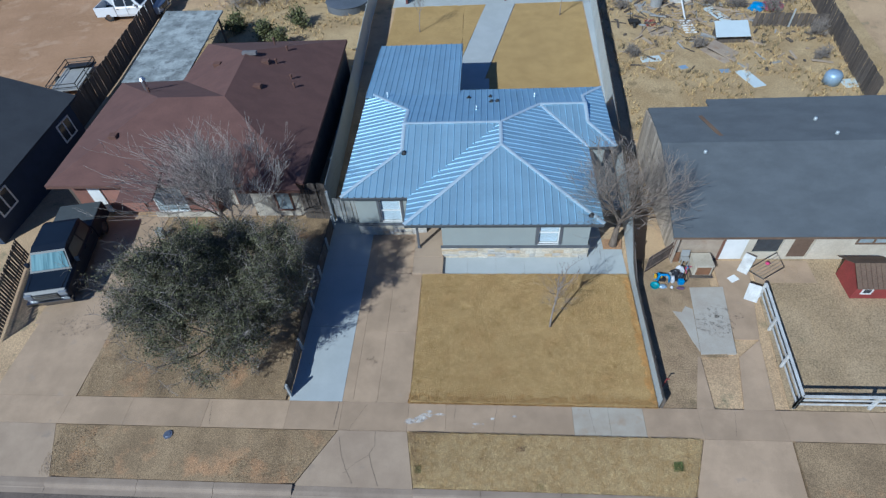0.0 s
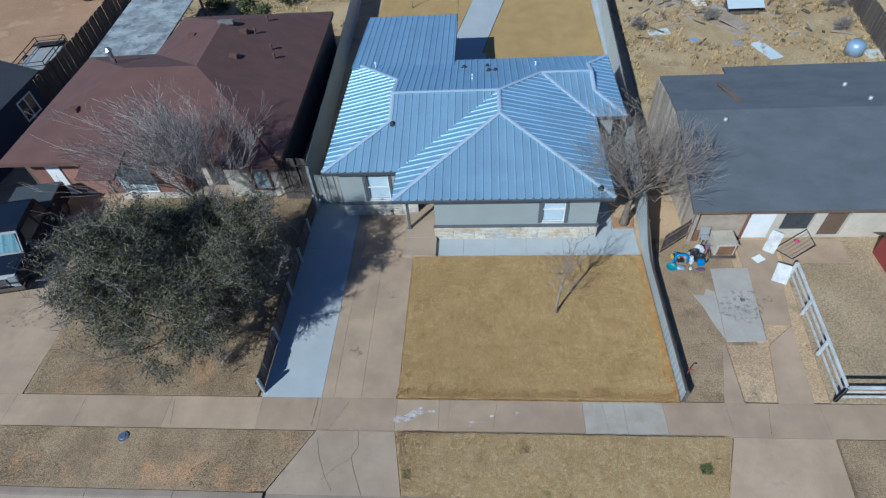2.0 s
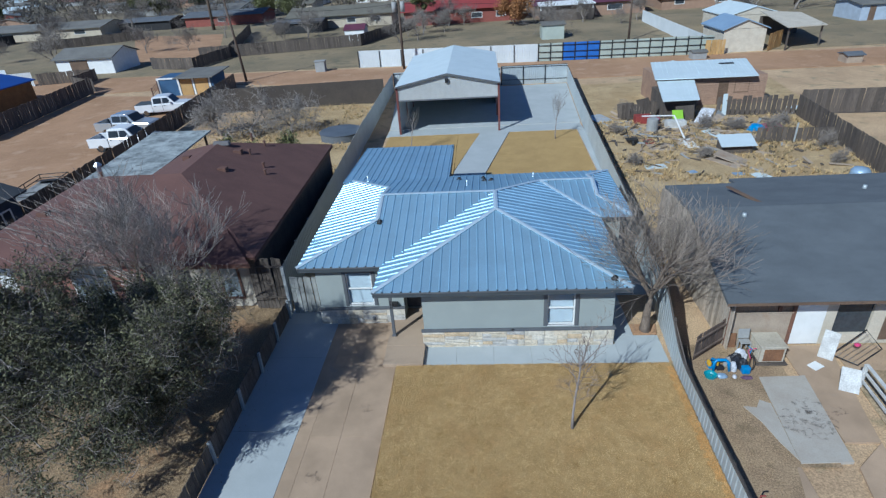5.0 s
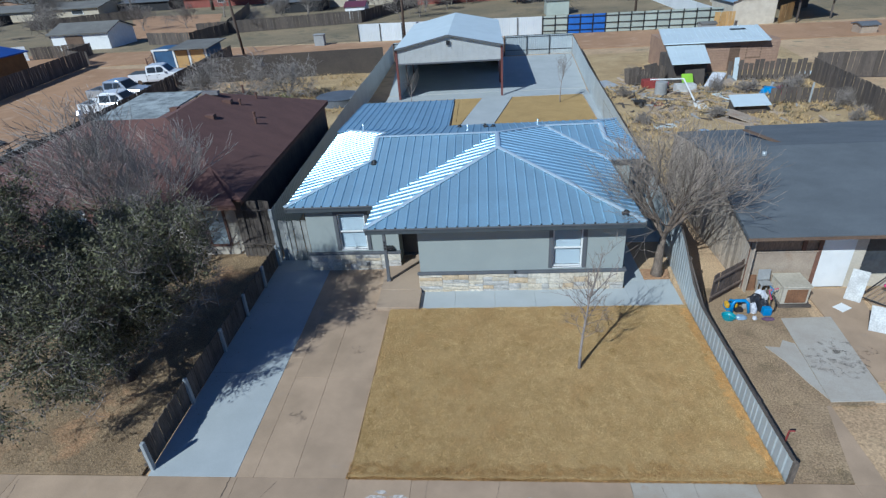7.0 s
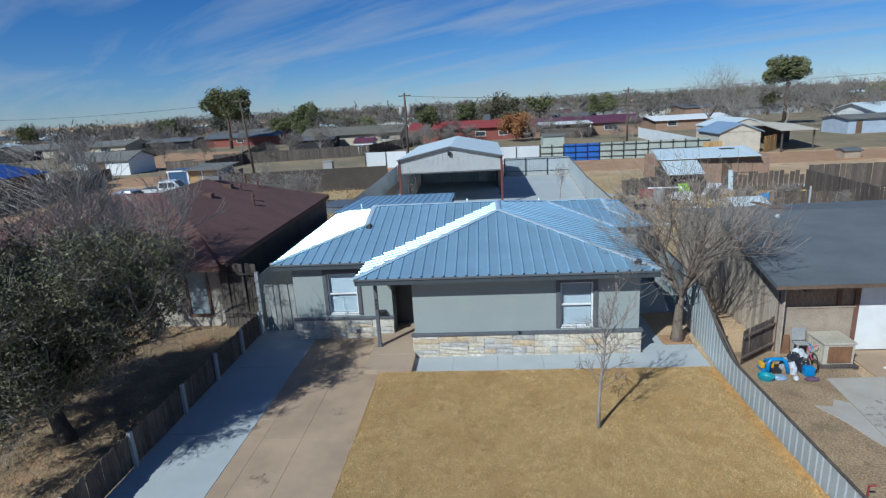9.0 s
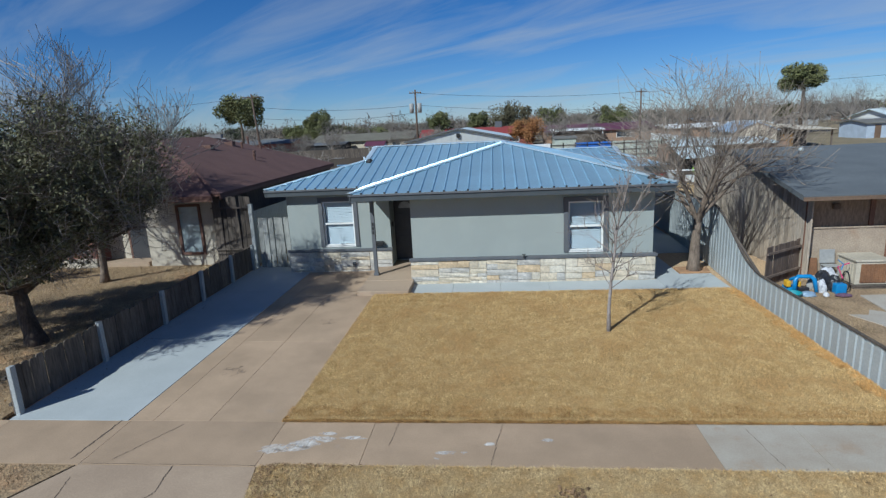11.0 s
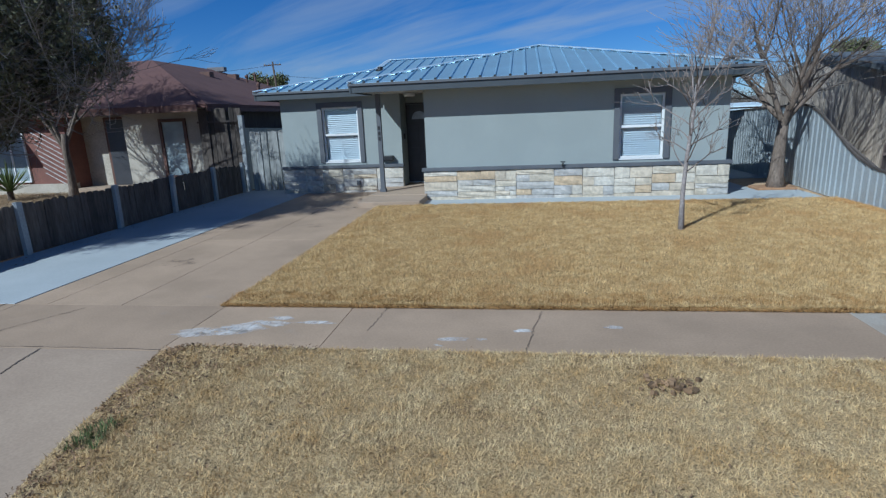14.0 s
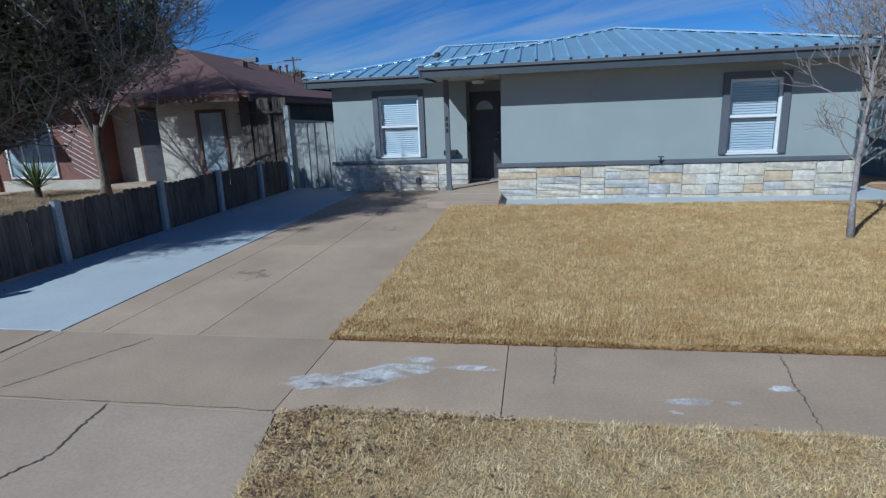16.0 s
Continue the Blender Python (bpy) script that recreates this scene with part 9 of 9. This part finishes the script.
for i, (x, y, k) in enumerate(((14.0, 46.0, 0.6), (18.6, 40.8, 0.5), (20.6, 39.6, 0.55), (22.6, 38.6, 0.6), (12.2, 40.5, 0.4), (24.5, 40.8, 0.5), (11.8, 33.0, 0.35), (16.2, 33.5, 0.35), (23.2, 31.8, 0.4), (24.4, 34.9, 0.45))):
    t = thing("dry_bush", (x, y, gz(y)), "tangled brown dry bush in the cluttered yard", "bush", "dry bushes")
    lm = grow((x, y, gz(y) - 0.05), 0.15, 0.03, 120 + i, 4, 1.0, 0.2, (4, 6), 0.75, 0.2, 0.2, 0, (0, 0), k)
    tree_parts(t, lm, 4, M_BARK, M_TWIG, 1, 5, 0.007)
# loose boards, sticks and scraps strewn about the yard
scr = {"wood": Mesh(), "pale": Mesh(), "dark": Mesh()}
rq = random.Random(19)
for i in range(430):
    x, y = (rq.gauss(17.5, 3.4), rq.gauss(39.5, 3.6)) if i % 3 else (rq.uniform(11.5, 24), rq.uniform(30, 46))
    if not (11.2 < x < 24.8 and 29.5 < y < 46.5):
        continue
    k = rq.choice(("wood", "wood", "dark", "dark", "pale"))
    L, w, h = rq.uniform(0.15, 1.5) ** 1.4 * 0.8 + 0.08, rq.uniform(0.03, 0.22), rq.uniform(0.02, 0.09)
    scr[k].obox(Matrix.Translation((x, y, gz(y) + rq.uniform(0.0, 0.08))) @ Euler((rq.gauss(0, 0.12), rq.gauss(0, 0.15), rq.uniform(0, 3.14))).to_matrix().to_4x4(), w, L, h)
for k, m_ in (("wood", M_TANBLOCK), ("pale", M_GREYW), ("dark", M_FENCE_WOOD)):
    tagged(part("yard_debris", scr[k], m_), "strewn boards, sticks and scraps in the yard", "debris", "", "stuff")
for i, (x, y, rz, w, h, tl, m_) in enumerate(((15.3, 44.9, 0.9, 1.9, 1.1, -0.8, M_TANBLOCK), (16.0, 45.8, 0.6, 1.5, 1.3, -0.6, M_FENCE_WOOD), (13.9, 44.6, 0.2, 1.3, 1.2, -0.3, M_FENCE_WOOD), (21.4, 44.0, 0.1, 0.35, 1.7, -0.12, M_SHEETR), (17.9, 42.6, 0.15, 1.5, 1.25, -0.15, M_FENCE_WOOD), (21.2, 43.4, 1.1, 1.4, 0.7, -0.9, M_GREYW), (20.5, 42.2, 0.5, 1.2, 0.8, -1.1, M_TANBLOCK), (18.2, 32.3, 0.9, 1.2, 1.8, -1.35, M_TANBLOCK))):
    lone("plywood_board", Mesh().obox(Matrix.Translation((x, y, gz(y))) @ Matrix.Rotation(rz, 4, "Z") @ Matrix.Rotation(tl, 4, "X"), w, 0.04, h), m_, "old weathered panel leaning by the shed", "board", bevel=0.006)
lone("old_bathtub", Mesh().box(16.1, 17.5, 40.9, 41.7, gz(41), gz(41) + 0.5).box(16.2, 17.4, 41.0, 41.6, gz(41) + 0.5, gz(41) + 0.52), M_OLDWHITE, "cream plastic bath tub in the yard", "tub", bevel=0.08)
lone("pink_bucket", Mesh().cyl(15.6, 42.4, gz(42.4), gz(42.4) + 0.45, 0.3, 0.36, 14), M_PINK, "faded pink plastic bucket", "bucket", bevel=0.02)
lone("grey_drum", Mesh().cyl(14.9, 40.6, gz(40.6), gz(40.6) + 0.9, 0.42, 0.42, 16), M_GREYW, "grey metal drum in the clutter", "drum", bevel=0.03)

# ---- grass, litter ----


def lattice(x, y, cell, seed):
    """Smooth random values from 0 to 1 over the plan."""
    g2 = np.random.RandomState(seed + 900).rand(256, 256)
    u, v = x / cell + 640, y / cell + 640
    i, j = np.floor(u).astype(int), np.floor(v).astype(int)
    fu, fv = u - i, v - j
    fu, fv = fu * fu * (3 - 2 * fu), fv * fv * (3 - 2 * fv)
    i, j = i % 255, j % 255
    return (g2[i, j] * (1 - fu) + g2[i + 1, j] * fu) * (1 - fv) + (g2[i, j + 1] * (1 - fu) + g2[i + 1, j + 1] * fu) * fv


def blades(x0, x1, y0, y1, z, count, h, w, seed, tilt=0.9, keep=None):
    """Short grass blades, one slim triangle each, strewn over a rectangle."""
    r = np.random.RandomState(seed)
    px, py = x0 + (x1 - x0) * r.rand(count), y0 + (y1 - y0) * r.rand(count)
    if keep is not None:
        k = keep(px, py)
        px, py = px[k], py[k]
    n = len(px)
    z = z(px, py) if callable(z) else np.full(n, z)
    a = r.rand(n) * 2 * np.pi
    t = np.abs(r.normal(0, tilt, n)).clip(0, 1.45) if tilt < 1.05 else (1.42 - np.abs(r.normal(0, 0.4, n))).clip(0.2, 1.45)
    hh = h * (0.5 + r.rand(n))
    tuft = 0.4 * lattice(px, py, 0.06, seed) + 0.4 * lattice(px, py, 0.14, seed + 1) + 0.2 * lattice(px, py, 0.6, seed + 2)
    hh = hh * (0.25 + 1.7 * tuft)
    b = a + np.pi / 2 + r.normal(0, 0.5, n)
    tip = np.stack([px + np.cos(a) * np.sin(t) * hh, py + np.sin(a) * np.sin(t) * hh, z + np.cos(t) * hh], 1)
    l = np.stack([px - np.cos(b) * w / 2, py - np.sin(b) * w / 2, z - 0.005], 1)
    q = np.stack([px + np.cos(b) * w / 2, py + np.sin(b) * w / 2, z - 0.005], 1)
    v = np.stack([l, q, tip], 1).reshape(-1, 3)
    me = bpy.data.meshes.new("blades")
    me.vertices.add(3 * n); me.vertices.foreach_set("co", v.astype(np.float32).ravel())
    me.loops.add(3 * n); me.loops.foreach_set("vertex_index", np.arange(3 * n, dtype=np.int32))
    me.polygons.add(n); me.polygons.foreach_set("loop_start", np.arange(0, 3 * n, 3, dtype=np.int32))
    me.update(calc_edges=True)
    return me


def stuff(name, me, material, label, category):
    return tagged(part(name, me, material), label, category, "", "stuff")


stuff("lawn_grass", blades(-0.84, 8.0, 7.31, 13.42, 0.036, 500000, 0.026, 0.0055, 1, 0.85), M_GRASS, "short straw-coloured dormant lawn grass", "grass")
stuff("lawn_edge_grass", blades(-0.9, 8.0, 7.27, 7.43, 0.012, 42000, 0.030, 0.007, 7, 1.1), mat("rusty_edge_grass", (0.42, 0.245, 0.09), (0.33, 0.185, 0.06), 2, 12, 0.25, 0.9, 0, 0, 0, island=0.25), "ragged grass edge hanging over the sidewalk", "grass")
stuff("lawn_edge_grass", blades(-0.88, 8.0, 7.38, 7.85, 0.036, 60000, 0.030, 0.006, 9, 1.1, lambda x, y: lattice(x, y, 0.15, 40) > (y - 7.38) / 0.47), MATS["rusty_edge_grass"], "browner grass along the lawn's edge", "grass")
stuff("fence_edge_grass", blades(7.72, 8.0, 7.4, 13.2, 0.036, 42000, 0.034, 0.0065, 11, 1.15, lambda x, y: lattice(x, y, 0.12, 44) * 0.30 > 8.0 - x - 0.06), mat("golden_edge_grass", (0.62, 0.36, 0.13), (0.50, 0.27, 0.085), 2, 12, 0.25, 0.9, 0, 0, 0, island=0.25), "golden grass along the foot of the metal fence", "grass")
stuff("verge_grass", blades(-0.8, 9.2, 4.28, 6.2, verge_z, 330000, 0.030, 0.0055, 2, 1.3, lambda x, y: (x > -0.45 - (y - 4.3) * 0.19) & (x < 8.6 + (y - 4.3) * 0.34)), M_GRASS_PALE, "bleached matted verge grass", "grass")
stuff("yard_grass", blades(-13.6, -5.5, 7.35, 17.0, 0.012, 90000, 0.05, 0.008, 3, 1.0), M_DRYYARD, "thin dry grass and litter in the yard", "grass")
stuff("side_yard_grass", blades(8.2, 26.0, 7.35, 14.0, 0.0, 80000, 0.05, 0.008, 4, 1.0, lambda x, y: ~((x > 9.3) & (x < 12.5) & (y > 7.3) & (y < 9.5)) & ~((x > 10.0) & (x < 13.2) & (y > 9.4)) & (np.sin(x * 1.7) * np.sin(y * 1.3) > -0.4)), M_DRYYARD, "thin dry grass on bare earth", "grass")
stuff("neighbour_verge_grass", blades(-13.6, -3.4, 4.32, 6.15, 0.012, 26000, 0.045, 0.008, 5, 1.0, lambda x, y: (np.abs(x + 9.0) + np.sin(y * 3) * 0.6 > 2.6) & (x < -4.6 + (y - 4.3) * 0.63)), M_DRYYARD, "sparse dry grass on the verge", "grass")


def litter(boxes_, seed, size=0.022):
    r = random.Random(seed)
    m = Mesh()
    for x0, x1, y0, y1, z, n in boxes_:
        for i in range(n):
            x, y = r.uniform(x0, x1), r.uniform(y0, y1)
            lift = float(verge_z(x, y)) - 0.01 if -0.8 < x < 9 and 4.3 < y < 6.2 else 0.0
            mm = Matrix.Translation((x, y, z + lift + r.uniform(0.0, 0.02))) @ Euler((r.uniform(-0.7, 0.7), r.uniform(-0.7, 0.7), r.uniform(0, 6.28))).to_matrix().to_4x4()
            s = size * r.uniform(0.5, 1.3)
            m.add([mm @ Vector(p) for p in ((-s, 0, 0), (0, -s * 0.45, 0.2 * s), (s, 0, 0), (0, s * 0.45, 0.2 * s))], [(0, 1, 2, 3)])
    return m


stuff("leaf_litter", litter([(-0.50, -0.3, 4.4, 5.2, 0.02, 350), (-0.5, -0.05, 4.4, 5.2, 0.02, 250), (-0.64, -0.42, 5.2, 5.8, 0.02, 350), (-0.6, 0.0, 5.2, 5.8, 0.02, 280), (-0.76, -0.5, 5.8, 6.17, 0.02, 300), (-0.7, 0.3, 5.7, 6.17, 0.02, 350), (-0.75, 0.6, 6.05, 6.2, 0.025, 260), (-0.5, 8.5, 4.35, 6.15, 0.03, 900), (3.0, 3.25, 5.55, 5.75, 0.03, 50), (-13.4, -5.6, 7.5, 17.0, 0.015, 9000), (-13.2, -4.6, 4.4, 6.1, 0.02, 900),
                             (8.2, 9.4, 7.6, 13.2, 0.01, 700), (-5.2, -4.9, 7.5, 16.5, 0.01, 140), (-0.8, 7.9, 7.35, 13.4, 0.042, 1300), (-1.6, -0.8, 4.1, 4.3, -0.08, 16)], 3, 0.014), M_DEADLEAF, "scattered brown dead leaves", "leaves")
stuff("green_weeds", blades(-0.45, -0.22, 4.76, 5.0, verge_z, 320, 0.045, 0.010, 11, 0.9), M_WEED, "small green weeds in the verge", "weed")
stuff("green_weeds", blades(3.6, 3.8, 4.36, 4.52, verge_z, 110, 0.045, 0.010, 12, 0.9), M_WEED, "small green weeds by the kerb", "weed")
stuff("green_weeds", blades(8.05, 8.35, 5.05, 5.35, verge_z, 500, 0.07, 0.014, 13, 0.7), M_WEED, "small green weeds in the verge", "weed")
clods = Mesh()
rc = random.Random(8)
for i in range(34):
    x, y, s = rc.gauss(3.12, 0.08), rc.gauss(5.65, 0.06), rc.uniform(0.012, 0.04)
    clods.obox(Matrix.Translation((x, y, float(verge_z(x, y)) + 0.01)) @ Euler((rc.uniform(-0.5, 0.5), rc.uniform(-0.5, 0.5), rc.uniform(0, 3))).to_matrix().to_4x4(), s, s * 0.8, s * 0.7)
stuff("dirt_clods", clods, M_DEADLEAF, "dug-up patch of dark soil clods", "soil")
tufts, weeds = Mesh(), Mesh()
rt = np.random.RandomState(3)
for (x0, x1, y0, y1, n) in ((10.4, 26, 23.6, 43.5, 3400), (-22, -7.2, 31, 54, 2200), (-25, -8, 56, 60, 300)):
    for i in range(n):
        x, y = rt.uniform(x0, x1), rt.uniform(y0, y1)
        if math.sin(x * 0.9) * math.sin(y * 0.7 + 1) < -0.25:
            continue
        for k in range(11):
            a, h = rt.rand() * 6.28, 0.10 + 0.22 * rt.rand()
            dx, dy = math.cos(a) * h * 0.8, math.sin(a) * h * 0.8
            z = gz(y)
            (tufts if i % 4 else weeds).add([(x - dy * 0.07, y + dx * 0.07, z), (x + dy * 0.07, y - dx * 0.07, z), (x + dx, y + dy, z + h)], [(0, 1, 2)])
stuff("dry_tufts", tufts, M_GRASS_PALE, "dry grass tufts over the back yards", "grass")
stuff("dry_weeds", weeds, mat("olive_brown_weed", (0.17, 0.135, 0.07), (0.12, 0.10, 0.05), 0.6, 10, 0.3, 0.9, 0, 0, 0, island=0.4), "brown and olive weeds over the back yards", "weed")

# ---- stones of the wainscot ----
stone_run(wain, -0.01, 6.42, 14.46, -0.11, ST_TOP - 0.004, 5)
stone_run(wain, 14.5, 16.5, 6.40, -0.11, ST_TOP - 0.004, 6, "y")
stone_run(wain_l, -3.95, -0.79, 15.89, -0.11, ST_TOP - 0.004, 7)
